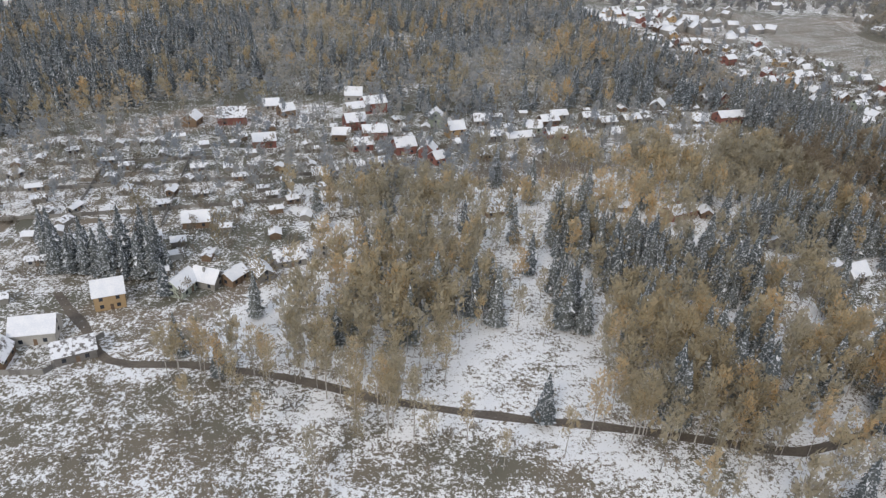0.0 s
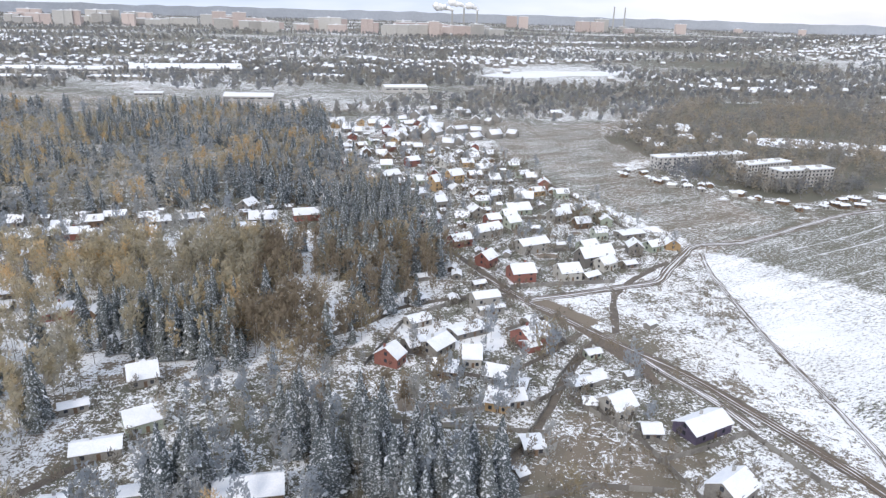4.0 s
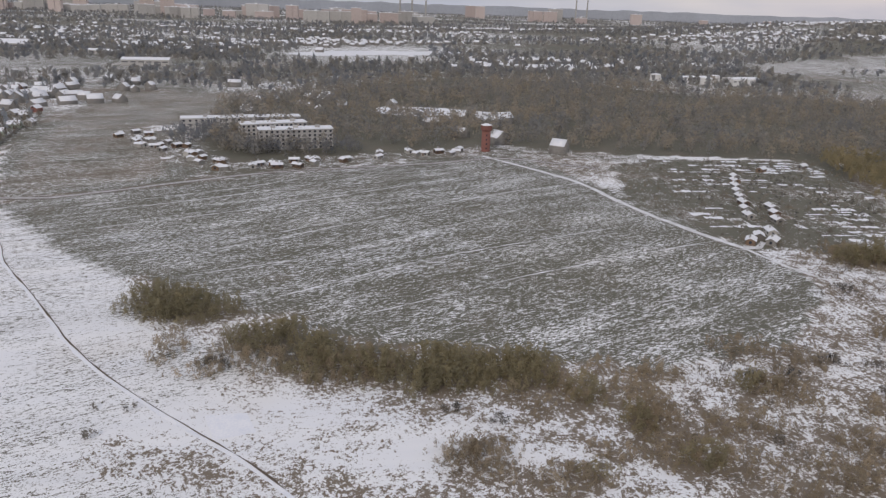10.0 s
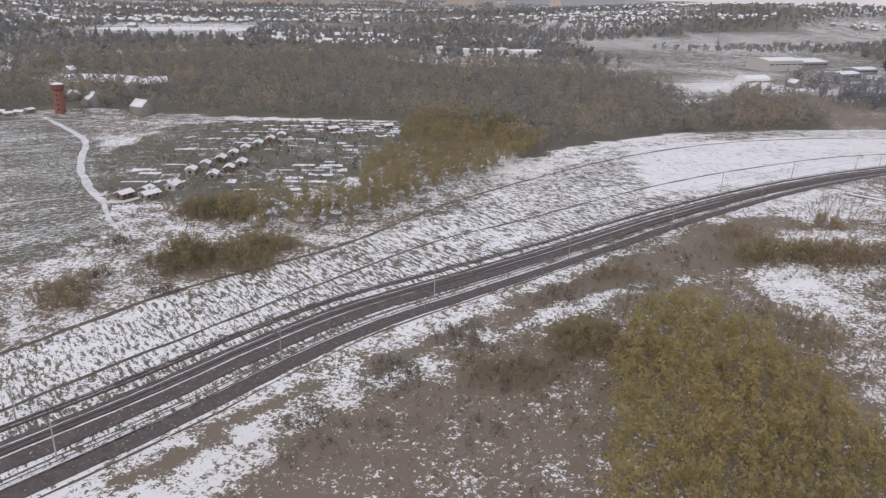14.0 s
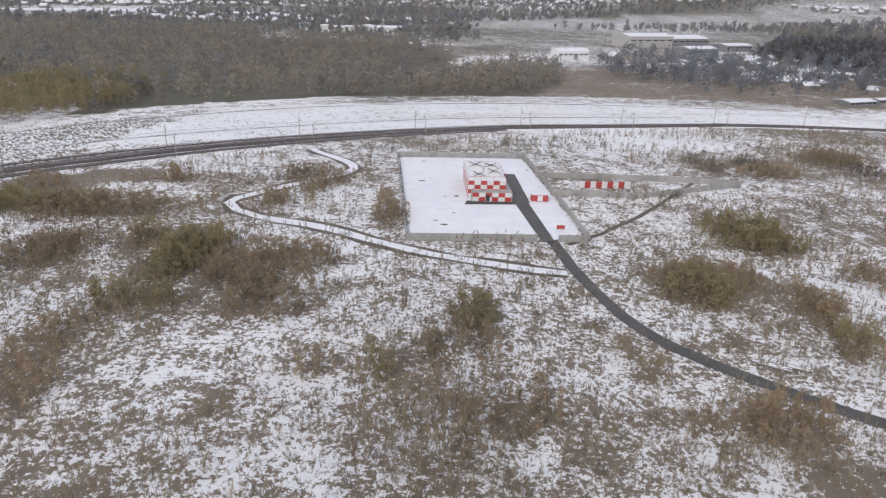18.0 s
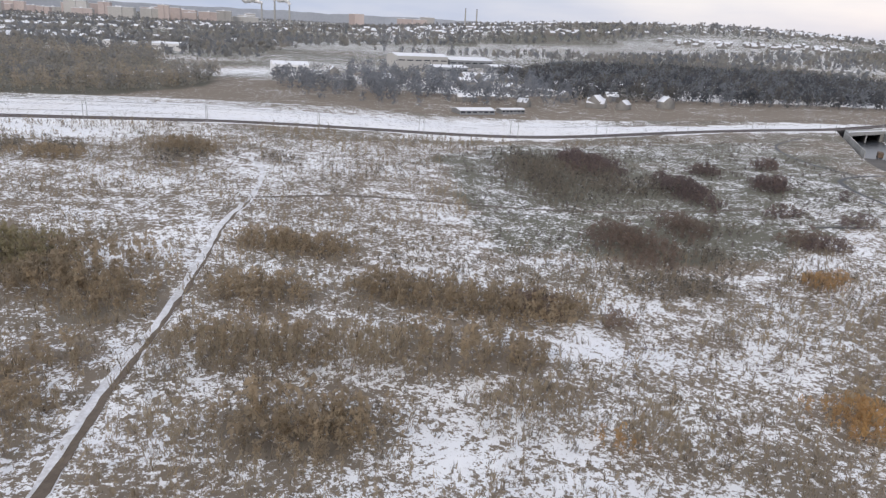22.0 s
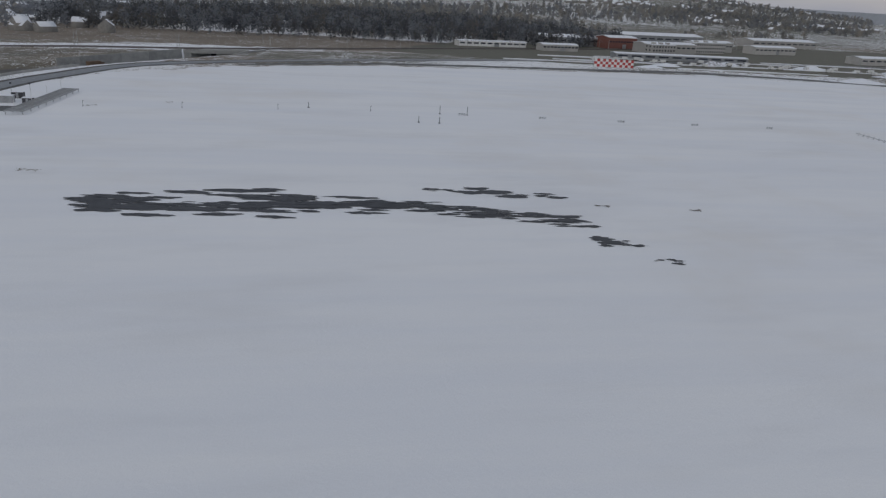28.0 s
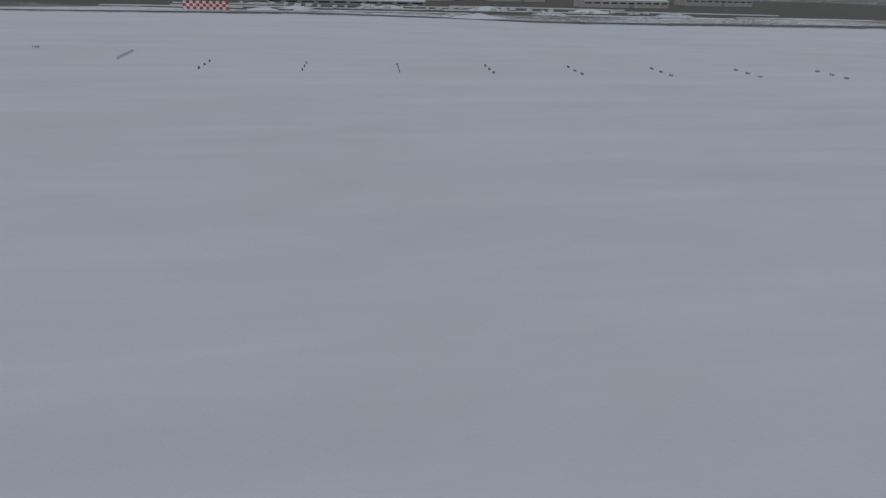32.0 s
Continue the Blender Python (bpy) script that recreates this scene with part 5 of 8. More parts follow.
def spread(poly, gap, seed, uneven=0.0, size=60.0, holes=(), jitter=0.48):
    """Uneven spots in an area, about gap apart; uneven thins them out in patches."""
    rs = np.random.RandomState(seed)
    px, py = zip(*poly)
    x, y = np.meshgrid(np.arange(min(px), max(px), gap), np.arange(min(py), max(py), gap))
    x = (x + rs.uniform(-jitter, jitter, x.shape) * gap * 1.6).ravel()
    y = (y + rs.uniform(-jitter, jitter, y.shape) * gap * 1.6).ravel()
    ok = inside(x, y, poly)
    for hole in holes:
        ok &= ~inside(x, y, hole)
    if uneven:
        ok &= ripple(x, y, size, seed * 0.37) > uneven * 1.6 - 0.9 + rs.uniform(-0.25, 0.25, x.shape)
    return np.column_stack([x, y])[ok]


def groves(rows, gap, seed):
    """Spots in ragged oval patches (middle, half width, half depth) that thin out and grow lower towards the rim, and how tall each is."""
    rs = np.random.RandomState(seed)
    at, tall = [], []
    for cx, cy, rx, ry in rows:
        ry = max(ry, 2.2)
        x, y = np.meshgrid(np.arange(cx - rx * 1.4, cx + rx * 1.4, gap), np.arange(cy - ry * 1.4, cy + ry * 1.4, gap))
        x = (x + rs.uniform(-0.7, 0.7, x.shape) * gap).ravel()
        y = (y + rs.uniform(-0.7, 0.7, y.shape) * gap).ravel()
        away = np.hypot((x - cx) / rx, (y - cy) / ry) + 0.2 * ripple(x, y, 7, seed + cx) + 0.16 * ripple(x, y, 3.5, seed + cy)
        keep = away < rs.uniform(0.8, 1.28, len(x))
        at.append(np.column_stack([x, y])[keep])
        tall.append((1.12 - 0.45 * away.clip(0, 1.2) ** 2)[keep])
    return np.concatenate(at), np.concatenate(tall)


def clear_of(spots, rows, size=1.0):
    """Which of the spots lie outside the oval patches."""
    ok = np.ones(len(spots), bool)
    for cx, cy, rx, ry in rows:
        ok &= np.hypot((spots[:, 0] - cx) / rx, (spots[:, 1] - cy) / max(ry, 2.2)) > size
    return ok


def off_line(spots, points, keep):
    """Spots that stay clear of a line."""
    line = smooth_line(points, 8.0)
    d = np.linalg.norm(spots[:, None] - line[None], axis=2).min(1)
    return spots[d > keep]


def plain(v, t):
    return v, t, np.zeros(len(t), int)


birches = [plain(*crown_shape(14.0, 3.5, 3.4, 150, (0.7, 1.5, 0.3), k, 6)) for k in range(5)]
slim = []
for k in range(5):
    v, t = crown_shape(19.0, 5.0, 3.6, 104, (1.0, 2.2, 0.31), 20 + k, 9)
    b = stem_shape(17.5, 0.16, 3, 0.015, 0, k)
    tri = [f for q in b.f for f in ([q] if len(q) == 3 else [(q[0], q[1], q[2]), (q[0], q[2], q[3])] if len(q) == 4 else [])]
    slim.append((np.concatenate([v, np.array(b.v)]), np.concatenate([t, np.array(tri) + len(v)]), np.array([0] * len(t) + [1] * len(tri))))
spruces = [spruce_shape(21.0, 3.8, 10, 40 + k, 7) for k in range(4)]
saplings = [plain(*tufts(4.6, 0.9, 12, (1.0, 2.4, 0.11), 60 + k)) for k in range(6)]
bushes = [plain(*tufts(2.0, 1.7, 26, (0.6, 1.3, 0.2), 80 + k)) for k in range(5)]
wild = [plain(*crown_shape(14.5, 0.8, 5.2, 56, (1.1, 2.5, 0.36), 100 + k, 8, 1.0)) for k in range(6)]
low = [plain(*crown_shape(6.0, 0.3, 2.5, 66, (0.55, 1.25, 0.3), 110 + k, 4)) for k in range(4)]

# the wood at the start: single trees at its near side, the rest as one mass
birch_spots = groves(BIRCHES_W + BIRCHES_E, 5.6, 3)[0]
spruce_spots = groves(SPRUCES_W + SPRUCES_E, 5.0, 4)[0]
spruce_spots = np.concatenate([spruce_spots, spread(WOOD, 17, 44, 0.3, 35)])
open_ground = [(44, 163, 13, 17), (49, 186, 9, 14)]
birch_spots = off_line(birch_spots[clear_of(birch_spots, open_ground)], LANE, 2.2)
spruce_spots = off_line(spruce_spots[clear_of(spruce_spots, open_ground)], LANE, 2.2)


def tree_kind(name, crown, crown_mat, stem, label, category):
    """A tree with its trunk and crown."""
    ob = thing(name, 0, 0, 0, label, category)
    part("trunk", stem.mesh("trunk", [BARK]), ob)
    v, t, s = crown
    me = big_mesh("crown", v, t, crown_mat, s, np.full(len(v), 0.5))
    part("crown", me, ob)
    return ob


birch_trees = [tree_kind("birch_tree", plain(*crown_shape(19.5, 7.5, 3.3, 390, (0.6, 1.3, 0.26), 200 + k, 10)), [BIRCH], stem_shape(18.5, 0.2, 6, 0.02, 8, k),
                         "tall birch with thin yellow-brown autumn leaves over snow", "birch tree") for k in range(5)]
spruce_trees = [tree_kind("spruce_tree", spruce_shape(21.5, 4.0, 16, 220 + k, 10), [NEEDLE, SNOW], stem_shape(20.0, 0.24, 6, 0.0, 0, k),
                          "dark green spruce with snow on its boughs", "spruce tree") for k in range(3)]


def plant_single(spots, kinds, seed, tall=(0.75, 1.2)):
    rs = random.Random(seed)
    for x, y in spots:
        ob = rs.choice(kinds)
        q = rs.uniform(*tall)
        copy_thing(ob, spot(x, y, None, rs.uniform(0, 360), q))


birch_spots, spruce_spots = birch_spots[np.argsort(birch_spots[:, 1])], spruce_spots[np.argsort(spruce_spots[:, 1])]
plant_single(birch_spots[:120], birch_trees, 5)
plant_single(spruce_spots[:72], spruce_trees, 6, (0.65, 1.25))
plant_single([(-30, 135), (2, 140), (12, 128), (22, 131), (-5, 128), (30, 122), (-48, 140), (-15, 118), (46, 126)], birch_trees, 8, (0.6, 0.95))
plant_single([(188, 128), (207, 131), (224, 135), (236, 126), (250, 133), (196, 121), (232, 118)], birch_trees, 18, (0.6, 0.9))
plant_single([(215, 162), (236, 160), (252, 158), (196, 152), (228, 170), (262, 165)], spruce_trees, 19, (0.7, 1.0))
plant_single([(-58, 168), (43, 138), (-70, 200), (85, 168)], spruce_trees, 9, (0.6, 0.85))
plant_single([(43, 179), (50, 172), (40, 192), (47, 201), (53, 194), (37, 208), (58, 184), (31, 200)], birch_trees, 28, (0.7, 1.0))
plant_single([(19, 188), (28, 191), (11, 187), (22, 198), (62, 186)], spruce_trees, 29, (0.6, 0.85))
for ob in birch_trees + spruce_trees:
    x, y = rnd.choice([(70, 250), (60, 300), (0, 260), (110, 250), (210, 260)])
    ob.matrix_basis = spot(x + rnd.uniform(-20, 20), y + rnd.uniform(-10, 10), None, rnd.uniform(0, 360))

old_trees = [plain(*crown_shape(19.0, 2.5, 6.2, 230, (1.0, 2.1, 0.3), 400 + k, 11)) for k in range(4)]
strewn("old_trees", old_trees, np.concatenate([spread(WOOD, 21, 81, 0.25, 50, (GLADE, GLADE_B)), spread([(195, 205), (235, 205), (262, 290), (290, 323), (233, 365), (160, 375), (170, 250)], 15, 82, 0.1, 40), np.array([(205, 121), (222, 137), (236, 118), (-150, 225), (-95, 255), (-60, 235), (375, 395), (386, 405), (372, 408), (300, 150), (310, 225)], float)]), [OLIVE_LEAF],
       "broad old trees with thin olive-brown leaves", "trees", (-0.1, 1.1), (0.55, 1.05), 83)
wood_spots = np.concatenate([birch_spots[120:], spread(WOOD, 8.2, 3, 0.1, 30, (GLADE, GLADE_C))])
dim = wood_spots[:, 0] > 200
strewn("brown_wood", slim, wood_spots[dim], [BROWN_LEAF, BARK], "dark brown half-bare wood by the village street", "woodland", (-0.2, 0.5), (0.75, 1.15), 23)
strewn("birch_wood", slim, wood_spots[~dim], [BIRCH, BARK], "autumn birch wood, brown and ochre, over patchy snow", "woodland", (0.1, 1.0), (0.75, 1.15), 2)
strewn("spruce_wood", spruces, np.concatenate([spruce_spots[72:], spread([(215, 425), (262, 440), (272, 375), (257, 352), (221, 370)], 6, 7), spread([(-125, 236), (-78, 236), (-70, 215), (-111, 212)], 6, 8, 0.2, 20), spread([(215, 430), (270, 440), (290, 350), (250, 380)], 8, 15, 0.2, 30), spread([(228, 300), (262, 292), (285, 330), (262, 420), (230, 420)], 7, 35, 0.1, 30)]), [NEEDLE, SNOW],
       "dark spruces dusted with snow among the birches", "woodland", (0, 1), (0.45, 1.2), 3)
village_trees = np.concatenate([spread(VILLAGE, 8.0, 9, 0.25, 40), spread([(358, 392), (375, 382), (392, 398), (384, 416), (362, 414)], 3.5, 91), spread([(338, 520), (350, 525), (352, 550), (340, 552)], 5, 92), spread(CLEARING, 11, 93, 0.4, 30), spread([(386, 262), (394, 250), (397, 275), (391, 285)], 4, 94)])
strewn("garden_birches", slim, np.concatenate([spread([(185, 118), (190, 135), (260, 140), (300, 200), (260, 215), (200, 200), (165, 185), (168, 140)], 8.5, 95, 0.2, 25), spread([(-170, 260), (-60, 255), (40, 330), (140, 372), (190, 400), (60, 408), (-170, 350)], 11, 96, 0.25, 40), spread([(240, 225), (300, 270), (330, 230), (350, 190), (300, 150)], 15, 97, 0.3, 30), spread(PLOT_TREES, 19, 98, 0.3, 40), spread([(-45, 285), (8, 276), (60, 282), (100, 302), (150, 332), (200, 350), (190, 385), (150, 372), (97, 340), (8, 316), (-45, 310)], 9, 99, 0.25, 25)]), [NORTH_LEAF, BARK],
       "thin grey-olive birches and apple trees in the gardens", "garden trees", (-0.1, 0.9), (0.45, 0.95), 21)
far_spruces = [spruce_shape(19.0, 3.4, 6, 240 + k, 6) for k in range(4)]
strewn("north_spruces", far_spruces, np.concatenate([spread([(-330, 330), (-190, 345), (-110, 425), (-70, 445), (-100, 560), (-330, 640)], 11, 51, 0.1, 50), spread(NORTH_WOOD, 12, 52, 0.55, 60), spread(WEST_WOOD, 13, 54, 0.2, 60)]), [NEEDLE, SNOW], "dark snowy spruces in the wood behind the village", "woodland", (0, 1), (0.8, 1.25), 22)
strewn("garden_trees", low, village_trees, [TWIG], "bare garden trees and bushes between the houses", "garden trees", (-0.2, 0.8), (0.4, 1.25), 4)
strewn("north_birches", slim, spread(NORTH_WOOD, 14.5, 53, 0.5, 70), [BIRCH, BARK], "ochre birches in the wood behind the village", "woodland", (0.2, 1.0), (0.75, 1.1), 24)
strewn("north_wood", wild, np.concatenate([spread(NORTH_WOOD, 11.6, 12, 0.1, 70), spread(WEST_WOOD, 9.5, 13)]), [NORTH_LEAF], "leafless brown and grey wood behind the village", "woodland", (0.25, 1.3), (0.8, 1.25), 5)
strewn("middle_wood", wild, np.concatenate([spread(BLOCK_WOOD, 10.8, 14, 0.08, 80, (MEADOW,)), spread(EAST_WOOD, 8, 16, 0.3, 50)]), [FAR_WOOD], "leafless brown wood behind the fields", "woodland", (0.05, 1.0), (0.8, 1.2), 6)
strewn("block_trees", wild, np.concatenate([spread([(515, 482), (540, 466), (605, 475.9), (612, 492), (560, 477.9), (522, 496)], 4.6, 71), spread([(455, 530), (480, 522), (520, 528), (565, 540), (560, 560), (470, 540)], 6, 72), spread([(470, 505), (520, 485), (530, 495), (500, 525), (475, 528)], 7, 74)]), [FAR_WOOD], "bare trees in front of the panel blocks", "trees", (0.2, 1.0), (0.5, 0.85), 73)
at, tallness = groves(BELT_TREES, 2.3, 500)
strewn("hedge_trees", [plain(*crown_shape(7.0, 0.2, 2.3, 70, (0.55, 1.15, 0.34), 110 + k, 6, 1.0)) for k in range(4)], at, [THICKET_LEAF], "belt of low olive-brown willow and birch by the field", "hedge", (-0.1, 0.8), (0.6, 1.05), 7, tallness)
at, tallness = groves([(cx, cy, rx * 1.3, ry * 1.3) for cx, cy, rx, ry in BELT], 2.4, 510)
strewn("hedge_bushes", [plain(*crown_shape(5.6, 0.1, 2.1, 64, (0.5, 1.1, 0.32), 114 + k, 5, 1.0)) for k in range(4)], at, [SCRUB], "brown half-bare bushes in the belt by the field", "hedge", (-0.1, 0.9), (0.5, 1.0), 77, tallness)
at, tallness = groves(ROUND_BUSHES, 1.7, 520)
strewn("railside_bushes", [plain(*crown_shape(2.8, 0.0, 1.6, 60, (0.35, 0.8, 0.3), 118 + k, 5, 0.9)) for k in range(4)], at, [TWIG], "round grey-brown willow bushes in the snow", "bushes", (-0.1, 0.75), (0.6, 1.1), 78, tallness)
strewn("rail_birches", birches, np.concatenate([spread(CLUMP, 5.0, 18, 0.15, 40), spread([(860, 264), (876, 256), (905, 280), (908, 302), (880, 292)], 4.6, 17), spread([(826, 264), (850, 252), (872, 262), (868, 284), (842, 290)], 5.0, 16, 0.2, 20)]), [THICKET_LEAF], "clump of olive-brown birches beside the railway", "woodland", (0.1, 0.8), (0.6, 1.0), 8)
strewn("copse", [plain(*crown_shape(8.8, 0.6, 2.4, 68, (0.65, 1.3, 0.36), 160 + k, 8, 1.2)) for k in range(5)], spread(COPSE, 2.9, 19), [COPSE_LEAF], "dense olive-brown copse of young birches", "woodland", (0.0, 0.8), (0.65, 1.05), 9)
PATHS = (ACCESS, PAD_PATH, SNOW_PATH)


def off_paths(spots, keep):
    for line in PATHS:
        spots = off_line(spots, line, keep)
    return spots


scrub = off_paths(spread(SCRUBLAND, 3.3, 21, 0.5, 24, (PAD, COPSE, HEATH_EAST, ROADSIDE)), 3.5)
strewn("birch_scrub", saplings, scrub[clear_of(scrub, OPEN)], [SCRUB], "thin young birches and weeds over patchy snow", "scrub", (0, 1), (0.35, 0.95), 10)
downy = [plain(*crown_shape(6.4, 0.1, 1.7, 46, (0.55, 1.2, 0.36), 130 + k, 6, 1.1)) for k in range(6)]
thorny = [plain(*crown_shape(5.2, 0.1, 1.6, 40, (0.5, 1.2, 0.28), 140 + k, 5, 0.8)) for k in range(6)]
clump_low = [plain(*crown_shape(5.0, 0.1, 1.7, 30, (0.6, 1.3, 0.3), 146 + k, 5, 0.9)) for k in range(6)]
reeds = [plain(*crown_shape(8.0, 0.8, 1.0, 26, (0.6, 1.5, 0.11), 440 + k, 4, 0.2)) for k in range(6)]
for name, shapes, rows, gap, seed, mat, label, tone, tall in (
        ("olive_thicket", downy, OLIVE, 1.75, 300, THICKET_LEAF, "thick patches of olive-brown young birches", (-0.1, 0.7), (0.6, 1.05)),
        ("brown_thicket", thorny, BROWN, 1.95, 330, BROWN_LEAF, "thick patches of brown half-bare scrub", (-0.1, 0.9), (0.55, 1.05)),
        ("slender_birches", reeds, SLENDER, 1.25, 345, SCRUB, "slender bare young birches standing close together", (-0.2, 0.8), (0.55, 1.0)),
        ("grey_thicket", thorny, GREY, 2.1, 360, TWIG, "thick grey-brown willow bushes in the snow", (-0.1, 0.9), (0.35, 0.8)),
        ("young_wood", downy, YOUNG, 2.9, 385, BROWN_LEAF, "thin olive-brown young birch wood over snow", (0.0, 1.0), (0.55, 1.1)),
        ("russet_thicket", thorny, BROWN_E, 1.95, 335, RUSSET_LEAF, "thick patches of russet-brown scrub near the road", (-0.1, 0.9), (0.55, 1.05)),
        ("dusky_thicket", thorny, DUSKY, 1.6, 375, DUSK_LEAF, "dark red-brown willow thickets beside the road", (-0.1, 0.9), (0.55, 1.0)),
        ("fiery_thicket", downy, FIERY, 1.5, 390, RUST_LEAF, "rust-orange autumn bushes", (0.0, 0.9), (0.45, 0.75))):
    at, tallness = groves(rows, gap, seed)
    near = np.concatenate([smooth_line(q, 4.0) for q in PATHS])
    clear = np.array([((near - q) ** 2).sum(1).min() > 12 for q in at])
    strewn(name, shapes, at[clear], [mat], label, "scrub", tone, tall, seed, tallness[clear])
at = off_paths(np.concatenate([spread([(1060, 122), (1110, 133), (1160, 125), (1240, 100), (1300, 112), (1380, 100), (1380, 72), (1260, 68), (1150, 74), (1070, 86)], 2.5, 441, 0.42, 13), spread([(1380, 100), (1440, 108), (1500, 100), (1560, 100), (1560, 74), (1470, 68), (1380, 72)], 2.7, 442, 0.48, 13)]), 4.0)
strewn("birch_saplings", reeds, at[clear_of(at, OPEN)], [SCRUB], "slender bare young birches scattered over the snow", "scrub", (-0.3, 0.7), (0.4, 0.9), 443)
wisps = [plain(*crown_shape(7.2, 0.3, 0.9, 18, (0.8, 2.0, 0.08), 450 + k, 4, 0.15)) for k in range(6)]
veil = off_paths(spread([(995, 60), (1003, 200), (1090, 215), (1125, 190), (1330, 190), (1400, 205), (1500, 200), (1540, 190), (1560, 60)], 3.3, 445, 0.33, 13, (COPSE,)), 3.5)
strewn("birch_veil", wisps, veil[clear_of(veil, OPEN)], [SCRUB], "thin veil of bare young birches over the snow", "scrub", (-0.1, 0.9), (0.4, 1.0), 446)
scrub = off_paths(spread(SCRUBLAND, 6.2, 61, 0.45, 17, (PAD, COPSE, HEATH_EAST, ROADSIDE)), 4.0)
strewn("scrub_clumps", clump_low, scrub[clear_of(scrub, OPEN)], [SCRUB], "brown and grey clumps of saplings over the snow", "scrub", (0.1, 1.1), (0.2, 0.6), 62)
strewn("dusky_scrub", clump_low, np.concatenate([spread(HEATH_EAST, 4.4, 68, 0.45, 19), spread(ROADSIDE, 6.5, 69, 0.5, 15), spread([(1440, 110), (1440, 205), (1560, 205), (1560, 110)], 6.0, 70, 0.5, 17)]), [DUSK_LEAF], "dark low bushes and dead weeds over patchy snow", "scrub", (0, 1), (0.15, 0.5), 64)
strewn("garden_shrubs", clump_low, np.concatenate([spread(VILLAGE, 6.4, 65, 0.38, 16), spread([(778.9, 396), (799.7, 322.8), (829.7, 317.2), (855.5, 323.5), (887.5, 345.2), (893.9, 448.5), (841, 460.7)], 5.0, 67, 0.2, 16)]), [TWIG], "dark bare shrubs and dead stalks in the gardens", "garden bushes", (-0.4, 0.6), (0.2, 0.6), 66)
strewn("heath", clump_low, spread(HEATH, 3.0, 37, 0.2, 16, (COPSE,)), [SCRUB], "brown heath of low saplings and dead weeds", "scrub", (-0.3, 0.6), (0.15, 0.5), 63)
strewn("bushes", bushes, np.concatenate([spread(SCRUBLAND, 8.4, 24, 0.45, 22, (PAD, HEATH_EAST)), spread(RAILSIDE, 5.5, 25, 0.3, 25), spread(ALLOTMENTS, 7, 26), spread([(920.4, 133.6), (960.1, 190.9), (999.8, 221.7), (1039.8, 254), (1009.8, 255.1), (950, 214.6), (905.4, 169.1), (860.6, 124.6)], 6, 28, 0.2, 20), spread(VERGE, 9, 29, 0.4, 25)]), [TWIG], "low bare brown bushes in the snow", "bushes", (0, 1), (0.4, 1.2), 12)

# far woods out to the horizon
far_spots = []
rs = np.random.RandomState(31)
for y0, y1, gap in ((800, 1500, 17.5), (1500, 2400, 25), (2400, 3600, 32), (3600, 6000, 52)):
    x, y = np.meshgrid(np.arange(-3400, 5600, gap), np.arange(y0, y1, gap))
    x, y = (x + rs.uniform(-0.8, 0.8, x.shape) * gap).ravel(), (y + rs.uniform(-0.8, 0.8, y.shape) * gap).ravel()
    keep = (np.abs(x - 900) < 900 + 0.72 * y) & (ripple(x, y * 1.9, 420, 6.0) + 0.5 * ripple(x, y * 1.5, 130, 2.0) > -0.3)
    keep &= ~inside(x, y, FAR_FIELD) & ~inside(x, y, BLOCK_WOOD) & ~inside(x, y, NORTH_WOOD)
    keep &= ~inside(x, y, APRON) & ~((x > 1230) & (x < 1700) & (y < 1150)) & ~((x > 440) & (x < 700) & (y > 1230) & (y < 1620)) & ~((x > 1750) & (y < 980))
    far_spots.append(np.column_stack([x, y])[keep])
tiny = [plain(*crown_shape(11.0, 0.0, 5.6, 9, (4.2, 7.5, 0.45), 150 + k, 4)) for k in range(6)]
strewn("far_woods", tiny, np.concatenate(far_spots), [FAR_WOOD], "grey-brown leafless woods reaching the horizon, paled by painted haze", "woodland", (-0.1, 0.75), (0.7, 1.2), 13)
strewn("rail_wood", wild, np.concatenate([spread([(1530, 575), (1700, 580), (1850, 600), (1980, 640), (2060, 760), (1950, 960), (1640, 980), (1480, 760)], 17, 33), spread([(1300, 560), (1500, 550), (1500, 640), (1300, 640)], 11, 34, 0.3, 40), spread([(1330, 500), (1440, 510), (1540, 560), (1540, 700), (1400, 800), (1320, 700)], 14, 36, 0.35, 50)]), [FAR_WOOD],
       "dark leafless wood beyond the railway", "woodland", (-0.3, 0.4), (0.8, 1.2), 14)
strewn("rail_dark_wood", wild, spread([(1545, 582), (1700, 585), (1850, 605), (1980, 645), (2060, 760), (1950, 960), (1640, 980), (1500, 760)], 10.6, 38), [DARK_WOOD], "dense dark wood beyond the railway", "woodland", (-0.2, 0.8), (0.8, 1.15), 23)


# ---- houses ----
HOUSE_WORDS = ["red brick", "pale plastered", "brown timber", "grey timber", "ochre", "pale green", "blue painted", "dark clad"]


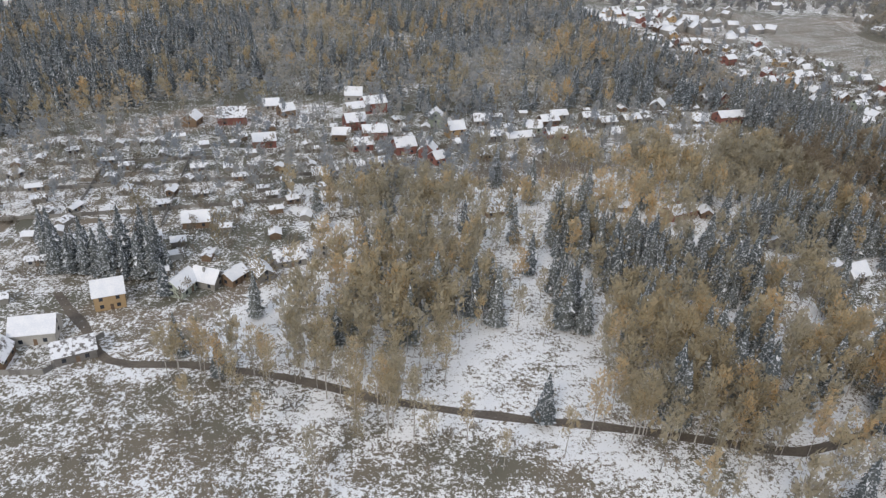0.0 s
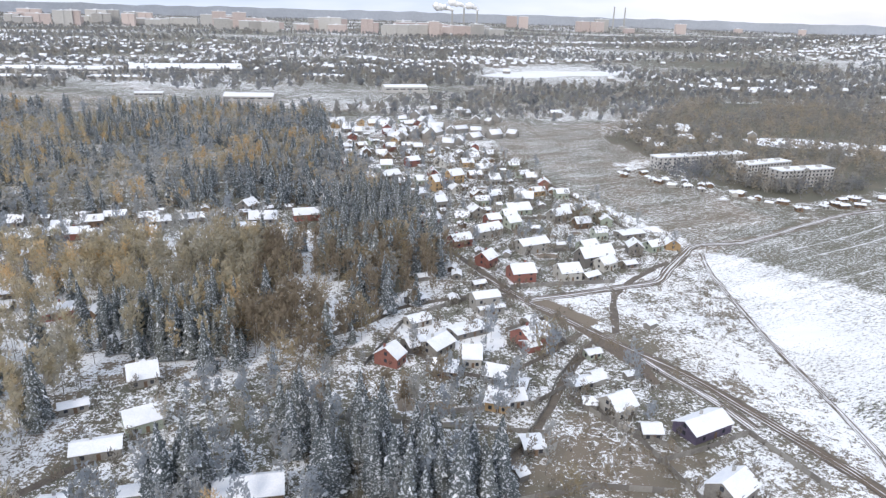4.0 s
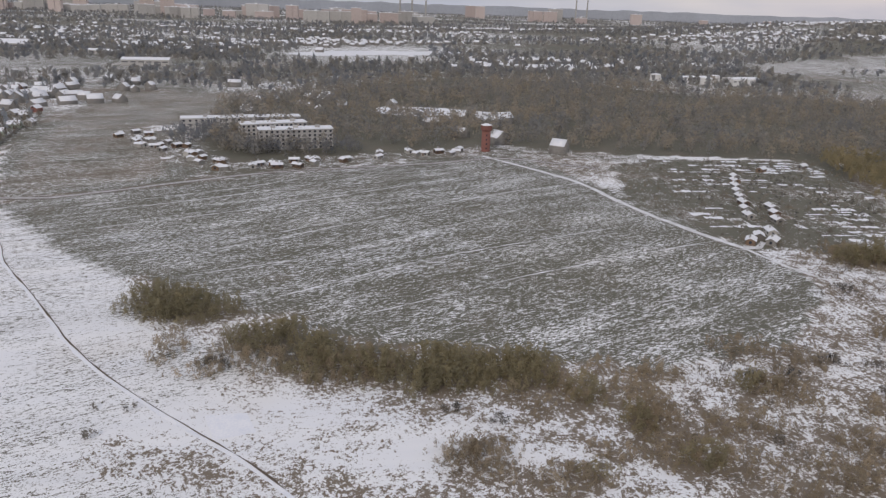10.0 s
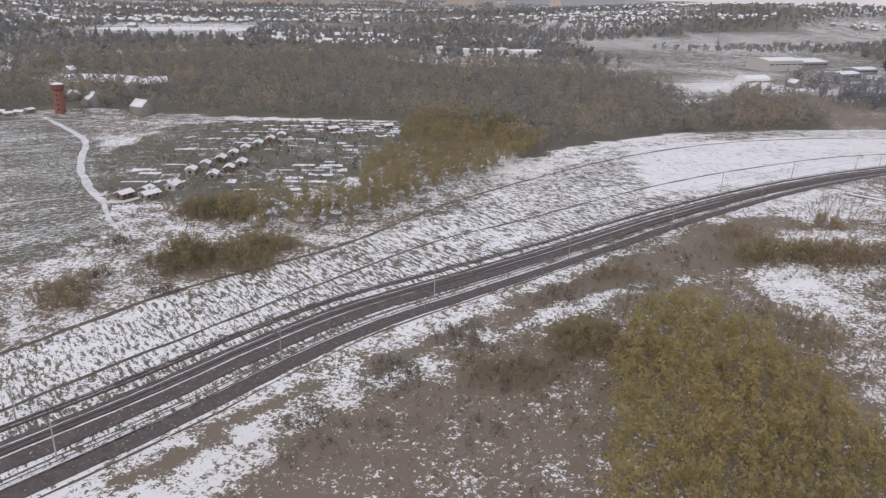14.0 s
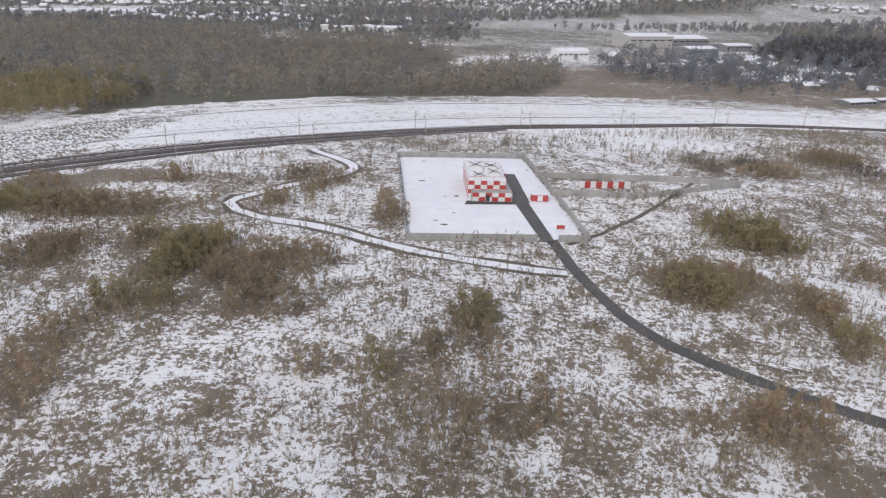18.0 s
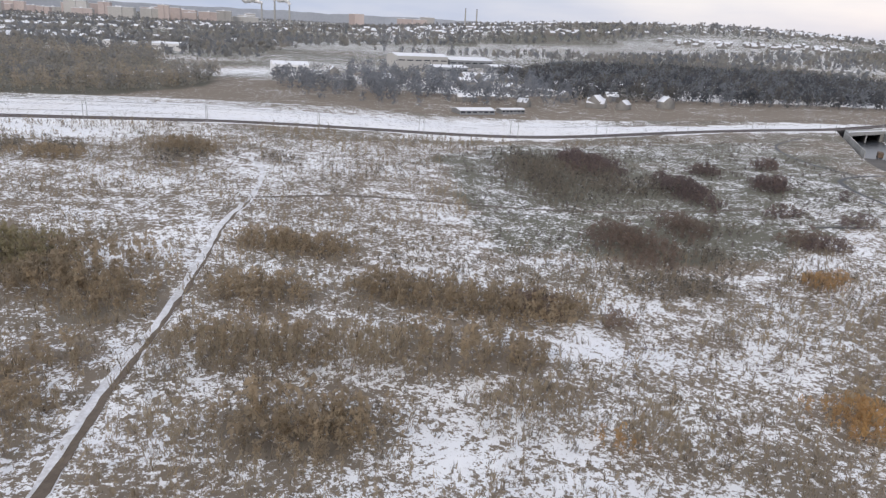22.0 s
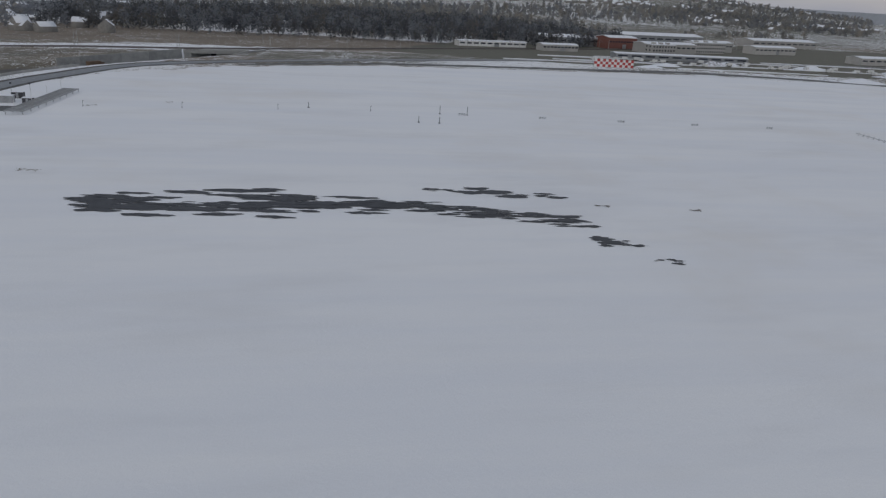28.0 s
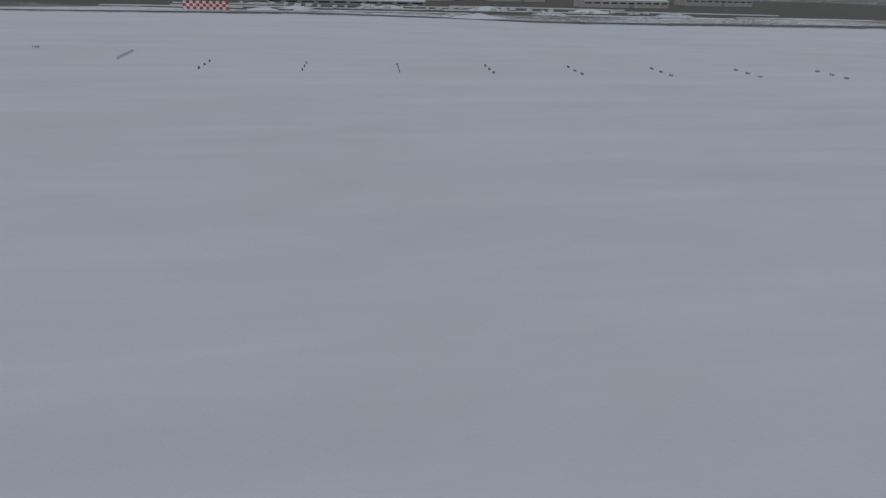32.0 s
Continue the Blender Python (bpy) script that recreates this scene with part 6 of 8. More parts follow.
def house(x, y, long, wide, eaves, turn, wall, pitch=0.75, name="house", roof=0, storeys=1, label=""):
    """A house with a snowy gable roof; the ridge runs along its length."""
    text = label or f"{HOUSE_WORDS[wall]} village house with a snow-covered gable roof"
    ob = thing(name, x, y, turn, text, "house", "village houses")
    a, b, top = long / 2, wide / 2, eaves + wide / 2 * pitch
    body = Build()
    body.add([(-a, -b, -0.8), (a, -b, -0.8), (a, b, -0.8), (-a, b, -0.8), (-a, -b, eaves), (a, -b, eaves), (a, b, eaves), (-a, b, eaves), (-a, 0, top), (a, 0, top)],
             [(0, 1, 5, 4), (2, 3, 7, 6), (1, 2, 6, 9, 5), (3, 0, 4, 8, 7)])
    part("wall", body.mesh("wall", [WALLS[wall]]), ob)
    over, thick = 0.45, 0.22
    cover = Build()
    for s in (-1, 1):
        e = eaves - over * pitch
        v = [(-a - over, s * (b + over), e), (a + over, s * (b + over), e), (a + over, 0, top + 0.06), (-a - over, 0, top + 0.06)]
        v += [(p, q, r + thick) for p, q, r in v]
        f = [(0, 1, 2, 3), (7, 6, 5, 4), (0, 4, 5, 1), (1, 5, 6, 2), (3, 7, 4, 0)]
        cover.add(v, f if s < 0 else [q[::-1] for q in f])
    part("roof", cover.mesh("roof", [(THIN_SNOW, PATCHY)[roof]]), ob, "snow-covered roof")
    rs = random.Random(int(x * 7 + y * 13))
    if long > 5.5:
        pane = Build().box(-0.55, -0.05, -0.65, 0.55, 0.05, 0.65).mesh("window", [GLASS])
        c, d = math.cos(radians(turn)), math.sin(radians(turn))
        for s in (-1, 1):
            for k in range(storeys if s * c < 0.35 else 0):
                for q in (-0.27, 0.27):
                    part("window", pane, ob, at=(q * long, s * (b + 0.02), 1.5 + k * 2.7))
        tall = Build().box(-0.05, -0.55, -0.65, 0.05, 0.55, 0.65).mesh("window", [GLASS])
        for s in (-1, 1):
            if s * d < 0.35:
                part("window", tall, ob, at=(s * (a + 0.02), 0, eaves * 0.55))
                if top - eaves > 2.2:
                    part("window", tall, ob, at=(s * (a + 0.02), 0, eaves + 0.9))
        part("door", Build().box(-0.5, -0.06, 0, 0.5, 0.06, 2.05).mesh("door", [WALLS[2]]), ob, at=(0.05 * long, -b - 0.03, 0))
        stack = Build().box(-0.35, -0.35, 0, 0.35, 0.35, 1.6).box(-0.42, -0.42, 1.5, 0.42, 0.42, 1.7)
        part("chimney", stack.mesh("chimney", [CONCRETE if wall else WALLS[0]]), ob, at=(rs.uniform(-0.25, 0.25) * long, b * 0.3, top - b * 0.3 * pitch - 0.2))
    return ob


# x, y, length, width, eaves height, turn, wall
HAMLET = [
    (-86, 196, 9, 8, 5.5, 20, 4), (-66, 204, 10, 8, 3.2, 70, 5), (-58, 208, 9, 7, 3, 160, 3), (-50, 210, 8, 6, 3, 60, 2), (-41, 213, 9, 6, 2.8, 120, 3), (-33, 223, 11, 8, 3, 20, 3), (-19, 230, 8, 8, 3, 65, 1),
    (-101, 178, 12, 9, 4, 10, 1), (-87, 169, 11, 8, 3.2, 25, 3), (-107, 166, 9, 7, 3, 95, 2), (-72, 253, 10, 9, 3, 10, 2), (-24, 248, 5, 4, 2.4, 40, 3)]
NORTH_ROW = [
    (-81, 376, 15, 11, 4.5, 10, 0), (-101, 371, 9, 8, 4, 80, 2), (-59, 341, 11, 9, 4, 15, 0), (-17, 415, 10, 10, 6.5, 0, 1), (-15, 371, 11, 9, 5, 20, 0), (-21, 352, 9, 7, 4, 0, 2), (23, 331, 8, 8, 4, 75, 0),
    (30, 378, 8, 8, 6, 85, 5), (-64, 403, 9, 8, 2.6, 15, 3), (-27, 301, 9, 7, 2.8, 10, 3)]
NORTH_ROW_B = [
    (56, 382, 9, 7, 3.2, 5, 3), (122, 394, 10, 7, 3, 10, 3), (172, 418, 9, 8, 3.6, 60, 3), (185, 392, 15, 8, 3, 5, 3), (158, 238, 7, 6, 2.6, 60, 3), (175, 213, 9, 8, 3.4, 20, 3), (51, 330, 8, 7, 3, 10, 2),
    (82, 332, 8, 6, 2.8, 80, 3), (84, 372, 9, 7, 3.2, 5, 5), (106, 360, 9, 7, 3, 15, 0), (130, 366, 8, 6, 2.8, 10, 1)]
GARDENS = [
    (171, 218, 6, 5, 2.6, 50, 3), (140, 265, 6, 5, 2.5, 80, 2), (104, 270, 7, 5, 2.6, 0, 3)]
# the corner by the field: length, width, eaves height, turn, wall, pitch, roof
CORNER = [
    (349, 181, 15.6, 9, 3.4, 25, 7, 0.5, 0), (326, 192, 8.8, 9, 4, 26, 1, 0.7, 0), (332, 179, 5.7, 6, 2.8, -3, 3, 0.5, 0), (295, 173, 5.9, 7, 2.5, 4, 3, 0.2, 0), (289, 160, 3.0, 4, 2.3, 27, 3, 0.4, 0), (274, 217, 8.2, 7, 3, -13, 2, 0.75, 0), (289, 196, 7.5, 8, 3.5, -20, 4, 0.75, 1),
    (294, 198, 6.1, 7, 3, 12, 1, 0.6, 0), (297, 207, 6.9, 7, 2.6, -24, 3, 0.4, 0), (291, 213, 7.2, 7, 3, -24, 3, 0.8, 0), (284, 226, 6.4, 10, 3.6, -6, 1, 0.6, 0), (264, 236, 7.5, 8, 3, 25, 3, 0.4, 0), (272, 235, 11.0, 9, 3.2, 47, 3, 0.5, 0), (255, 225, 6.6, 9, 4, 60, 0, 0.7, 0),
    (266, 257, 9.1, 7, 2.8, 29, 1, 0.4, 0), (295, 274, 11.1, 7, 6, 16, 1, 0.45, 0), (297, 268, 11.1, 3, 3, 18, 1, 0.3, 0), (309, 242, 12.7, 11, 4.2, 33, 0, 0.55, 1), (307, 236, 5.4, 6, 2.6, 26, 0, 0.4, 0), (311, 257, 4.5, 6, 2.6, 39, 3, 0.4, 0), (285, 249, 14.3, 8, 2.6, 28, 3, 0.15, 0),
    (329, 230, 5.7, 4, 2.4, 20, 5, 0.4, 0), (319, 208, 8.2, 5, 2.6, 21, 3, 0.3, 0), (325, 212, 4.6, 6, 2.4, 25, 1, 0.6, 0), (338, 214, 4.6, 3, 2.2, 16, 3, 0.3, 0), (318, 195, 4.3, 5, 2.6, -9, 3, 0.5, 1), (266, 278, 7.1, 6, 2.6, 38, 3, 0.4, 0), (317, 308, 11.3, 10, 4.8, 12, 0, 0.6, 0)]
STREET = [
    (340, 311, 10.5, 10, 4.5, 13, 1, 0.6, 0), (303, 326, 8.8, 8, 4.5, 51, 0, 0.75, 0), (330, 348, 16.6, 9, 5, 24, 1, 0.5, 0), (293, 355, 11.3, 8, 4, 28, 0, 0.6, 0), (309, 371, 17.2, 9, 4.5, 32, 1, 0.6, 0), (278, 390, 12.3, 9, 4, 31, 0, 0.6, 0), (359, 332, 19.1, 9, 5.5, 23, 3, 0.9, 0),
    (363, 325, 10.2, 7, 4, 33, 1, 0.75, 0), (376, 328, 6.8, 5, 2.5, 18, 3, 0.4, 0), (335, 418, 15.0, 11, 3, 14, 5, 0.6, 0), (344, 438, 9.7, 9, 5, -12, 3, 0.75, 0), (380, 408, 9.0, 8, 5.5, 28, 5, 0.8, 0), (392, 375, 15.4, 9, 3, 19, 3, 0.15, 0), (257, 491, 13.8, 9, 6, 35, 1, 0.6, 0),
    (288, 470, 7.0, 9, 7, 32, 4, 0.8, 0), (303, 493, 11.3, 9, 6, 33, 4, 0.75, 0), (276, 449, 8.5, 7, 4, 35, 1, 0.6, 0), (324, 445, 9.6, 8, 4.5, 31, 3, 0.6, 0), (358, 404, 12.9, 8, 4.5, 31, 3, 0.75, 0), (226, 531, 10.0, 9, 5.5, 29, 0, 0.75, 0), (240, 490, 10.9, 9, 4.5, 23, 0, 0.6, 0),
    (351, 310, 8.4, 5, 2.6, 30, 3, 0.5, 0), (361, 257, 5.1, 3, 2.3, 36, 3, 0.3, 0)]
WOODSIDE = [
    (183, 187, 10.2, 8, 3.6, 29, 5, 0.75, 0), (175, 174, 12.5, 7, 2.8, 15, 3, 0.4, 0), (197, 140, 9.9, 8, 3, 20, 2, 0.5, 0), (207, 144, 11.0, 7, 3, 25, 3, 0.5, 0), (219, 155, 16.7, 9, 3, 7, 2, 0.6, 0), (236, 143, 11.9, 8, 3.6, 14, 0, 0.75, 0), (256, 128, 13.5, 8, 3.2, 14, 3, 0.6, 0),
    (128, 265, 14.9, 8, 3.5, 26, 0, 0.5, 0), (173, 152, 6.1, 4, 2.4, 7, 3, 0.4, 0), (190, 155, 5.5, 4, 2.3, 9, 3, 0.4, 0), (160, 196, 7.9, 4, 2.4, 24, 3, 0.3, 0), (47, 264, 7.8, 5, 2.5, 16, 2, 0.4, 0), (96, 283, 14.1, 6, 2.6, 20, 3, 0.3, 0), (-16, 396, 10.5, 9, 4.5, 26, 1, 0.5, 0),
    (-5, 402, 13.1, 10, 6, 22, 0, 0.6, 0), (-4, 356, 12.6, 9, 4.5, 9, 0, 0.6, 0), (11, 336, 10.4, 9, 4.5, 19, 0, 0.75, 0), (-11, 339, 12.2, 8, 3.5, 16, 0, 0.6, 0), (-5, 315, 15.9, 8, 3, 22, 1, 0.4, 0), (27, 322, 5.9, 7, 3.5, 31, 0, 0.75, 0), (39, 360, 8.7, 8, 5.5, 20, 4, 0.85, 0),
    (95, 362, 13.0, 8, 3.6, 13, 0, 0.6, 0), (57, 357, 11.1, 7, 3, 15, 3, 0.5, 0), (73, 356, 15.4, 8, 3.2, 18, 1, 0.5, 0), (95, 384, 10.8, 8, 3.6, 18, 2, 0.6, 0), (130, 386, 11.0, 7, 3, 18, 3, 0.6, 0), (146, 392, 11.7, 7, 3, 23, 3, 0.6, 0), (173, 377, 20.0, 8, 3, 5, 1, 0.3, 0),
    (211, 399, 20.0, 9, 4, 13, 0, 0.6, 0), (103, 396, 11.3, 7, 3, 18, 3, 0.6, 0), (40, 346, 7.9, 6, 2.8, 20, 3, 0.5, 0), (-54, 390, 8.1, 8, 4, 33, 2, 0.7, 0)]
STREET_B = [
    (271, 660, 9, 8, 4, 80, 1), (227, 681, 9, 8, 4, 10, 3), (205, 718, 9, 8, 4, 80, 4), (253, 724, 10, 8, 4, 10, 1), (258, 602, 9, 8, 4.5, 20, 0), (212, 437, 9, 7, 3.2, 20, 3), (302, 540, 9, 8, 5, 30, 1),
    (318, 545, 9, 8, 4, 10, 4), (275, 545, 10, 8, 5, 25, 0), (343, 150, 11, 9, 4.5, 35, 3), (331, 490, 8, 7, 4, 20, 1)]
placed = []
for x, y, long, wide, eaves, turn, wall, pitch, roof in CORNER + STREET + WOODSIDE:
    house(x, y, long, wide, eaves, turn, wall, pitch, "house" if eaves > 2.9 else "garden_shed", roof, 2 if eaves > 4.4 else 1, label="" if eaves > 2.9 else "low wooden outbuilding with snow on its roof")
    placed.append((x, y, max(long, wide)))
for row in (HAMLET, NORTH_ROW, NORTH_ROW_B, GARDENS, STREET_B):
    for x, y, long, wide, eaves, turn, wall in row:
        house(x, y, long, wide, eaves, turn, wall, rnd.choice((0.6, 0.75, 0.9)), storeys=2 if eaves > 4.4 else 1, roof=0 if rnd.random() < 0.72 else 1)
        placed.append((x, y, max(long, wide)))

# smaller houses, sheds and greenhouses between them
PLOTS = [(-175, 195), (-110, 190), (-40, 200), (-20, 250), (60, 345), (160, 388), (235, 374), (300, 330), (262, 300), (300, 262), (250, 225), (290, 150), (340, 130), (360, 185), (322, 275), (415.3, 348.2), (380, 455), (350, 590), (285, 760), (190, 760), (210, 600), (200, 430), (60, 400), (-180, 330)]
spots = spread(PLOTS, 14.3, 41, 0.02, 80)
rs = random.Random(12)
LANES = (FIELD_ROAD, TRACK_B, TRACK_A)
for line in LANES:
    spots = off_line(spots, line, 7)
count = 0
for x, y in spots:
    if x > 262 and y < 262 or x > 320 and y < 345:
        continue
    if any(math.hypot(x - p, y - q) < r * 0.62 + 4.5 for p, q, r in placed):
        continue
    big = x > 190 and y > 320 and rs.random() < 0.55
    long, wide = (rs.uniform(7, 10), rs.uniform(6, 8)) if big else (rs.uniform(3.5, 6.5), rs.uniform(3, 4.5))
    house(x, y, long, wide, rs.uniform(3, 4.8) if big else 2.3, rs.choice((10, 80, 100, 20)) + rs.uniform(-8, 8), rs.choice((0, 1, 2, 3, 3, 4, 5)) if big else rs.choice((2, 3, 3, 1, 3)),
          rs.uniform(0.55, 0.9) if big else 0.4, "house" if big else "garden_shed", 0 if rs.random() < 0.7 else 1, label="" if big else "small wooden garden shed with snow on its roof")
    placed.append((x, y, long))
    count += 1


def fence(points, height, mat, label, gap=2.5, name="fence", category="fence", gate=None):
    """Posts and boards along straight runs; each panel is a piece of its own."""
    x0, y0 = points[0]
    ob = thing(name, x0, y0, 0, label, category)
    shared = {}
    for (a, b), (c, d) in zip(points, points[1:]):
        n = max(1, round(math.hypot(c - a, d - b) / gap))
        w, turn = math.hypot(c - a, d - b) / n, math.degrees(math.atan2(d - b, c - a))
        key = round(w, 2)
        if key not in shared:
            shared[key] = Build().box(0, -0.05, -0.4, w - 0.12, 0.05, height).box(w - 0.12, -0.1, -0.4, w, 0.1, height + 0.12).mesh("panel", [mat])
        for k in range(n):
            x, y = a + (c - a) * k / n, b + (d - b) * k / n
            if gate and math.hypot(x + (c - a) / n / 2 - gate[0], y + (d - b) / n / 2 - gate[1]) < gate[2]:
                continue
            part("panel", shared[key], ob, at=(x - x0, y - y0, float(lay(x, y) - lay(x0, y0))), turn=turn)
    return ob


for run in ([(329, 165), (346, 171), (363, 179), (372, 152)], [(312, 201), (328, 176), (337, 140)], [(280, 148), (308, 155), (329, 152)], [(282, 163), (292, 174), (304, 194), (311, 211), (324, 231)], [(318, 205), (322, 185), (338, 170)], [(246, 222), (262, 262), (300, 290)], [(310, 296), (330, 300), (362, 306)], [(-110, 160), (-92, 160), (-82, 178)], [(262, 190), (300, 196), (322, 214)],
            [(300, 250), (318, 262), (322, 240)], [(396, 380), (375, 470), (352, 560)], [(225, 390), (240, 470), (225, 560)], [(270, 330), (292, 420), (300, 500)], [(-50, 330), (30, 342), (120, 372)]):
    fence(run, 1.8, WALLS[3], "grey board fence round the village gardens", 3.0)


for run in ([(-165, 250), (-100, 262), (-40, 275)], [(-160, 280), (-90, 292), (-20, 306)], [(-150, 310), (-80, 322)], [(-120, 245), (-128, 330)], [(-85, 250), (-92, 335)], [(205, 470), (290, 480)], [(210, 540), (300, 555)], [(320, 400), (385, 412)], [(330, 345), (395, 358)], [(235, 190), (300, 180)]):
    fence(run, 1.6, WALLS[3], "weathered grey fence between snowy garden plots", 5.8)


# ---- allotment sheds by the field ----
for k, (x, y, t) in enumerate([(839.9, 418.1, 70), (834.9, 406.8, 70), (829.8, 394.5, 70), (824.8, 382.2, 70), (820.7, 369.9, 70), (816.7, 357.7, 70), (811.7, 345.6, 70), (807.7, 333.6, 70), (827.7, 349.3, 70), (823.7, 338.3, 70), (818.7, 326.3, 70), (805.8, 308, 60), (796.8, 301.4, 50), (789.9, 294.8, 40), (799.9, 294.7, 30), (844.9, 265.5, 10), (901.9, 451.5, 10), (867.9, 439.4, 20), (930, 454.5, 15)]):
    house(x, y, 5.0 + k % 3, 4.0, 2.3, t + 20, (3, 2, 3, 1)[k % 4], 0.45, "garden_shed", label="small allotment shed with a snowy roof")
for x, y in spread([(535, 440), (600, 467.9), (690, 500), (690, 477.9), (610, 451.8), (525, 415.1), (430, 515), (440, 540), (500, 480)], 11, 44):
    house(x, y, rs.uniform(4, 7), 4.0, 2.4, rs.uniform(0, 180), rs.choice((3, 2, 1)), 0.35, "garage", label="low shed or garage with a snowy roof")


# ---- blocks, tower and halls ----
def flat_block(x, y, long, wide, high, turn, wall, label, storeys=5, bays=0, name="apartment_block", z=None):
    """A long flat-roofed block with a row of windows in each storey."""
    ob = thing(name, x, y, turn, label, "apartment block" if storeys > 3 else "building", z=z)
    part("wall", Build().box(0, 0, -0.5, long, wide, high).mesh("wall", [wall]), ob)
    top = Build().box(-0.3, -0.3, high, long + 0.3, wide + 0.3, high + 0.5)
    part("roof", top.mesh("roof", [THIN_SNOW]), ob, "flat roof under thin snow")
    for k in range(3):
        part("roof_hatch", Build().box(-1.5, -1.5, 0, 1.5, 1.5, 1.5).mesh("roof_hatch", [wall]), ob, at=(long * (0.2 + 0.3 * k), wide / 2, high + 0.5))
    if bays:
        h = high / storeys
        pane = Build().box(-0.75, -0.04, -0.7, 0.75, 0.04, 0.7).mesh("window", [GLASS])
        side = Build().box(-0.04, -0.75, -0.7, 0.04, 0.75, 0.7).mesh("window", [GLASS])
        for s in range(storeys):
            for k in range(bays):
                part("window", pane, ob, at=(long * (k + 0.5) / bays, -0.03, h * (s + 0.5)))
            part("window", side, ob, at=(-0.03, wide * 0.3, h * (s + 0.5)))
            part("window", side, ob, at=(-0.03, wide * 0.7, h * (s + 0.5)))
    return ob


flat_block(525, 501, 46, 12, 13.5, 21, PANEL, "pale five-storey panel block with a snowy flat roof", 5, 14)
flat_block(540, 482, 50, 12, 13.5, 14, PANEL, "grey five-storey panel block behind bare trees", 5, 14)
flat_block(472, 542, 88, 12, 9.5, 15, PANEL, "long low panel block among leafless trees", 3, 20)


def water_tower(x, y):
    ob = thing("water_tower", x, y, 0, "round red brick water tower with a white cap", "water tower")
    part("shaft", Build().bar((0, 0, -0.3), (0, 0, 14.2), 3.15, 0, 16, 3.05).mesh("shaft", [WALLS[0]]), ob)
    part("tank", Build().bar((0, 0, 14.1), (0, 0, 15.0), 3.1, 0, 16, 3.9).bar((0, 0, 15.0), (0, 0, 18.2), 3.9, 0, 16).mesh("tank", [WALLS[0]]), ob)
    part("cap", Build().bar((0, 0, 18.2), (0, 0, 19.2), 4.1, 0, 16, 1.2).mesh("cap", [THIN_SNOW]), ob, "snowy white cap")
    pane = Build().box(-0.4, -0.05, -0.6, 0.4, 0.05, 0.6).mesh("window", [GLASS])
    for k in range(4):
        part("window", pane, ob, at=(0, -3.12, 2.5 + 3 * k))


water_tower(694, 490)


def hall(x, y, long, wide, high, turn, wall, label, arched=False, roof=None, bays=6, name="warehouse"):
    ob = thing(name, x, y, turn, label, "warehouse")
    n = 8 if arched else 2
    ring = []
    for k in range(n + 1):
        t = k / n
        z = high + (math.sin(math.pi * t) * wide * 0.2 if arched else (1 - abs(2 * t - 1)) * wide * 0.08)
        ring.append((wide * t, z))
    body, cover = Build(), Build()
    body.add([(0, 0, -0.5), (long, 0, -0.5), (long, wide, -0.5), (0, wide, -0.5), (0, 0, high), (long, 0, high), (long, wide, high), (0, wide, high)], [(0, 1, 5, 4), (1, 2, 6, 5), (2, 3, 7, 6), (3, 0, 4, 7)])
    for xx in (0, long):
        body.add([(xx, p, q) for p, q in ring] , [tuple(range(n + 1))])
    m = n + 1
    shell = [(xx, p, q + up) for xx in (-0.5, long + 0.5) for up in (0, 0.35) for p, q in ring]
    faces = [q for k in range(n) for q in ((k, k + 1, 2 * m + k + 1, 2 * m + k), (m + k, 3 * m + k, 3 * m + k + 1, m + k + 1), (k, m + k, m + k + 1, k + 1), (2 * m + k, 2 * m + k + 1, 3 * m + k + 1, 3 * m + k))]
    cover.add(shell, faces + [(0, 2 * m, 3 * m, m), (n, m + n, 3 * m + n, 2 * m + n)])
    part("wall", body.mesh("wall", [wall]), ob)
    part("roof", cover.mesh("roof", [roof or THIN_SNOW]), ob, "broad snow-covered roof")
    pane = Build().box(-long / bays * 0.35, -0.05, -0.6, long / bays * 0.35, 0.05, 0.6).mesh("window", [GLASS])
    for k in range(bays):
        part("window", pane, ob, at=(long * (k + 0.5) / bays, -0.04, high * 0.65))
    part("gate", Build().box(-2.2, -0.08, 0, 2.2, 0.08, min(4.2, high * 0.55)).mesh("gate", [GALV]), ob, at=(long * 0.5 + long / bays * 0.5, -0.06, 0))
    return ob


for row in ((-165, 1230, 180, 70, 8, 14, PANEL), (-360, 1190, 190, 40, 8, 8, PANEL), (55, 905, 60, 34, 6, 4, PANEL), (255, 1025, 62, 30, 8, 10, PANEL), (120, 1205, 66, 24, 6, -10, PANEL), (-190, 1120, 90, 22, 5, 6, PANEL), (-320, 1090, 80, 24, 6, 6, PANEL),
            (-60, 930, 34, 14, 5, 10, PANEL), (1400, 868, 66, 34, 13, 22, PANEL), (1465, 905, 60, 40, 9, 22, GALV), (1440, 780, 40, 24, 8, 25, GALV), (1510, 850, 40, 22, 7, 20, GALV),
            (1040, 1005, 40, 16, 6, 15, PANEL), (1090, 960, 44, 24, 9, 12, WHITE_PAINT), (1375, 640, 26, 14, 5, 30, GALV), (1440, 486, 26, 14, 2.6, 20, GALV), (1470, 500, 18, 8, 3.0, 20, GALV), (1500, 620, 34, 14, 4, 10, PANEL)):
    hall(*row, "long industrial hall with a snow-covered roof")
hall(1282, 708, 34, 15, 7.5, 18, WHITE_PAINT, "long white arched hangar under snow", True)


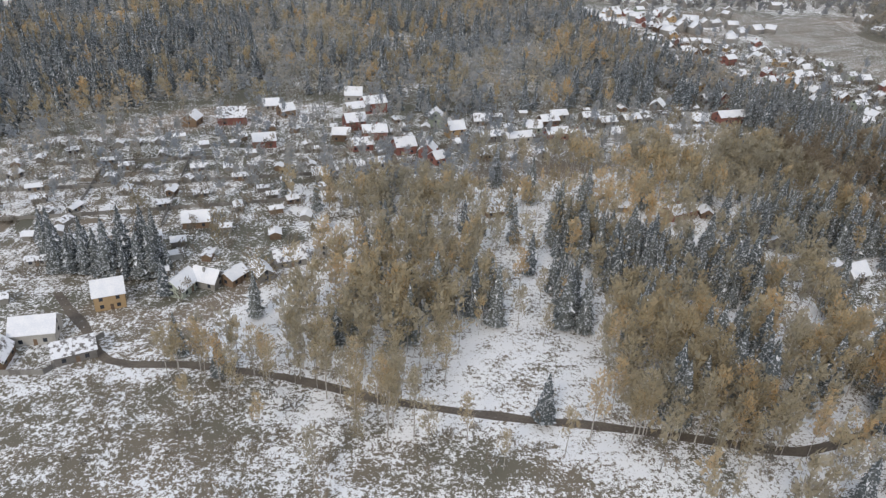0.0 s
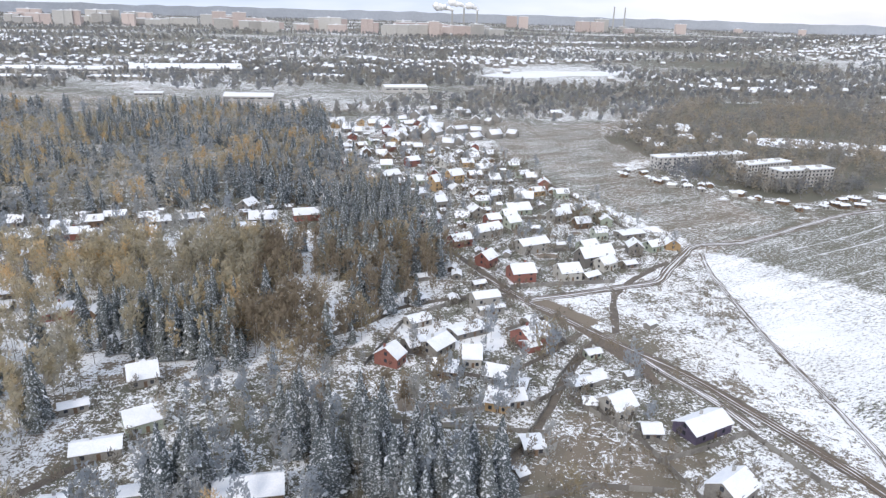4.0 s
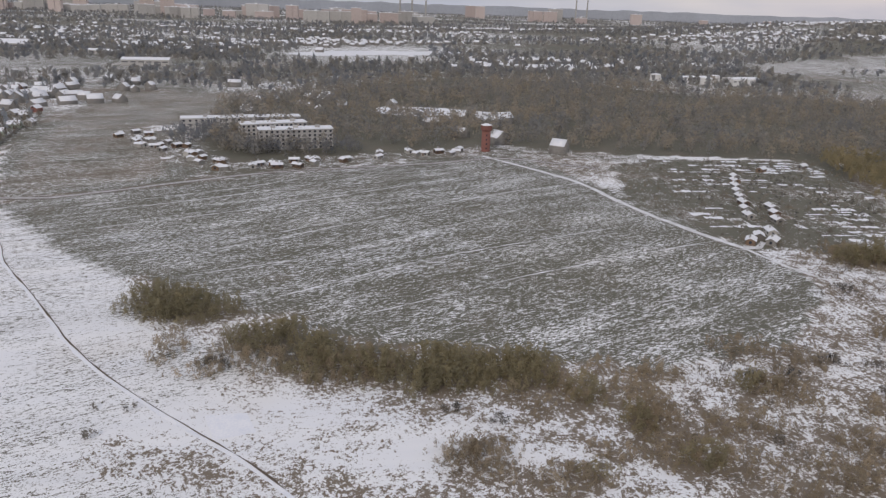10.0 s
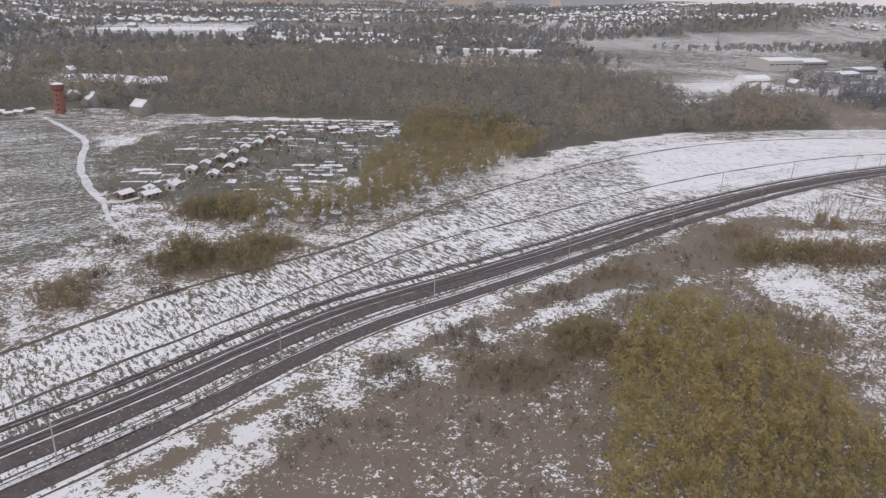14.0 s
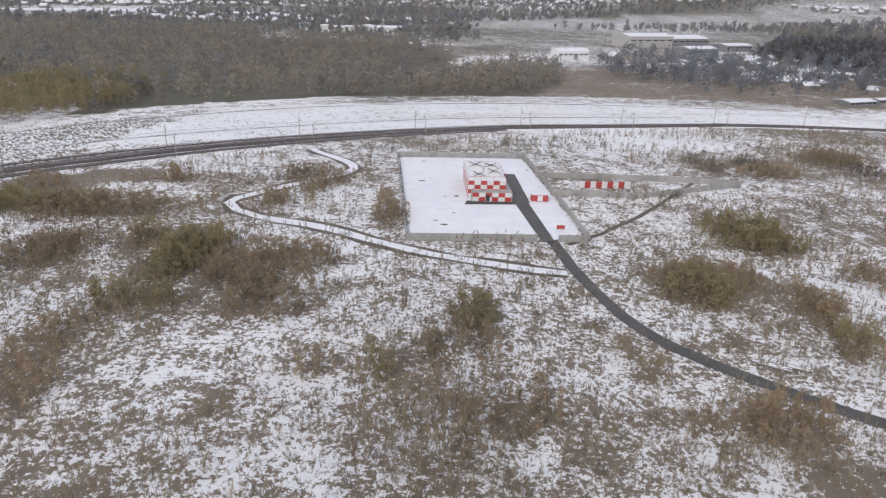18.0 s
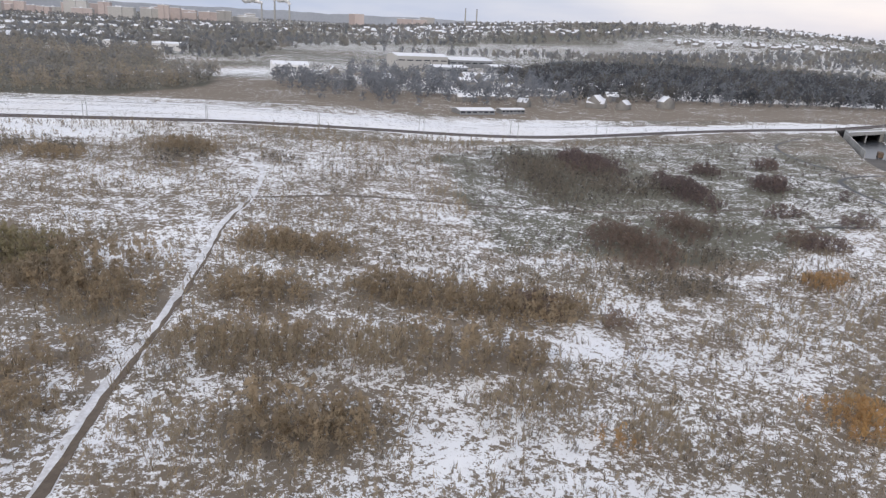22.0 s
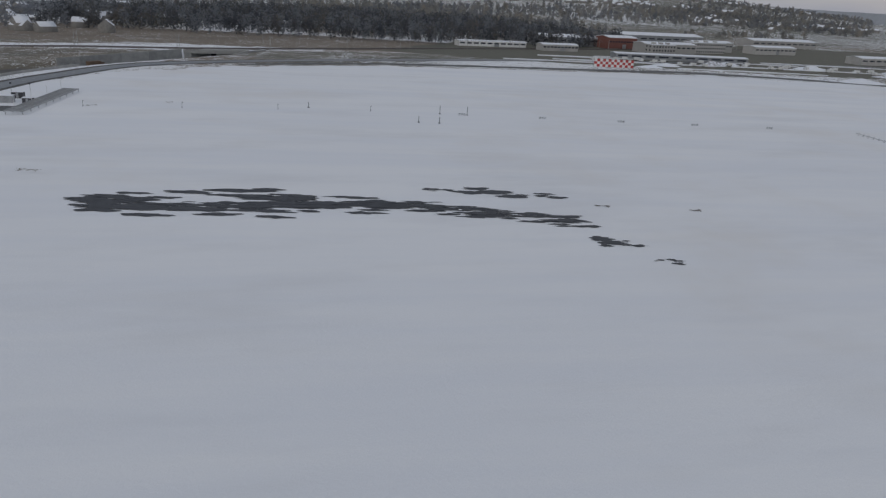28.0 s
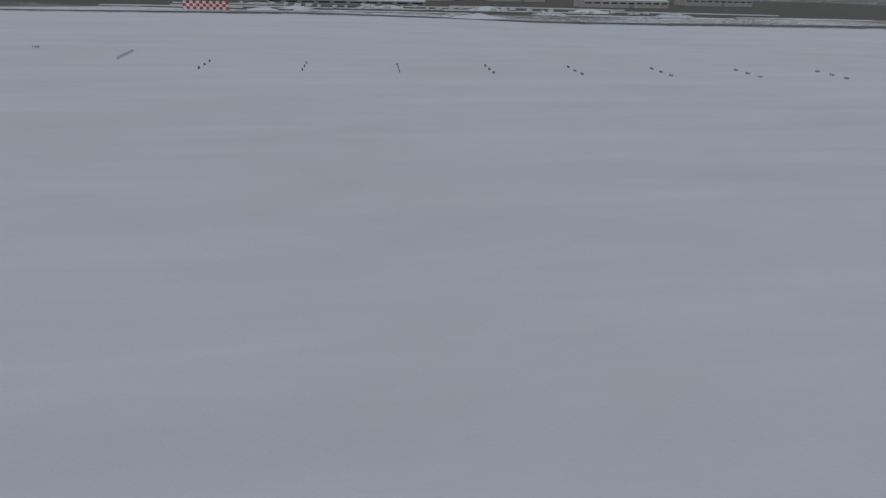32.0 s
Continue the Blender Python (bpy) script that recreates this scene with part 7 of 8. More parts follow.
def tank(x, y, r, h):
    ob = thing("storage_tank", x, y, 0, "pale round storage tank with a snowy top", "storage tank", "storage tanks")
    part("shell", Build().bar((0, 0, -0.3), (0, 0, h), r, 0, 20).mesh("shell", [WHITE_PAINT]), ob)
    part("lid", Build().bar((0, 0, h), (0, 0, h + 1.0), r + 0.15, 0, 20, r * 0.3).mesh("lid", [THIN_SNOW]), ob)


for x, y in ((1030, 985), (1060, 978), (1085, 1010), (1112, 972), (1000, 1010)):
    tank(x, y, 8, 9)


# ---- railway masts ----
def mast_kind():
    ob = thing("catenary_mast", 0, 0, 0, "slim grey concrete mast over the railway line", "mast", "railway masts")
    part("pole", Build().bar((0, 0, -0.5), (0, 0, 8.6), 0.17, 0, 6, 0.12).mesh("pole", [CONCRETE]), ob)
    part("arm", Build().bar((0, 0, 7.0), (0, 3.2, 6.9), 0.06).bar((0, 0, 8.2), (0, 3.0, 7.0), 0.03).mesh("arm", [GALV]), ob)
    part("insulator", Build().bar((0, 1.6, 6.95), (0, 1.6, 6.4), 0.12, 0, 6).mesh("insulator", [DARK_METAL]), ob)
    return ob


line = smooth_line(RAIL, 2.0)
travel = np.concatenate([[0], np.cumsum(np.linalg.norm(np.diff(line, axis=0), axis=1))])
normal = sides_of(line)
mast = mast_kind()
first = True
for side, start in ((-7.8, 24), (3.6, 24)):
    for s in np.arange(start, travel[-1], 55.0):
        k = int(np.searchsorted(travel, s))
        k = min(k, len(line) - 1)
        x, y = line[k] + normal[k] * (side if s > 620 or side > 0 else side - 8)
        turn = math.degrees(math.atan2(normal[k][1], normal[k][0])) - 90 + (180 if side > 0 else 0)
        m = spot(x, y, float(lay(x, y, False)), turn)
        if first:
            mast.matrix_basis = m
            first = False
        else:
            copy_thing(mast, m)
for off, h in ((0.0, 6.3), (-4.8, 6.3)):
    pts = line[::14] + normal[::14] * off
    b = Build()
    for (a, c), (d, e) in zip(pts, pts[1:]):
        b.bar((a, c, float(lay(a, c, False)) + h), (d, e, float(lay(d, e, False)) + h), 0.035, 0, 3)
    tagged(new("contact_wire", b.mesh("contact_wire", [DARK_METAL])), "thin contact wire hung over the rails", "cable", "railway wires", "structure")


# ---- fenced pad with the chequered building ----
def laid(name, corners, mat, label, category, up, n=12):
    """A four-cornered sheet that lies on the land."""
    (a, b), (c, d), (e, f), (g, h) = corners
    v = []
    for j in range(n + 1):
        for i in range(n + 1):
            u, w = i / n, j / n
            x = (a * (1 - u) + c * u) * (1 - w) + (g * (1 - u) + e * u) * w
            y = (b * (1 - u) + d * u) * (1 - w) + (h * (1 - u) + f * u) * w
            v.append((x, y, float(lay(x, y)) + up))
    m = n + 1
    q = [(j * m + i, j * m + i + 1, j * m + m + i + 1, j * m + m + i) for j in range(n) for i in range(n)]
    return tagged(new(name, mesh_of(name, v, q, mat, smooth=True)), label, category, kind="structure")


def pad():
    laid("pavement", [(1137, 194), (1186, 197), (1180.5, 280), (1133.5, 277)], SNOW, "snow-covered yard inside a concrete fence", "yard", 0.25)
    laid("driveway", [(1173.2, 195), (1177, 195), (1174.5, 226), (1170, 226)], WORN_ASPHALT, "cleared dark asphalt drive across the snowy yard", "driveway", 0.31)
    laid("driveway", [(1168, 226), (1175, 226), (1174.5, 257), (1167, 257)], WORN_ASPHALT, "cleared dark asphalt beside the chequered building", "driveway", 0.32)
    laid("driveway", [(1154, 222.5), (1171, 224), (1171, 227.5), (1155, 226)], WORN_ASPHALT, "cleared dark asphalt before the chequered building", "driveway", 0.3)
    z = float(lay(1160, 236)) + 0.1
    melt = Build()
    rs = random.Random(8)
    for k in range(22):
        x, y, r = rs.uniform(1141, 1182), rs.uniform(200, 274), rs.uniform(0.2, 0.7)
        if 1152 < x < 1176:
            continue
        melt.add([(x + 1.8 * r * math.cos(math.tau * q / 7) * rs.uniform(0.6, 1.2), y + r * math.sin(math.tau * q / 7) * rs.uniform(0.6, 1.2), float(lay(x, y)) + 0.3) for q in range(7)], [tuple(range(7))])
    tagged(new("bare_ground", melt.mesh("bare_ground", [DIRT])), "small dark spots in the snow of the yard", "bare ground", kind="structure")
    ob = thing("equipment_building", 1155.5, 229, 0, "low building painted in red and white checks", "building", z=z)
    part("body", Build().box(0.1, 0.1, -0.3, 11.9, 19.9, 5.6).mesh("body", [CONCRETE]), ob)
    part("roof", Build().box(-0.1, -0.1, 5.6, 12.1, 20.1, 5.8).mesh("roof", [THIN_SNOW]), ob, "snowy flat roof")
    rail = Build()
    for x, y in ((0, 0), (4, 0), (8, 0), (12, 0), (12, 5), (12, 10), (12, 15), (12, 20), (6, 20), (0, 20), (0, 15), (0, 10), (0, 5)):
        rail.bar((x, y, 5.8), (x, y, 6.9), 0.05)
    for a, c in (((0, 0), (12, 0)), ((12, 0), (12, 20)), ((12, 20), (0, 20)), ((0, 20), (0, 0))):
        rail.bar((*a, 6.9), (*c, 6.9), 0.05)
    part("roof_rail", rail.mesh("roof_rail", [RED_PAINT]), ob)
    shapes = {(c, s): (Build().box(0, -0.08, 0, 2.0, 0, 1.4) if s else Build().box(-0.08, 0, 0, 0, 2.0, 1.4)).mesh("panel", [RED_PAINT if c else WHITE_PAINT]) for c in (0, 1) for s in (0, 1)}
    for r in range(4):
        for k in range(6):
            part("panel", shapes[(k + r) % 2, 1], ob, at=(k * 2.0, 0.05, r * 1.4))
        for k in range(10):
            part("panel", shapes[(k + r + 1) % 2, 0], ob, at=(0.05, k * 2.0, r * 1.4))
            part("panel", shapes[(k + r) % 2, 0], ob, at=(12.08, k * 2.0, r * 1.4))
    part("podium", Build().box(1.0, -3.4, -0.3, 13.8, -0.1, 2.6).box(12.1, -0.1, -0.3, 13.8, 9.0, 2.6).mesh("podium", [CONCRETE]), ob)
    for r in range(2):
        for k in range(6):
            part("panel", shapes[(k + r) % 2, 1], ob, at=(1.2 + k * 2.05, -3.42, -0.1 + r * 1.35))
    for x, y, w, d, h in ((1.5, 12, 4.0, 5.0, 1.3), (6.6, 13, 4.2, 4.0, 1.0), (2.0, 2.0, 3.4, 4.0, 0.8), (7.0, 4.0, 3.6, 5.0, 1.2)):
        part("roof_housing", Build().box(x, y, 5.8, x + w, y + d, 5.8 + h).mesh("roof_housing", [WHITE_PAINT]), ob)
        part("roof_frame", Build().bar((x, y, 5.8 + h), (x + w, y + d, 5.8 + h + 0.4), 0.12).bar((x + w, y, 5.8 + h), (x, y + d, 5.8 + h + 0.4), 0.12).mesh("roof_frame", [DARK_METAL]), ob)
    part("door", Build().box(0, -0.06, 0, 1.2, 0, 2.1).mesh("door", [DARK_METAL]), ob, at=(5.4, -3.5, 0))
    box = thing("equipment_box", 1178.5, 229, 0, "small red and white painted equipment box", "cabinet", z=float(lay(1178.5, 229)) + 0.27)
    part("body", Build().box(-2.6, -1.4, 0, 2.6, 1.4, 2.1).mesh("body", [RED_PAINT]), box)
    part("lid", Build().box(-2.8, -1.6, 2.1, 2.8, 1.6, 2.35).mesh("lid", [THIN_SNOW]), box)
    part("door", Build().box(-0.8, -1.47, 0.1, 0.8, -1.4, 1.9).mesh("door", [WHITE_PAINT]), box, "white door")
    sign = thing("sign_board", 1180.2, 203.4, 0, "red board on short posts in the snow", "sign", z=float(lay(1180.2, 203.4)) + 0.27)
    part("board", Build().box(-1.2, -0.05, 0.5, 1.2, 0.05, 1.6).mesh("board", [RED_PAINT]), sign)
    for x in (-1, 1):
        part("post", Build().box(x - 0.05, 0.05, -0.2, x + 0.05, 0.15, 1.6).mesh("post", [GALV]), sign)
    fence([(1136, 193), (1187, 196), (1181.5, 281), (1132.5, 278), (1136, 193)], 2.1, CONCRETE, "grey concrete panel fence round the snowy yard", 3.0, gate=(1175.2, 195.5, 2.6))
    fence([(1181.6, 255), (1229.6, 255.8), (1255.6, 253.5)], 2.0, CONCRETE, "grey panel fence along the aerial strip", 3.0)
    fence([(1183.8, 235), (1213.8, 235.5), (1255.6, 252.6)], 2.0, CONCRETE, "grey panel fence along the aerial strip", 3.0)
    ob = thing("aerial_screen", 1194.7, 243.5, 0, "low red and white striped aerial screen", "aerial")
    for k in range(9):
        part("panel", Build().box(0, -0.1, 0.3, 1.9, 0.1, 2.6).mesh("panel", [RED_PAINT if k % 2 else WHITE_PAINT]), ob, at=(k * 1.95, 0, 0))
        part("post", Build().box(0.9, 0.1, -0.2, 1.05, 0.25, 2.6).mesh("post", [GALV]), ob, at=(k * 1.95, 0, 0))


pad()


# ---- underpass, barrier and road things ----
def underpass():
    """Two skewed road openings under the railway; the road meets them at an angle."""
    ob = thing("rail_bridge", 1702, 452, 0, "concrete railway bridge with two dark road openings", "bridge", z=0)
    ax, ay = 8.0, 17.0                                      # the way through
    fx, fy = math.cos(radians(24)), math.sin(radians(24))   # along the portal

    def block(a, c, low, high, near=0.0, far=1.0):
        v = [(fx * q + ax * d, fy * q + ay * d, z) for z in (low, high) for q, d in ((a, near), (c, near), (c, far), (a, far))]
        return Build().add(v, [(3, 2, 1, 0), (4, 5, 6, 7), (0, 1, 5, 4), (1, 2, 6, 5), (2, 3, 7, 6), (3, 0, 4, 7)])

    part("deck", block(-19, 19, -1.3, 0.2).mesh("deck", [CONCRETE]), ob)
    part("parapet", block(-19, 19, -1.4, 0.9, -0.03, -0.005).mesh("parapet", [CONCRETE]), ob)
    part("snow_cover", block(-18, 18, 0.2, 0.4, 0.05, 0.4).mesh("snow_cover", [SNOW]), ob, "snow lying on the deck")
    part("pier", block(-0.8, 0.8, -8, -1.3, 0.02).mesh("pier", [CONCRETE]), ob)
    part("abutment", block(-19, -15.0, -8, -1.3).mesh("abutment", [CONCRETE]), ob)
    part("abutment", block(15.0, 19, -8, -1.3).mesh("abutment", [CONCRETE]), ob)
    # added dark sheet closes the passage and stands for its deep shade
    part("back_wall", block(-19, 19, -8, -1.3, 0.98, 1.02).mesh("back_wall", [DARK_METAL]), ob)
    for s, ys in ((-1, [446] + list(range(440, 362, -6))), (1, [458, 452, 446, 440])):
        for y0, y1 in zip(ys, ys[1:]):
            v = []
            for y in (y0, y1):
                x = float(road_mid(y) + s * (road_half(y) - 0.1)) - 1702
                low, high = float(lay(1702 + x - s * 1.0, y)) - 0.8, 0.9 if s < 0 else 0.9 - (458 - y) * 0.12
                v += [(x, y - 452, low), (x, y - 452, high), (x + s * 0.5, y - 452, high), (x + s * 0.5, y - 452, low)]
            b = Build().add(v, [(0, 1, 5, 4), (1, 2, 6, 5), (2, 3, 7, 6), (0, 3, 2, 1), (4, 5, 6, 7)])
            part("wing_wall", b.mesh("wing_wall", [CONCRETE]), ob)


underpass()


def barrier():
    ob = thing("barrier_wall", *BARRIER[0], 0, "grey concrete wall along the snowy strip between roads", "wall")
    pts = smooth_line(BARRIER, 6.0)
    x0, y0 = BARRIER[0]
    for (a, b), (c, d) in zip(pts, pts[1:]):
        w = math.hypot(c - a, d - b)
        part("panel", Build().box(0, -0.3, -0.3, w - 0.05, 0.3, 1.9).mesh("panel", [CONCRETE]), ob, at=(a - x0, b - y0, float(lay(a, b))), turn=math.degrees(math.atan2(d - b, c - a)))


barrier()
dash = Build().box(-0.09, 0, 0, 0.09, 2.0, 0.02).mesh("dash", [WHITE_LINE])
marks = thing("centre_line", 1653, 20, 0, "dashed white centre line on the service road", "road marking", kind="structure")
pts = smooth_line(ROAD_B, 6.0)
for (a, b), (c, d) in list(zip(pts, pts[1:]))[:64]:
    part("dash", dash, marks, at=(a - 1653 - 0.4, b - 20, float(lay(a, b)) + 0.12 - float(lay(1653, 20))), turn=math.degrees(math.atan2(d - b, c - a)) - 90)

CAR_PAINT = [surface("silver_car_paint", (0.45, 0.46, 0.47), (0.5, 0.51, 0.52), 1, 0.25, 0.3, bump=0), surface("white_car_paint", (0.75, 0.75, 0.75), (0.8, 0.8, 0.8), 1, 0.25, bump=0),
             surface("dark_car_paint", (0.03, 0.03, 0.035), (0.05, 0.05, 0.055), 1, 0.2, 0.2, bump=0), surface("blue_car_paint", (0.06, 0.08, 0.14), (0.08, 0.1, 0.17), 1, 0.22, 0.2, bump=0)]
LAMP_GLASS = surface("lamp_glass", (0.7, 0.7, 0.68), (0.8, 0.8, 0.78), 1, 0.15, bump=0)
TAIL = surface("tail_lamp_red", (0.4, 0.02, 0.02), (0.5, 0.03, 0.03), 1, 0.2, bump=0)
TYRE = surface("black_rubber", (0.02, 0.02, 0.02), (0.035, 0.035, 0.035), 2, 0.9)


def car_kind(paint, word):
    """A car 4.4 m long that faces +y."""
    ob = thing("car", 0, 0, 0, f"{word} car driving on the wet road", "car", "cars on the road")
    side = [(-2.2, 0.35), (-2.2, 0.8), (-2.05, 0.95), (-1.5, 1.0), (1.15, 0.92), (2.1, 0.75), (2.2, 0.55), (2.15, 0.3)]
    roof = [(-1.75, 0.97), (-1.2, 1.45), (0.1, 1.48), (0.95, 0.95)]

    def hull(outline, w, taper=0.0):
        n = len(outline)
        v = [(-w + (taper if z > 1.2 else 0), y, z) for y, z in outline] + [(w - (taper if z > 1.2 else 0), y, z) for y, z in outline]
        return v, [tuple(range(n)), tuple(range(2 * n - 1, n - 1, -1))] + [(k, n + k, n + (k + 1) % n, (k + 1) % n) for k in range(n)]

    body = part("body", Build().add(*hull(side, 0.9)).mesh("body", [paint]), ob)
    part("cabin", Build().add(*hull(roof, 0.8, 0.14)).mesh("cabin", [GLASS]), ob)
    part("roof_panel", Build().box(-0.66, -1.2, 1.46, 0.66, 0.12, 1.52).mesh("roof_panel", [paint]), ob)
    wheel = Build().bar((-0.12, 0, 0), (0.12, 0, 0), 0.33, 0, 12).mesh("wheel", [TYRE])
    rim = Build().bar((-0.13, 0, 0), (0.13, 0, 0), 0.19, 0, 8).mesh("rim", [GALV])
    for x in (-0.82, 0.82):
        for y in (-1.35, 1.35):
            w = part("wheel", wheel, ob, at=(x, y, 0.33))
            part("rim", rim, w)
        part("headlight", Build().box(-0.18, -0.04, -0.09, 0.18, 0.04, 0.09).mesh("headlight", [LAMP_GLASS]), ob, at=(x * 0.78, 2.17, 0.66))
        part("tail_light", Build().box(-0.16, -0.04, -0.09, 0.16, 0.04, 0.09).mesh("tail_light", [TAIL]), ob, at=(x * 0.82, -2.19, 0.75))
    part("bumper", Build().box(-0.88, -0.06, -0.14, 0.88, 0.06, 0.14).mesh("bumper", [TYRE]), ob, at=(0, 2.2, 0.42))
    return ob


cars = [car_kind(p, w) for p, w in zip(CAR_PAINT, ("silver", "white", "black", "dark blue"))]
road = smooth_line(ROAD_A, 1.0)
used = set()
for y, lane, kind in ((78, 3.2, 1), (71, -1.3, 0), (92, 3.2, 1), (97, 3.2, 2), (103, 3.2, 0), (116, -1.3, 1), (172, 3.2, 0), (206, 3.0, 1), (284, -1.8, 2), (302, 2.2, 3), (322, -2.0, 3), (366, -2.4, 1)):
    k = int(np.argmin(np.abs(road[:, 1] - y)))
    d = road[min(k + 1, len(road) - 1)] - road[k - 1]
    d /= np.linalg.norm(d)
    x, yy = road[k] + np.array([d[1], -d[0]]) * -lane
    turn = math.degrees(math.atan2(d[1], d[0])) - 90 + (180 if lane > 0 else 0)
    m = spot(x, yy, float(lay(x, yy)) + 0.11, turn, 1.12)
    if kind in used:
        copy_thing(cars[kind], m)
    else:
        cars[kind].matrix_basis = m
        used.add(kind)


def lorry(x, y, turn):
    ob = thing("lorry", x, y, turn, "brown box lorry heading for the underpass", "lorry", z=float(lay(x, y)) + 0.11)
    part("cargo_box", Build().box(-1.25, -5.0, 1.0, 1.25, 1.6, 3.6).mesh("cargo_box", [WALLS[2]]), ob)
    part("cab", Build().box(-1.15, 1.8, 0.7, 1.15, 3.7, 2.9).mesh("cab", [WALLS[2]]), ob)
    part("windscreen", Build().box(-1.0, 3.7, 1.7, 1.0, 3.75, 2.6).mesh("windscreen", [GLASS]), ob)
    part("chassis", Build().box(-0.5, -4.8, 0.6, 0.5, 3.4, 1.0).mesh("chassis", [DARK_METAL]), ob)
    wheel = Build().bar((-0.16, 0, 0), (0.16, 0, 0), 0.48, 0, 12).mesh("wheel", [TYRE])
    for xx in (-1.0, 1.0):
        for yy in (-3.6, -2.4, 2.6):
            part("wheel", wheel, ob, at=(xx, yy, 0.48))


lorry(1659, 377, -30)


def timber_stack(x, y, turn, many, seed, half=6.5):
    """Long felled trunks laid side by side, with snow along their tops."""
    rs = random.Random(seed)
    ob = thing("timber_stack", x, y, turn, "stack of long felled trunks under snow in the scrub", "timber")
    trunk = Build().bar((-half, 0, 0.25), (half, 0, 0.2), 0.26, 0, 7, 0.14).mesh("trunk", [WALLS[3]])
    snow = Build().bar((0.2 - half, 0, 0.42), (half - 0.5, 0, 0.32), 0.2, 0, 6, 0.12).mesh("snow_cover", [SNOW])
    for k in range(many):
        at, a = (rs.uniform(-2.5, 2.5), (k - many / 2) * 0.42 + rs.uniform(-0.1, 0.1), 0.3 * rs.randint(0, 1)), rs.uniform(-4, 4)
        log = part("trunk", trunk, ob, at=at, turn=a)
        if rs.random() < 0.92:
            part("snow_cover", snow, log)


timber_stack(1211, 134, -30, 9, 4, 3.5)
timber_stack(1554.2, 100.1, 14, 15, 1)
timber_stack(1553.2, 83.5, -6, 18, 2)
timber_stack(1563.2, 87.2, -12, 8, 3)


# ---- airfield ----
def light_row(x, y, n, gap, turn, h, label):
    """A bar of approach lights on short stands in the snow."""
    h *= 0.6
    ob = thing("approach_light_bar", x, y, turn, label, "approach lights", "approach lights")
    for k in range(n):
        q = (k - (n - 1) / 2) * gap
        s = part("light_stand", Build().bar((0, 0, -0.2), (0, 0, h), 0.05).box(-0.18, -0.22, 0, 0.18, 0.22, 0.1).mesh("light_stand", [DARK_METAL]), ob, at=(0, q, 0))
        part("lamp", Build().bar((0, 0, 0), (0, -0.22, 0.08), 0.1, 0, 8, 0.14).mesh("lamp", [DARK_METAL]), s, at=(0, 0, h + 0.1))
    if n > 1:
        part("cross_bar", Build().bar((0, -gap * n / 2, h * 0.8), (0, gap * n / 2, h * 0.8), 0.05).mesh("cross_bar", [DARK_METAL]), ob)


for k, x in enumerate((1699, 1729, 1760, 1792, 1825, 1855, 1885, 1914, 1944)):
    light_row(x, 248 + 4.5 * min(k, 3), 1 if k < 4 else 3, 0.9, 84, 2.6 if k < 4 else 0.8, "short bar of approach lights on stands in snow")
light_row(1978, 246, 9, 2.6, 4, 1.0, "long cross bar of approach lights in snow")
for x in (2007, 2037, 2066, 2095, 2123, 2152, 2182, 2212, 2242):
    for s in (-1, 0, 1):
        light_row(x, 226 + s * 8.0, 3, 0.9, 2, 0.5, "low runway approach lights lying in snow")
for x, y, h in ((1815, 243, 2.2), (1808, 243, 2.2), (1817, 262, 3.0), (1827, 262, 3.0), (1937, 125, 2.2), (1900, 127, 0.6), (1978, 124, 0.6), (1674, 215, 2.0), (1678, 215, 2.0), (1770, 263, 2.0)):
    ob = thing("marker_post", x, y, 0, "thin dark marker post standing in the snow", "post", "airfield posts")
    part("pole", Build().bar((0, 0, -0.3), (0, 0, h), 0.09).mesh("pole", [DARK_METAL]), ob)
    part("base", Build().box(-0.35, -0.3, -0.1, 0.35, 0.3, 0.2).mesh("base", [DARK_METAL]), ob)


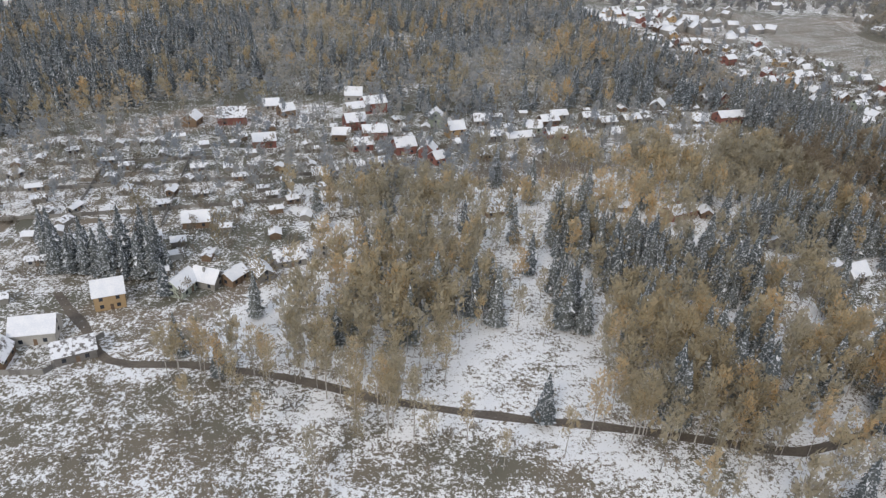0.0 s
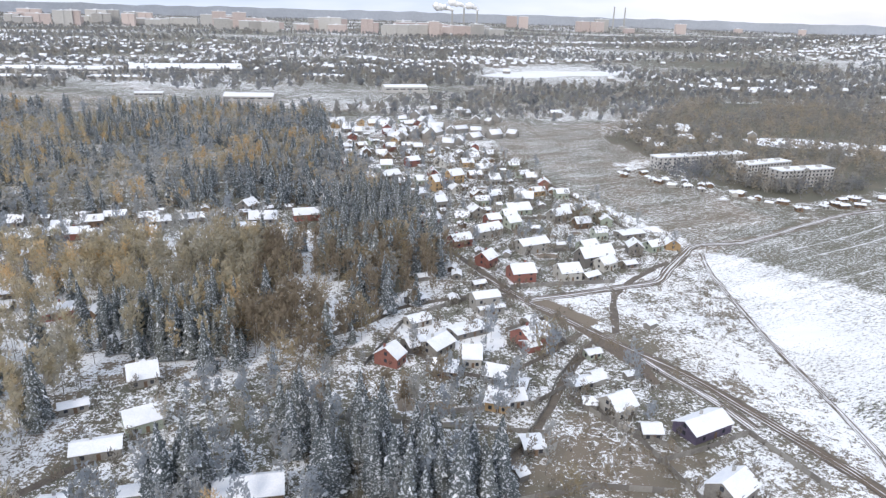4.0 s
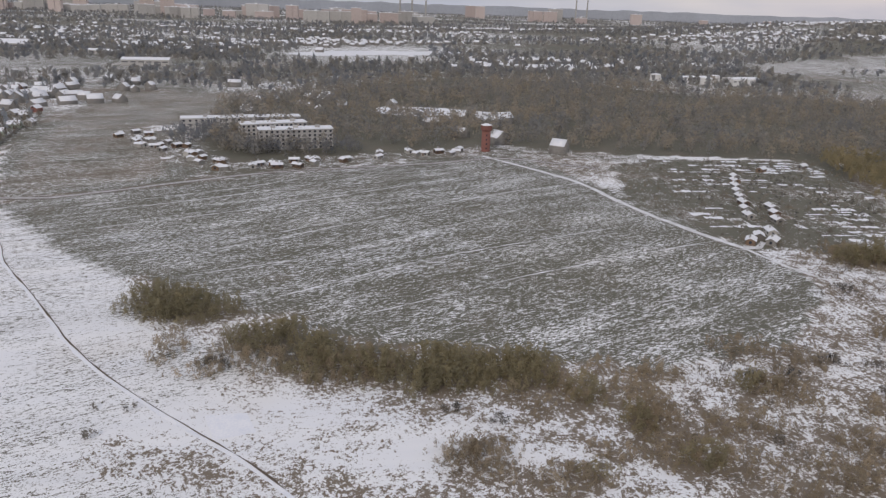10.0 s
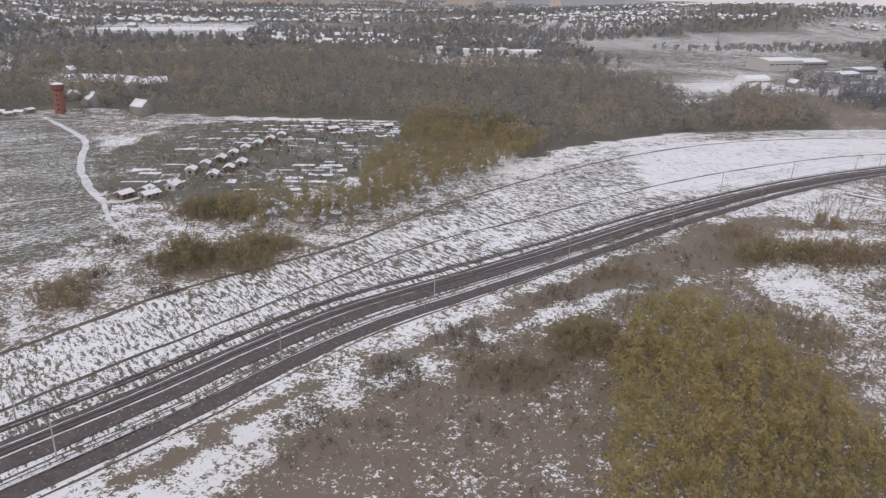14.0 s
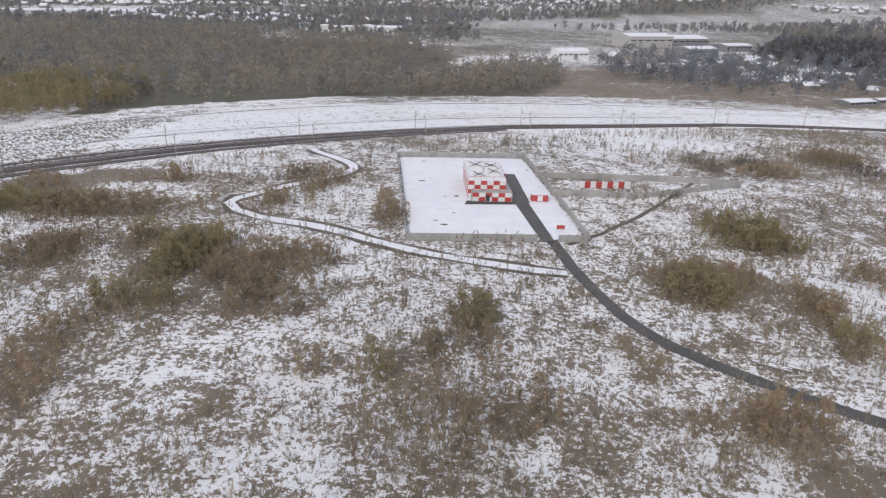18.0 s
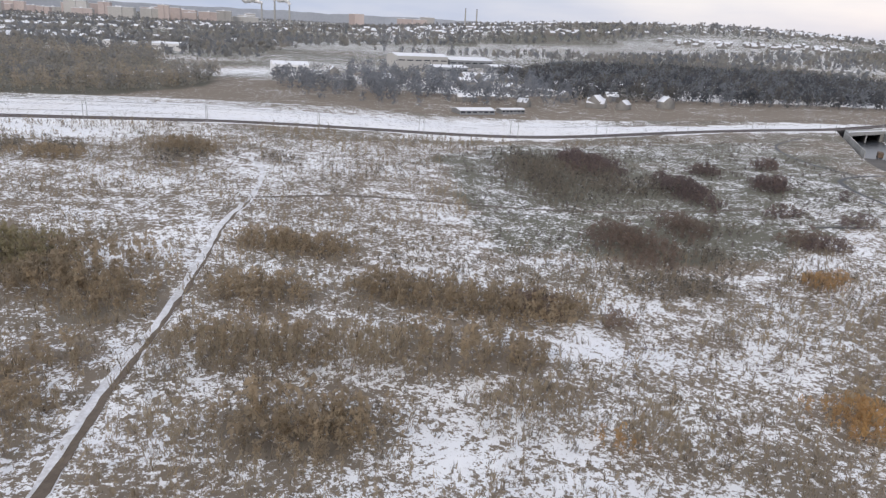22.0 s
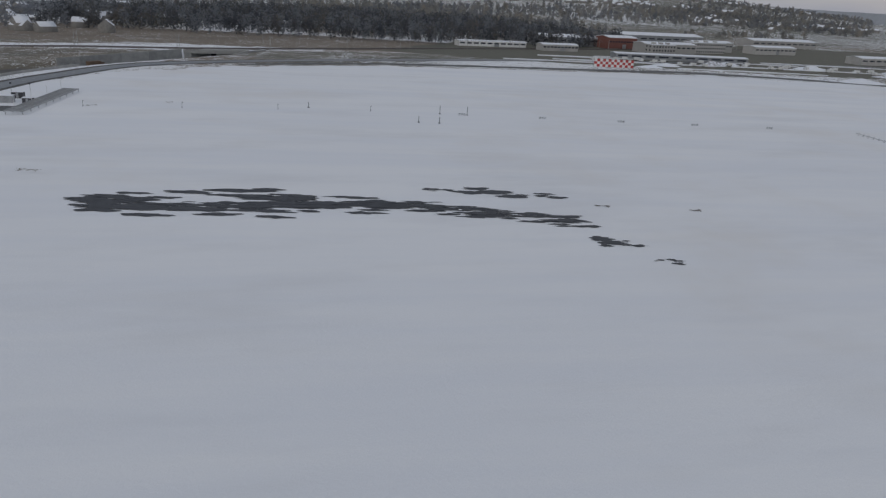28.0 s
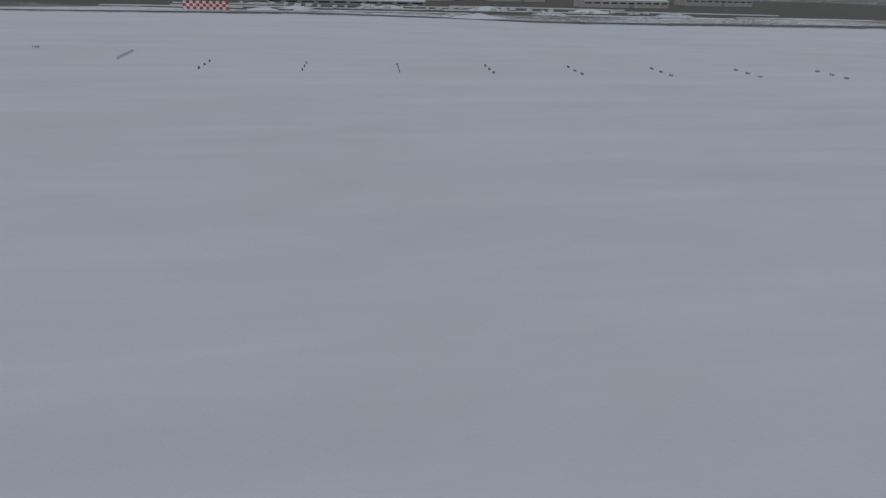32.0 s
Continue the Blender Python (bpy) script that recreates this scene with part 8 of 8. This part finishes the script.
def equipment_yard():
    """A cleared strip off the service road with low cabinets and a slanting steel grid deck."""
    b = Build().add([(x, y, float(lay(x, y)) + 0.1) for x in (1659, 1667, 1675, 1684) for y in (234, 238, 243)], [(3 * i + j, 3 * i + j + 3, 3 * i + j + 4, 3 * i + j + 1) for i in range(3) for j in range(2)])
    tagged(new("yard", b.mesh("yard", [WORN_ASPHALT])), "cleared dark strip beside the service road", "yard", kind="structure")
    ob = thing("aerial_array", 1685.5, 252, 2, "slanting steel grid deck of a landing aid in the snow", "aerial")
    for x in (-2.4, 0.0, 2.4):
        part("beam", Build().box(x - 0.15, -24, 0.9, x + 0.15, 25, 1.25).mesh("beam", [GALV]), ob)
    rung = Build().box(-2.6, -0.12, 1.0, 2.6, 0.12, 1.3).mesh("rung", [GALV])
    leg = Build().bar((-2.4, 0, -0.2), (-2.4, 0, 1.0), 0.1).bar((2.4, 0, -0.2), (2.4, 0, 1.0), 0.1).mesh("leg", [GALV])
    for k in range(26):
        part("rung", rung, ob, at=(0, -23.5 + 1.9 * k, 0))
    for k in range(9):
        part("leg", leg, ob, at=(0, -23 + 6 * k, 0))
    post = Build().bar((0, 0, 0), (0, 0, 3.2), 0.09).mesh("aerial", [WHITE_PAINT])
    for k in range(4):
        part("aerial", post, ob, at=(-2.6, -16 + 13 * k, 1.0))
    for x, y, w, d, h, mat, word in ((1675, 250, 4.0, 2.4, 2.2, GALV, "pale grey"), (1681, 251, 3.0, 2.2, 1.5, DARK_METAL, "dark grey"), (1670, 252, 4.4, 1.4, 1.3, DARK_METAL, "dark grey"), (1674.5, 259, 3.6, 2.0, 2.0, DARK_METAL, "dark grey"), (1665, 250, 1.0, 0.8, 1.3, DARK_METAL, "dark grey"), (1662.5, 250, 0.8, 0.7, 1.2, DARK_METAL, "dark grey")):
        c = thing("equipment_cabinet", x, y, 5, f"low {word} equipment cabinet with snow on top", "cabinet")
        part("body", Build().box(-w / 2, -d / 2, 0, w / 2, d / 2, h).box(-w / 2 + 0.1, -d / 2 + 0.1, -0.2, w / 2 - 0.1, d / 2 - 0.1, 0).mesh("body", [mat]), c)
        part("roof", Build().box(-w / 2 - 0.12, -d / 2 - 0.12, h, w / 2 + 0.12, d / 2 + 0.12, h + 0.14).mesh("roof", [THIN_SNOW]), c)
        part("door", Build().box(-0.4, -d / 2 - 0.05, 0.1, 0.4, -d / 2, h - 0.2).mesh("door", [GALV]), c)
    for x, y in ((1664, 250), (1667.5, 256), (1673, 258), (1679, 258), (1670, 219), (1667, 223)):
        tall = 5.0 if y > 230 else 2.0
        p = thing("mast", x, y, 0, "slender grey mast by the equipment strip", "mast")
        part("pole", Build().bar((0, 0, -0.2), (0, 0, tall), 0.09, 0, 5, 0.05).mesh("pole", [GALV]), p)
        part("head", Build().box(-0.22, -0.22, tall - 0.2, 0.22, 0.22, tall + 0.2).mesh("head", [DARK_METAL]), p)


equipment_yard()


def chequered_sign(x, y, turn):
    ob = thing("chequered_sign", x, y, turn, "wide red and white chequered board on the airfield", "sign")
    shapes = [Build().box(0, -0.08, 0, 2.0, 0.08, 1.7).mesh("panel", [m]) for m in (WHITE_PAINT, RED_PAINT)]
    for r in range(3):
        for k in range(14):
            part("panel", shapes[(k + r) % 2], ob, at=(k * 2.0, 0, 0.3 + r * 1.7))
    for k in range(5):
        part("post", Build().box(-0.1, 0.1, -0.3, 0.1, 0.3, 5.4).mesh("post", [GALV]), ob, at=(k * 7.0, 0, 0))


chequered_sign(1943, 482, 2)
way("taxi_road", [(1725, 388), (1790, 424), (1874, 446), (1960, 462), (2013, 474), (2118, 462), (2200, 448), (2500, 486), (3000, 520)], [7, 12, 16, 16, 14, 14], WORN_ASPHALT, "dark cleared road at the edge of the snowfield", ragged=1.2)
for row in ((1866, 604, 64, 9, 4, 18, WHITE_PAINT), (1936, 600, 34, 12, 5, 16, PANEL), (1985, 560, 120, 10, 4, 8, GALV), (1950, 660, 66, 26, 8, 22, GALV), (2015, 668, 34, 20, 10, 22, WALLS[0]), (2040, 640, 60, 18, 8, 20, PANEL), (2110, 690, 56, 18, 9, 26, PANEL),
            (2180, 705, 60, 16, 7, 20, PANEL), (2250, 640, 90, 18, 6, 14, PANEL), (2060, 760, 120, 30, 9, 22, GALV), (2240, 820, 110, 26, 8, 20, PANEL), (1905, 700, 60, 20, 6, 18, PANEL), (2380, 720, 80, 20, 7, 10, PANEL), (1700, 700, 50, 16, 5, 12, PANEL), (1600, 690, 40, 14, 5, 12, PANEL)):
    hall(*row, "low airport service building with snow on its roof", bays=10)
flat_block(2100, 672, 44, 13, 9.5, 24, PANEL, "pale three-storey office building by the airfield", 3, 14, "office_building")
flat_block(2035, 612, 26, 11, 9, 20, PANEL, "pale three-storey office building by the airfield", 3, 8, "office_building")


def heap(x, y, r, h, seed):
    """A ploughed-up heap of snow."""
    g = np.random.RandomState(seed)
    v, f = [(0, 0, h)], []
    for k in range(3):
        for j in range(12):
            a = math.tau * j / 12
            q = r * (k + 1) / 3 * g.uniform(0.8, 1.2)
            v.append((math.cos(a) * q * 1.6, math.sin(a) * q, h * (0.75, 0.35, -0.08)[k] * g.uniform(0.7, 1.2)))
    for j in range(12):
        f.append((0, 1 + j, 1 + (j + 1) % 12))
        for k in range(2):
            f.append((1 + 12 * k + j, 13 + 12 * k + j, 13 + 12 * k + (j + 1) % 12, 1 + 12 * k + (j + 1) % 12))
    ob = new("snow_mound", mesh_of("snow_mound", v, f, PATCHY if seed % 3 == 0 else SNOW, smooth=True))
    ob.matrix_basis = spot(x, y, None, g.uniform(0, 40))
    tagged(ob, "heap of ploughed grey-white snow", "snow heap", "snow mounds")


for k, (x, y, r, h) in enumerate(((2060, 548, 9, 3), (2075, 556, 7, 2.4), (2130, 470, 12, 3), (2112, 474, 8, 2), (2010, 520, 8, 2), (2150, 560, 10, 3), (2190, 520, 9, 2.5), (2230, 560, 12, 3), (1990, 500, 7, 1.6), (2290, 540, 10, 2.6))):
    heap(x, y, r, h, k)
b = Build()
parked = thing("parked_van", 2000, 545, 0, "white service van parked at the airport yard", "van", "parked vans")
part("body", Build().box(-1.0, -2.6, 0.4, 1.0, 1.6, 2.4).box(-1.0, 1.6, 0.4, 1.0, 2.6, 1.4).mesh("body", [WHITE_PAINT]), parked)
part("windscreen", Build().add([(-0.9, 1.62, 2.3), (0.9, 1.62, 2.3), (0.9, 2.3, 1.42), (-0.9, 2.3, 1.42)], [(0, 3, 2, 1)]).mesh("windscreen", [GLASS]), parked)
for x in (-0.9, 0.9):
    for y in (-1.7, 1.7):
        part("wheel", Build().bar((x - 0.1, y, 0.4), (x + 0.1, y, 0.4), 0.4, 0, 10).mesh("wheel", [TYRE]), parked)
for k in range(34):
    copy_thing(parked, spot(1960 + 9.5 * k + rnd.uniform(-2, 2), 536 + rnd.uniform(-8, 26), None, rnd.choice((0, 90, 20))))


b = Build().add([(x, y, 0.08) for x, y in ((1880, 488), (2013, 500), (2118, 478), (2210, 462), (2500, 500), (2620, 660), (2300, 625), (2000, 600), (1880, 560))], [tuple(range(9))])
tagged(new("apron", b.mesh("apron", [WORN_ASPHALT])), "dark cleared asphalt behind the snowfield", "apron", kind="structure")
for k, (x, y, w) in enumerate(((1930, 510, 90), (1990, 530, 130), (2070, 505, 120), (2150, 545, 160), (2060, 575, 180), (2260, 520, 140), (2320, 580, 160), (2200, 600, 150), (1960, 556, 80), (2400, 545, 120))):
    way("snow_bank", [(x - w / 2, y - 6), (x, y), (x + w / 2, y + 3)], [1.0, 4.0, 2.5, 1.0], SNOW, "long low bank of ploughed snow", "snow bank", ragged=0.8, up=0.7, thick=0.7)


# ---- water, far houses and the town ----
def sheet(name, pts, mat, label, category, up=0.3):
    line = smooth_line(pts + pts[:1], 12.0)
    b = Build()
    b.add([(x, y, float(lay(x, y)) + up) for x, y in line[:-1]], [tuple(range(len(line) - 1))])
    tagged(new(name, b.mesh(name, [mat])), label, category, kind="structure")


sheet("water", [(430, 1320), (480, 1290), (540, 1300), (600, 1345), (680, 1365), (760, 1440), (740, 1480), (640, 1450), (560, 1440), (470, 1380)], ICE, "frozen lake under pale snow", "lake", 0.4)
sheet("water", [(160, 1750), (230, 1660), (320, 1560), (345, 1600), (260, 1740), (200, 1800)], ICE, "frozen pond under pale snow", "pond", 0.4)
sheet("meadow", [(608, 655), (640, 636), (688, 642), (700, 665), (680, 688), (620, 690)], SNOW, "small white clearing in the wood", "clearing", 0.3)

def far_roofs():
    """Villages too far to count."""
    g = np.random.RandomState(5)
    v, t, s, n = [], [], [], 0
    for cx, cy, sx, sy, many in ((-300, 1450, 300, 120, 90), (150, 1400, 260, 90, 80), (420, 1560, 200, 80, 60), (-250, 1800, 400, 140, 90), (600, 1700, 220, 60, 60), (900, 1250, 180, 50, 40), (330, 720, 90, 110, 30), (560, 700, 70, 60, 14), (700, 570, 30, 60, 14), (850, 1120, 120, 40, 24), (1560, 560, 60, 30, 8), (1500, 700, 120, 60, 20), (-900, 2100, 500, 150, 170), (300, 2200, 500, 120, 170), (1500, 1900, 300, 80, 120), (2000, 2200, 420, 90, 150), (2600, 1900, 350, 70, 120), (1000, 2600, 500, 80, 110), (2300, 1560, 260, 40, 70), (3300, 2300, 500, 120, 140), (2700, 1300, 300, 60, 60), (1750, 1760, 260, 40, 80)):
        for x, y in np.column_stack([g.normal(cx, sx * 0.6, many), g.normal(cy, sy * 0.6, many)]):
            a, w, d, h = g.uniform(0, math.pi), g.uniform(4, 8), g.uniform(3.5, 6), g.uniform(3, 6)
            c, q = math.cos(a), math.sin(a)
            for px, py, pz in ((-w, -d, -0.5), (w, -d, -0.5), (w, d, -0.5), (-w, d, -0.5), (-w, -d, h), (w, -d, h), (w, d, h), (-w, d, h), (-w, 0, h + d * 0.8), (w, 0, h + d * 0.8)):
                v.append((x + px * c - py * q, y + px * q + py * c, pz + float(lay(x, y))))
            for f, m in (((0, 1, 5), 0), ((0, 5, 4), 0), ((2, 3, 7), 0), ((2, 7, 6), 0), ((1, 2, 6), 0), ((1, 6, 5), 0), ((3, 0, 4), 0), ((3, 4, 7), 0), ((5, 6, 9), 0), ((4, 8, 7), 0), ((4, 5, 9), 1), ((4, 9, 8), 1), ((6, 7, 8), 1), ((6, 8, 9), 1)):
                t.append(tuple(k + n for k in f))
                s.append(m)
            n += 10
    tagged(new("far_village", big_mesh("far_village", np.array(v), np.array(t), [WALLS[3], THIN_SNOW], np.array(s))), "scattered far village houses with white roofs", "village", kind="stuff")


far_roofs()
cs = random.Random(21)
town = [(639, 3250, 60, 20, 50, 0), (560, 3260, 90, 20, 42, 1), (430, 3300, 110, 22, 46, 1), (300, 3320, 100, 22, 48, 1), (150, 3350, 80, 20, 44, 1), (-60, 3380, 90, 22, 50, 1), (-250, 3100, 70, 20, 40, 0), (-310, 3150, 60, 20, 40, 0), (-430, 3420, 60, 24, 70, 1), (-520, 3420, 60, 24, 72, 1)]
for _ in range(62):
    x = cs.uniform(-1500, 720)
    town.append((x, cs.uniform(3100, 3700) - 0.12 * x, cs.uniform(40, 110), 20, cs.choice((28, 30, 36, 44, 52, 60)), cs.choice((0, 1))))
for _ in range(14):
    town.append((cs.uniform(900, 4200), cs.uniform(4300, 5200), cs.uniform(40, 90), 22, cs.choice((30, 40, 60, 75)), cs.choice((0, 1))))
for x, y, long, wide, high, pink in town:
    ob = thing("tower_block", x, y, cs.choice((-6, 4, 12)), "pinkish brick tower block in the distant town" if pink else "pale tower block in the distant town", "apartment block", "distant town")
    part("wall", Build().box(0, 0, -1, long, wide, high).box(long * 0.3, -3, -1, long * 0.55, 0, high).mesh("wall", [PINK_PANEL if pink else PANEL]), ob)
    part("roof", Build().box(-1, -1, high, long + 1, wide + 1, high + 1.5).box(long * 0.4, wide * 0.3, high + 1.5, long * 0.5, wide * 0.7, high + 5).mesh("roof", [THIN_SNOW]), ob)
for x, y, h in ((720, 4300, 120), (800, 4320, 110), (650, 4280, 100), (1900, 5200, 150), (1980, 5200, 150)):
    ob = thing("chimney_stack", x, y, 0, "tall power station chimney on the horizon", "chimney")
    part("shaft", Build().bar((0, 0, -2), (0, 0, h), 7, 0, 12, 4).mesh("shaft", [CONCRETE]), ob)
    part("rim", Build().bar((0, 0, h), (0, 0, h + 3), 5, 0, 12).mesh("rim", [DARK_METAL]), ob)


def plume(x, y, z, long, seed):
    """Steam that drifts to the left of its stack."""
    g = np.random.RandomState(seed)
    v, f = [], []
    for k in range(int(long / 12)):
        t = k / (long / 12)
        r = 10 + 16 * t
        c = np.array([x - long * t, y + g.uniform(-6, 6), z + 22 * math.sqrt(t) + g.uniform(-5, 5)])
        n = len(v)
        for i in range(5):
            for j in range(8):
                a, b2 = math.pi * (i + 0.5) / 5, math.tau * j / 8
                v.append(tuple(c + r * g.uniform(0.75, 1.25) * np.array([math.sin(a) * math.cos(b2), math.sin(a) * math.sin(b2), math.cos(a) * 0.8])))
        f += [(n + 8 * i + j, n + 8 * i + 8 + j, n + 8 * i + 8 + (j + 1) % 8, n + 8 * i + (j + 1) % 8) for i in range(4) for j in range(8)]
        f += [tuple(n + j for j in range(8)), tuple(n + 39 - j for j in range(8))]
    tagged(new("steam_plume", mesh_of("steam_plume", v, f, STEAM, smooth=True)), "white steam drifting from a far chimney", "steam", kind="stuff")


plume(720, 4300, 122, 90, 1)
plume(800, 4320, 112, 60, 2)
plume(650, 4280, 103, 110, 3)
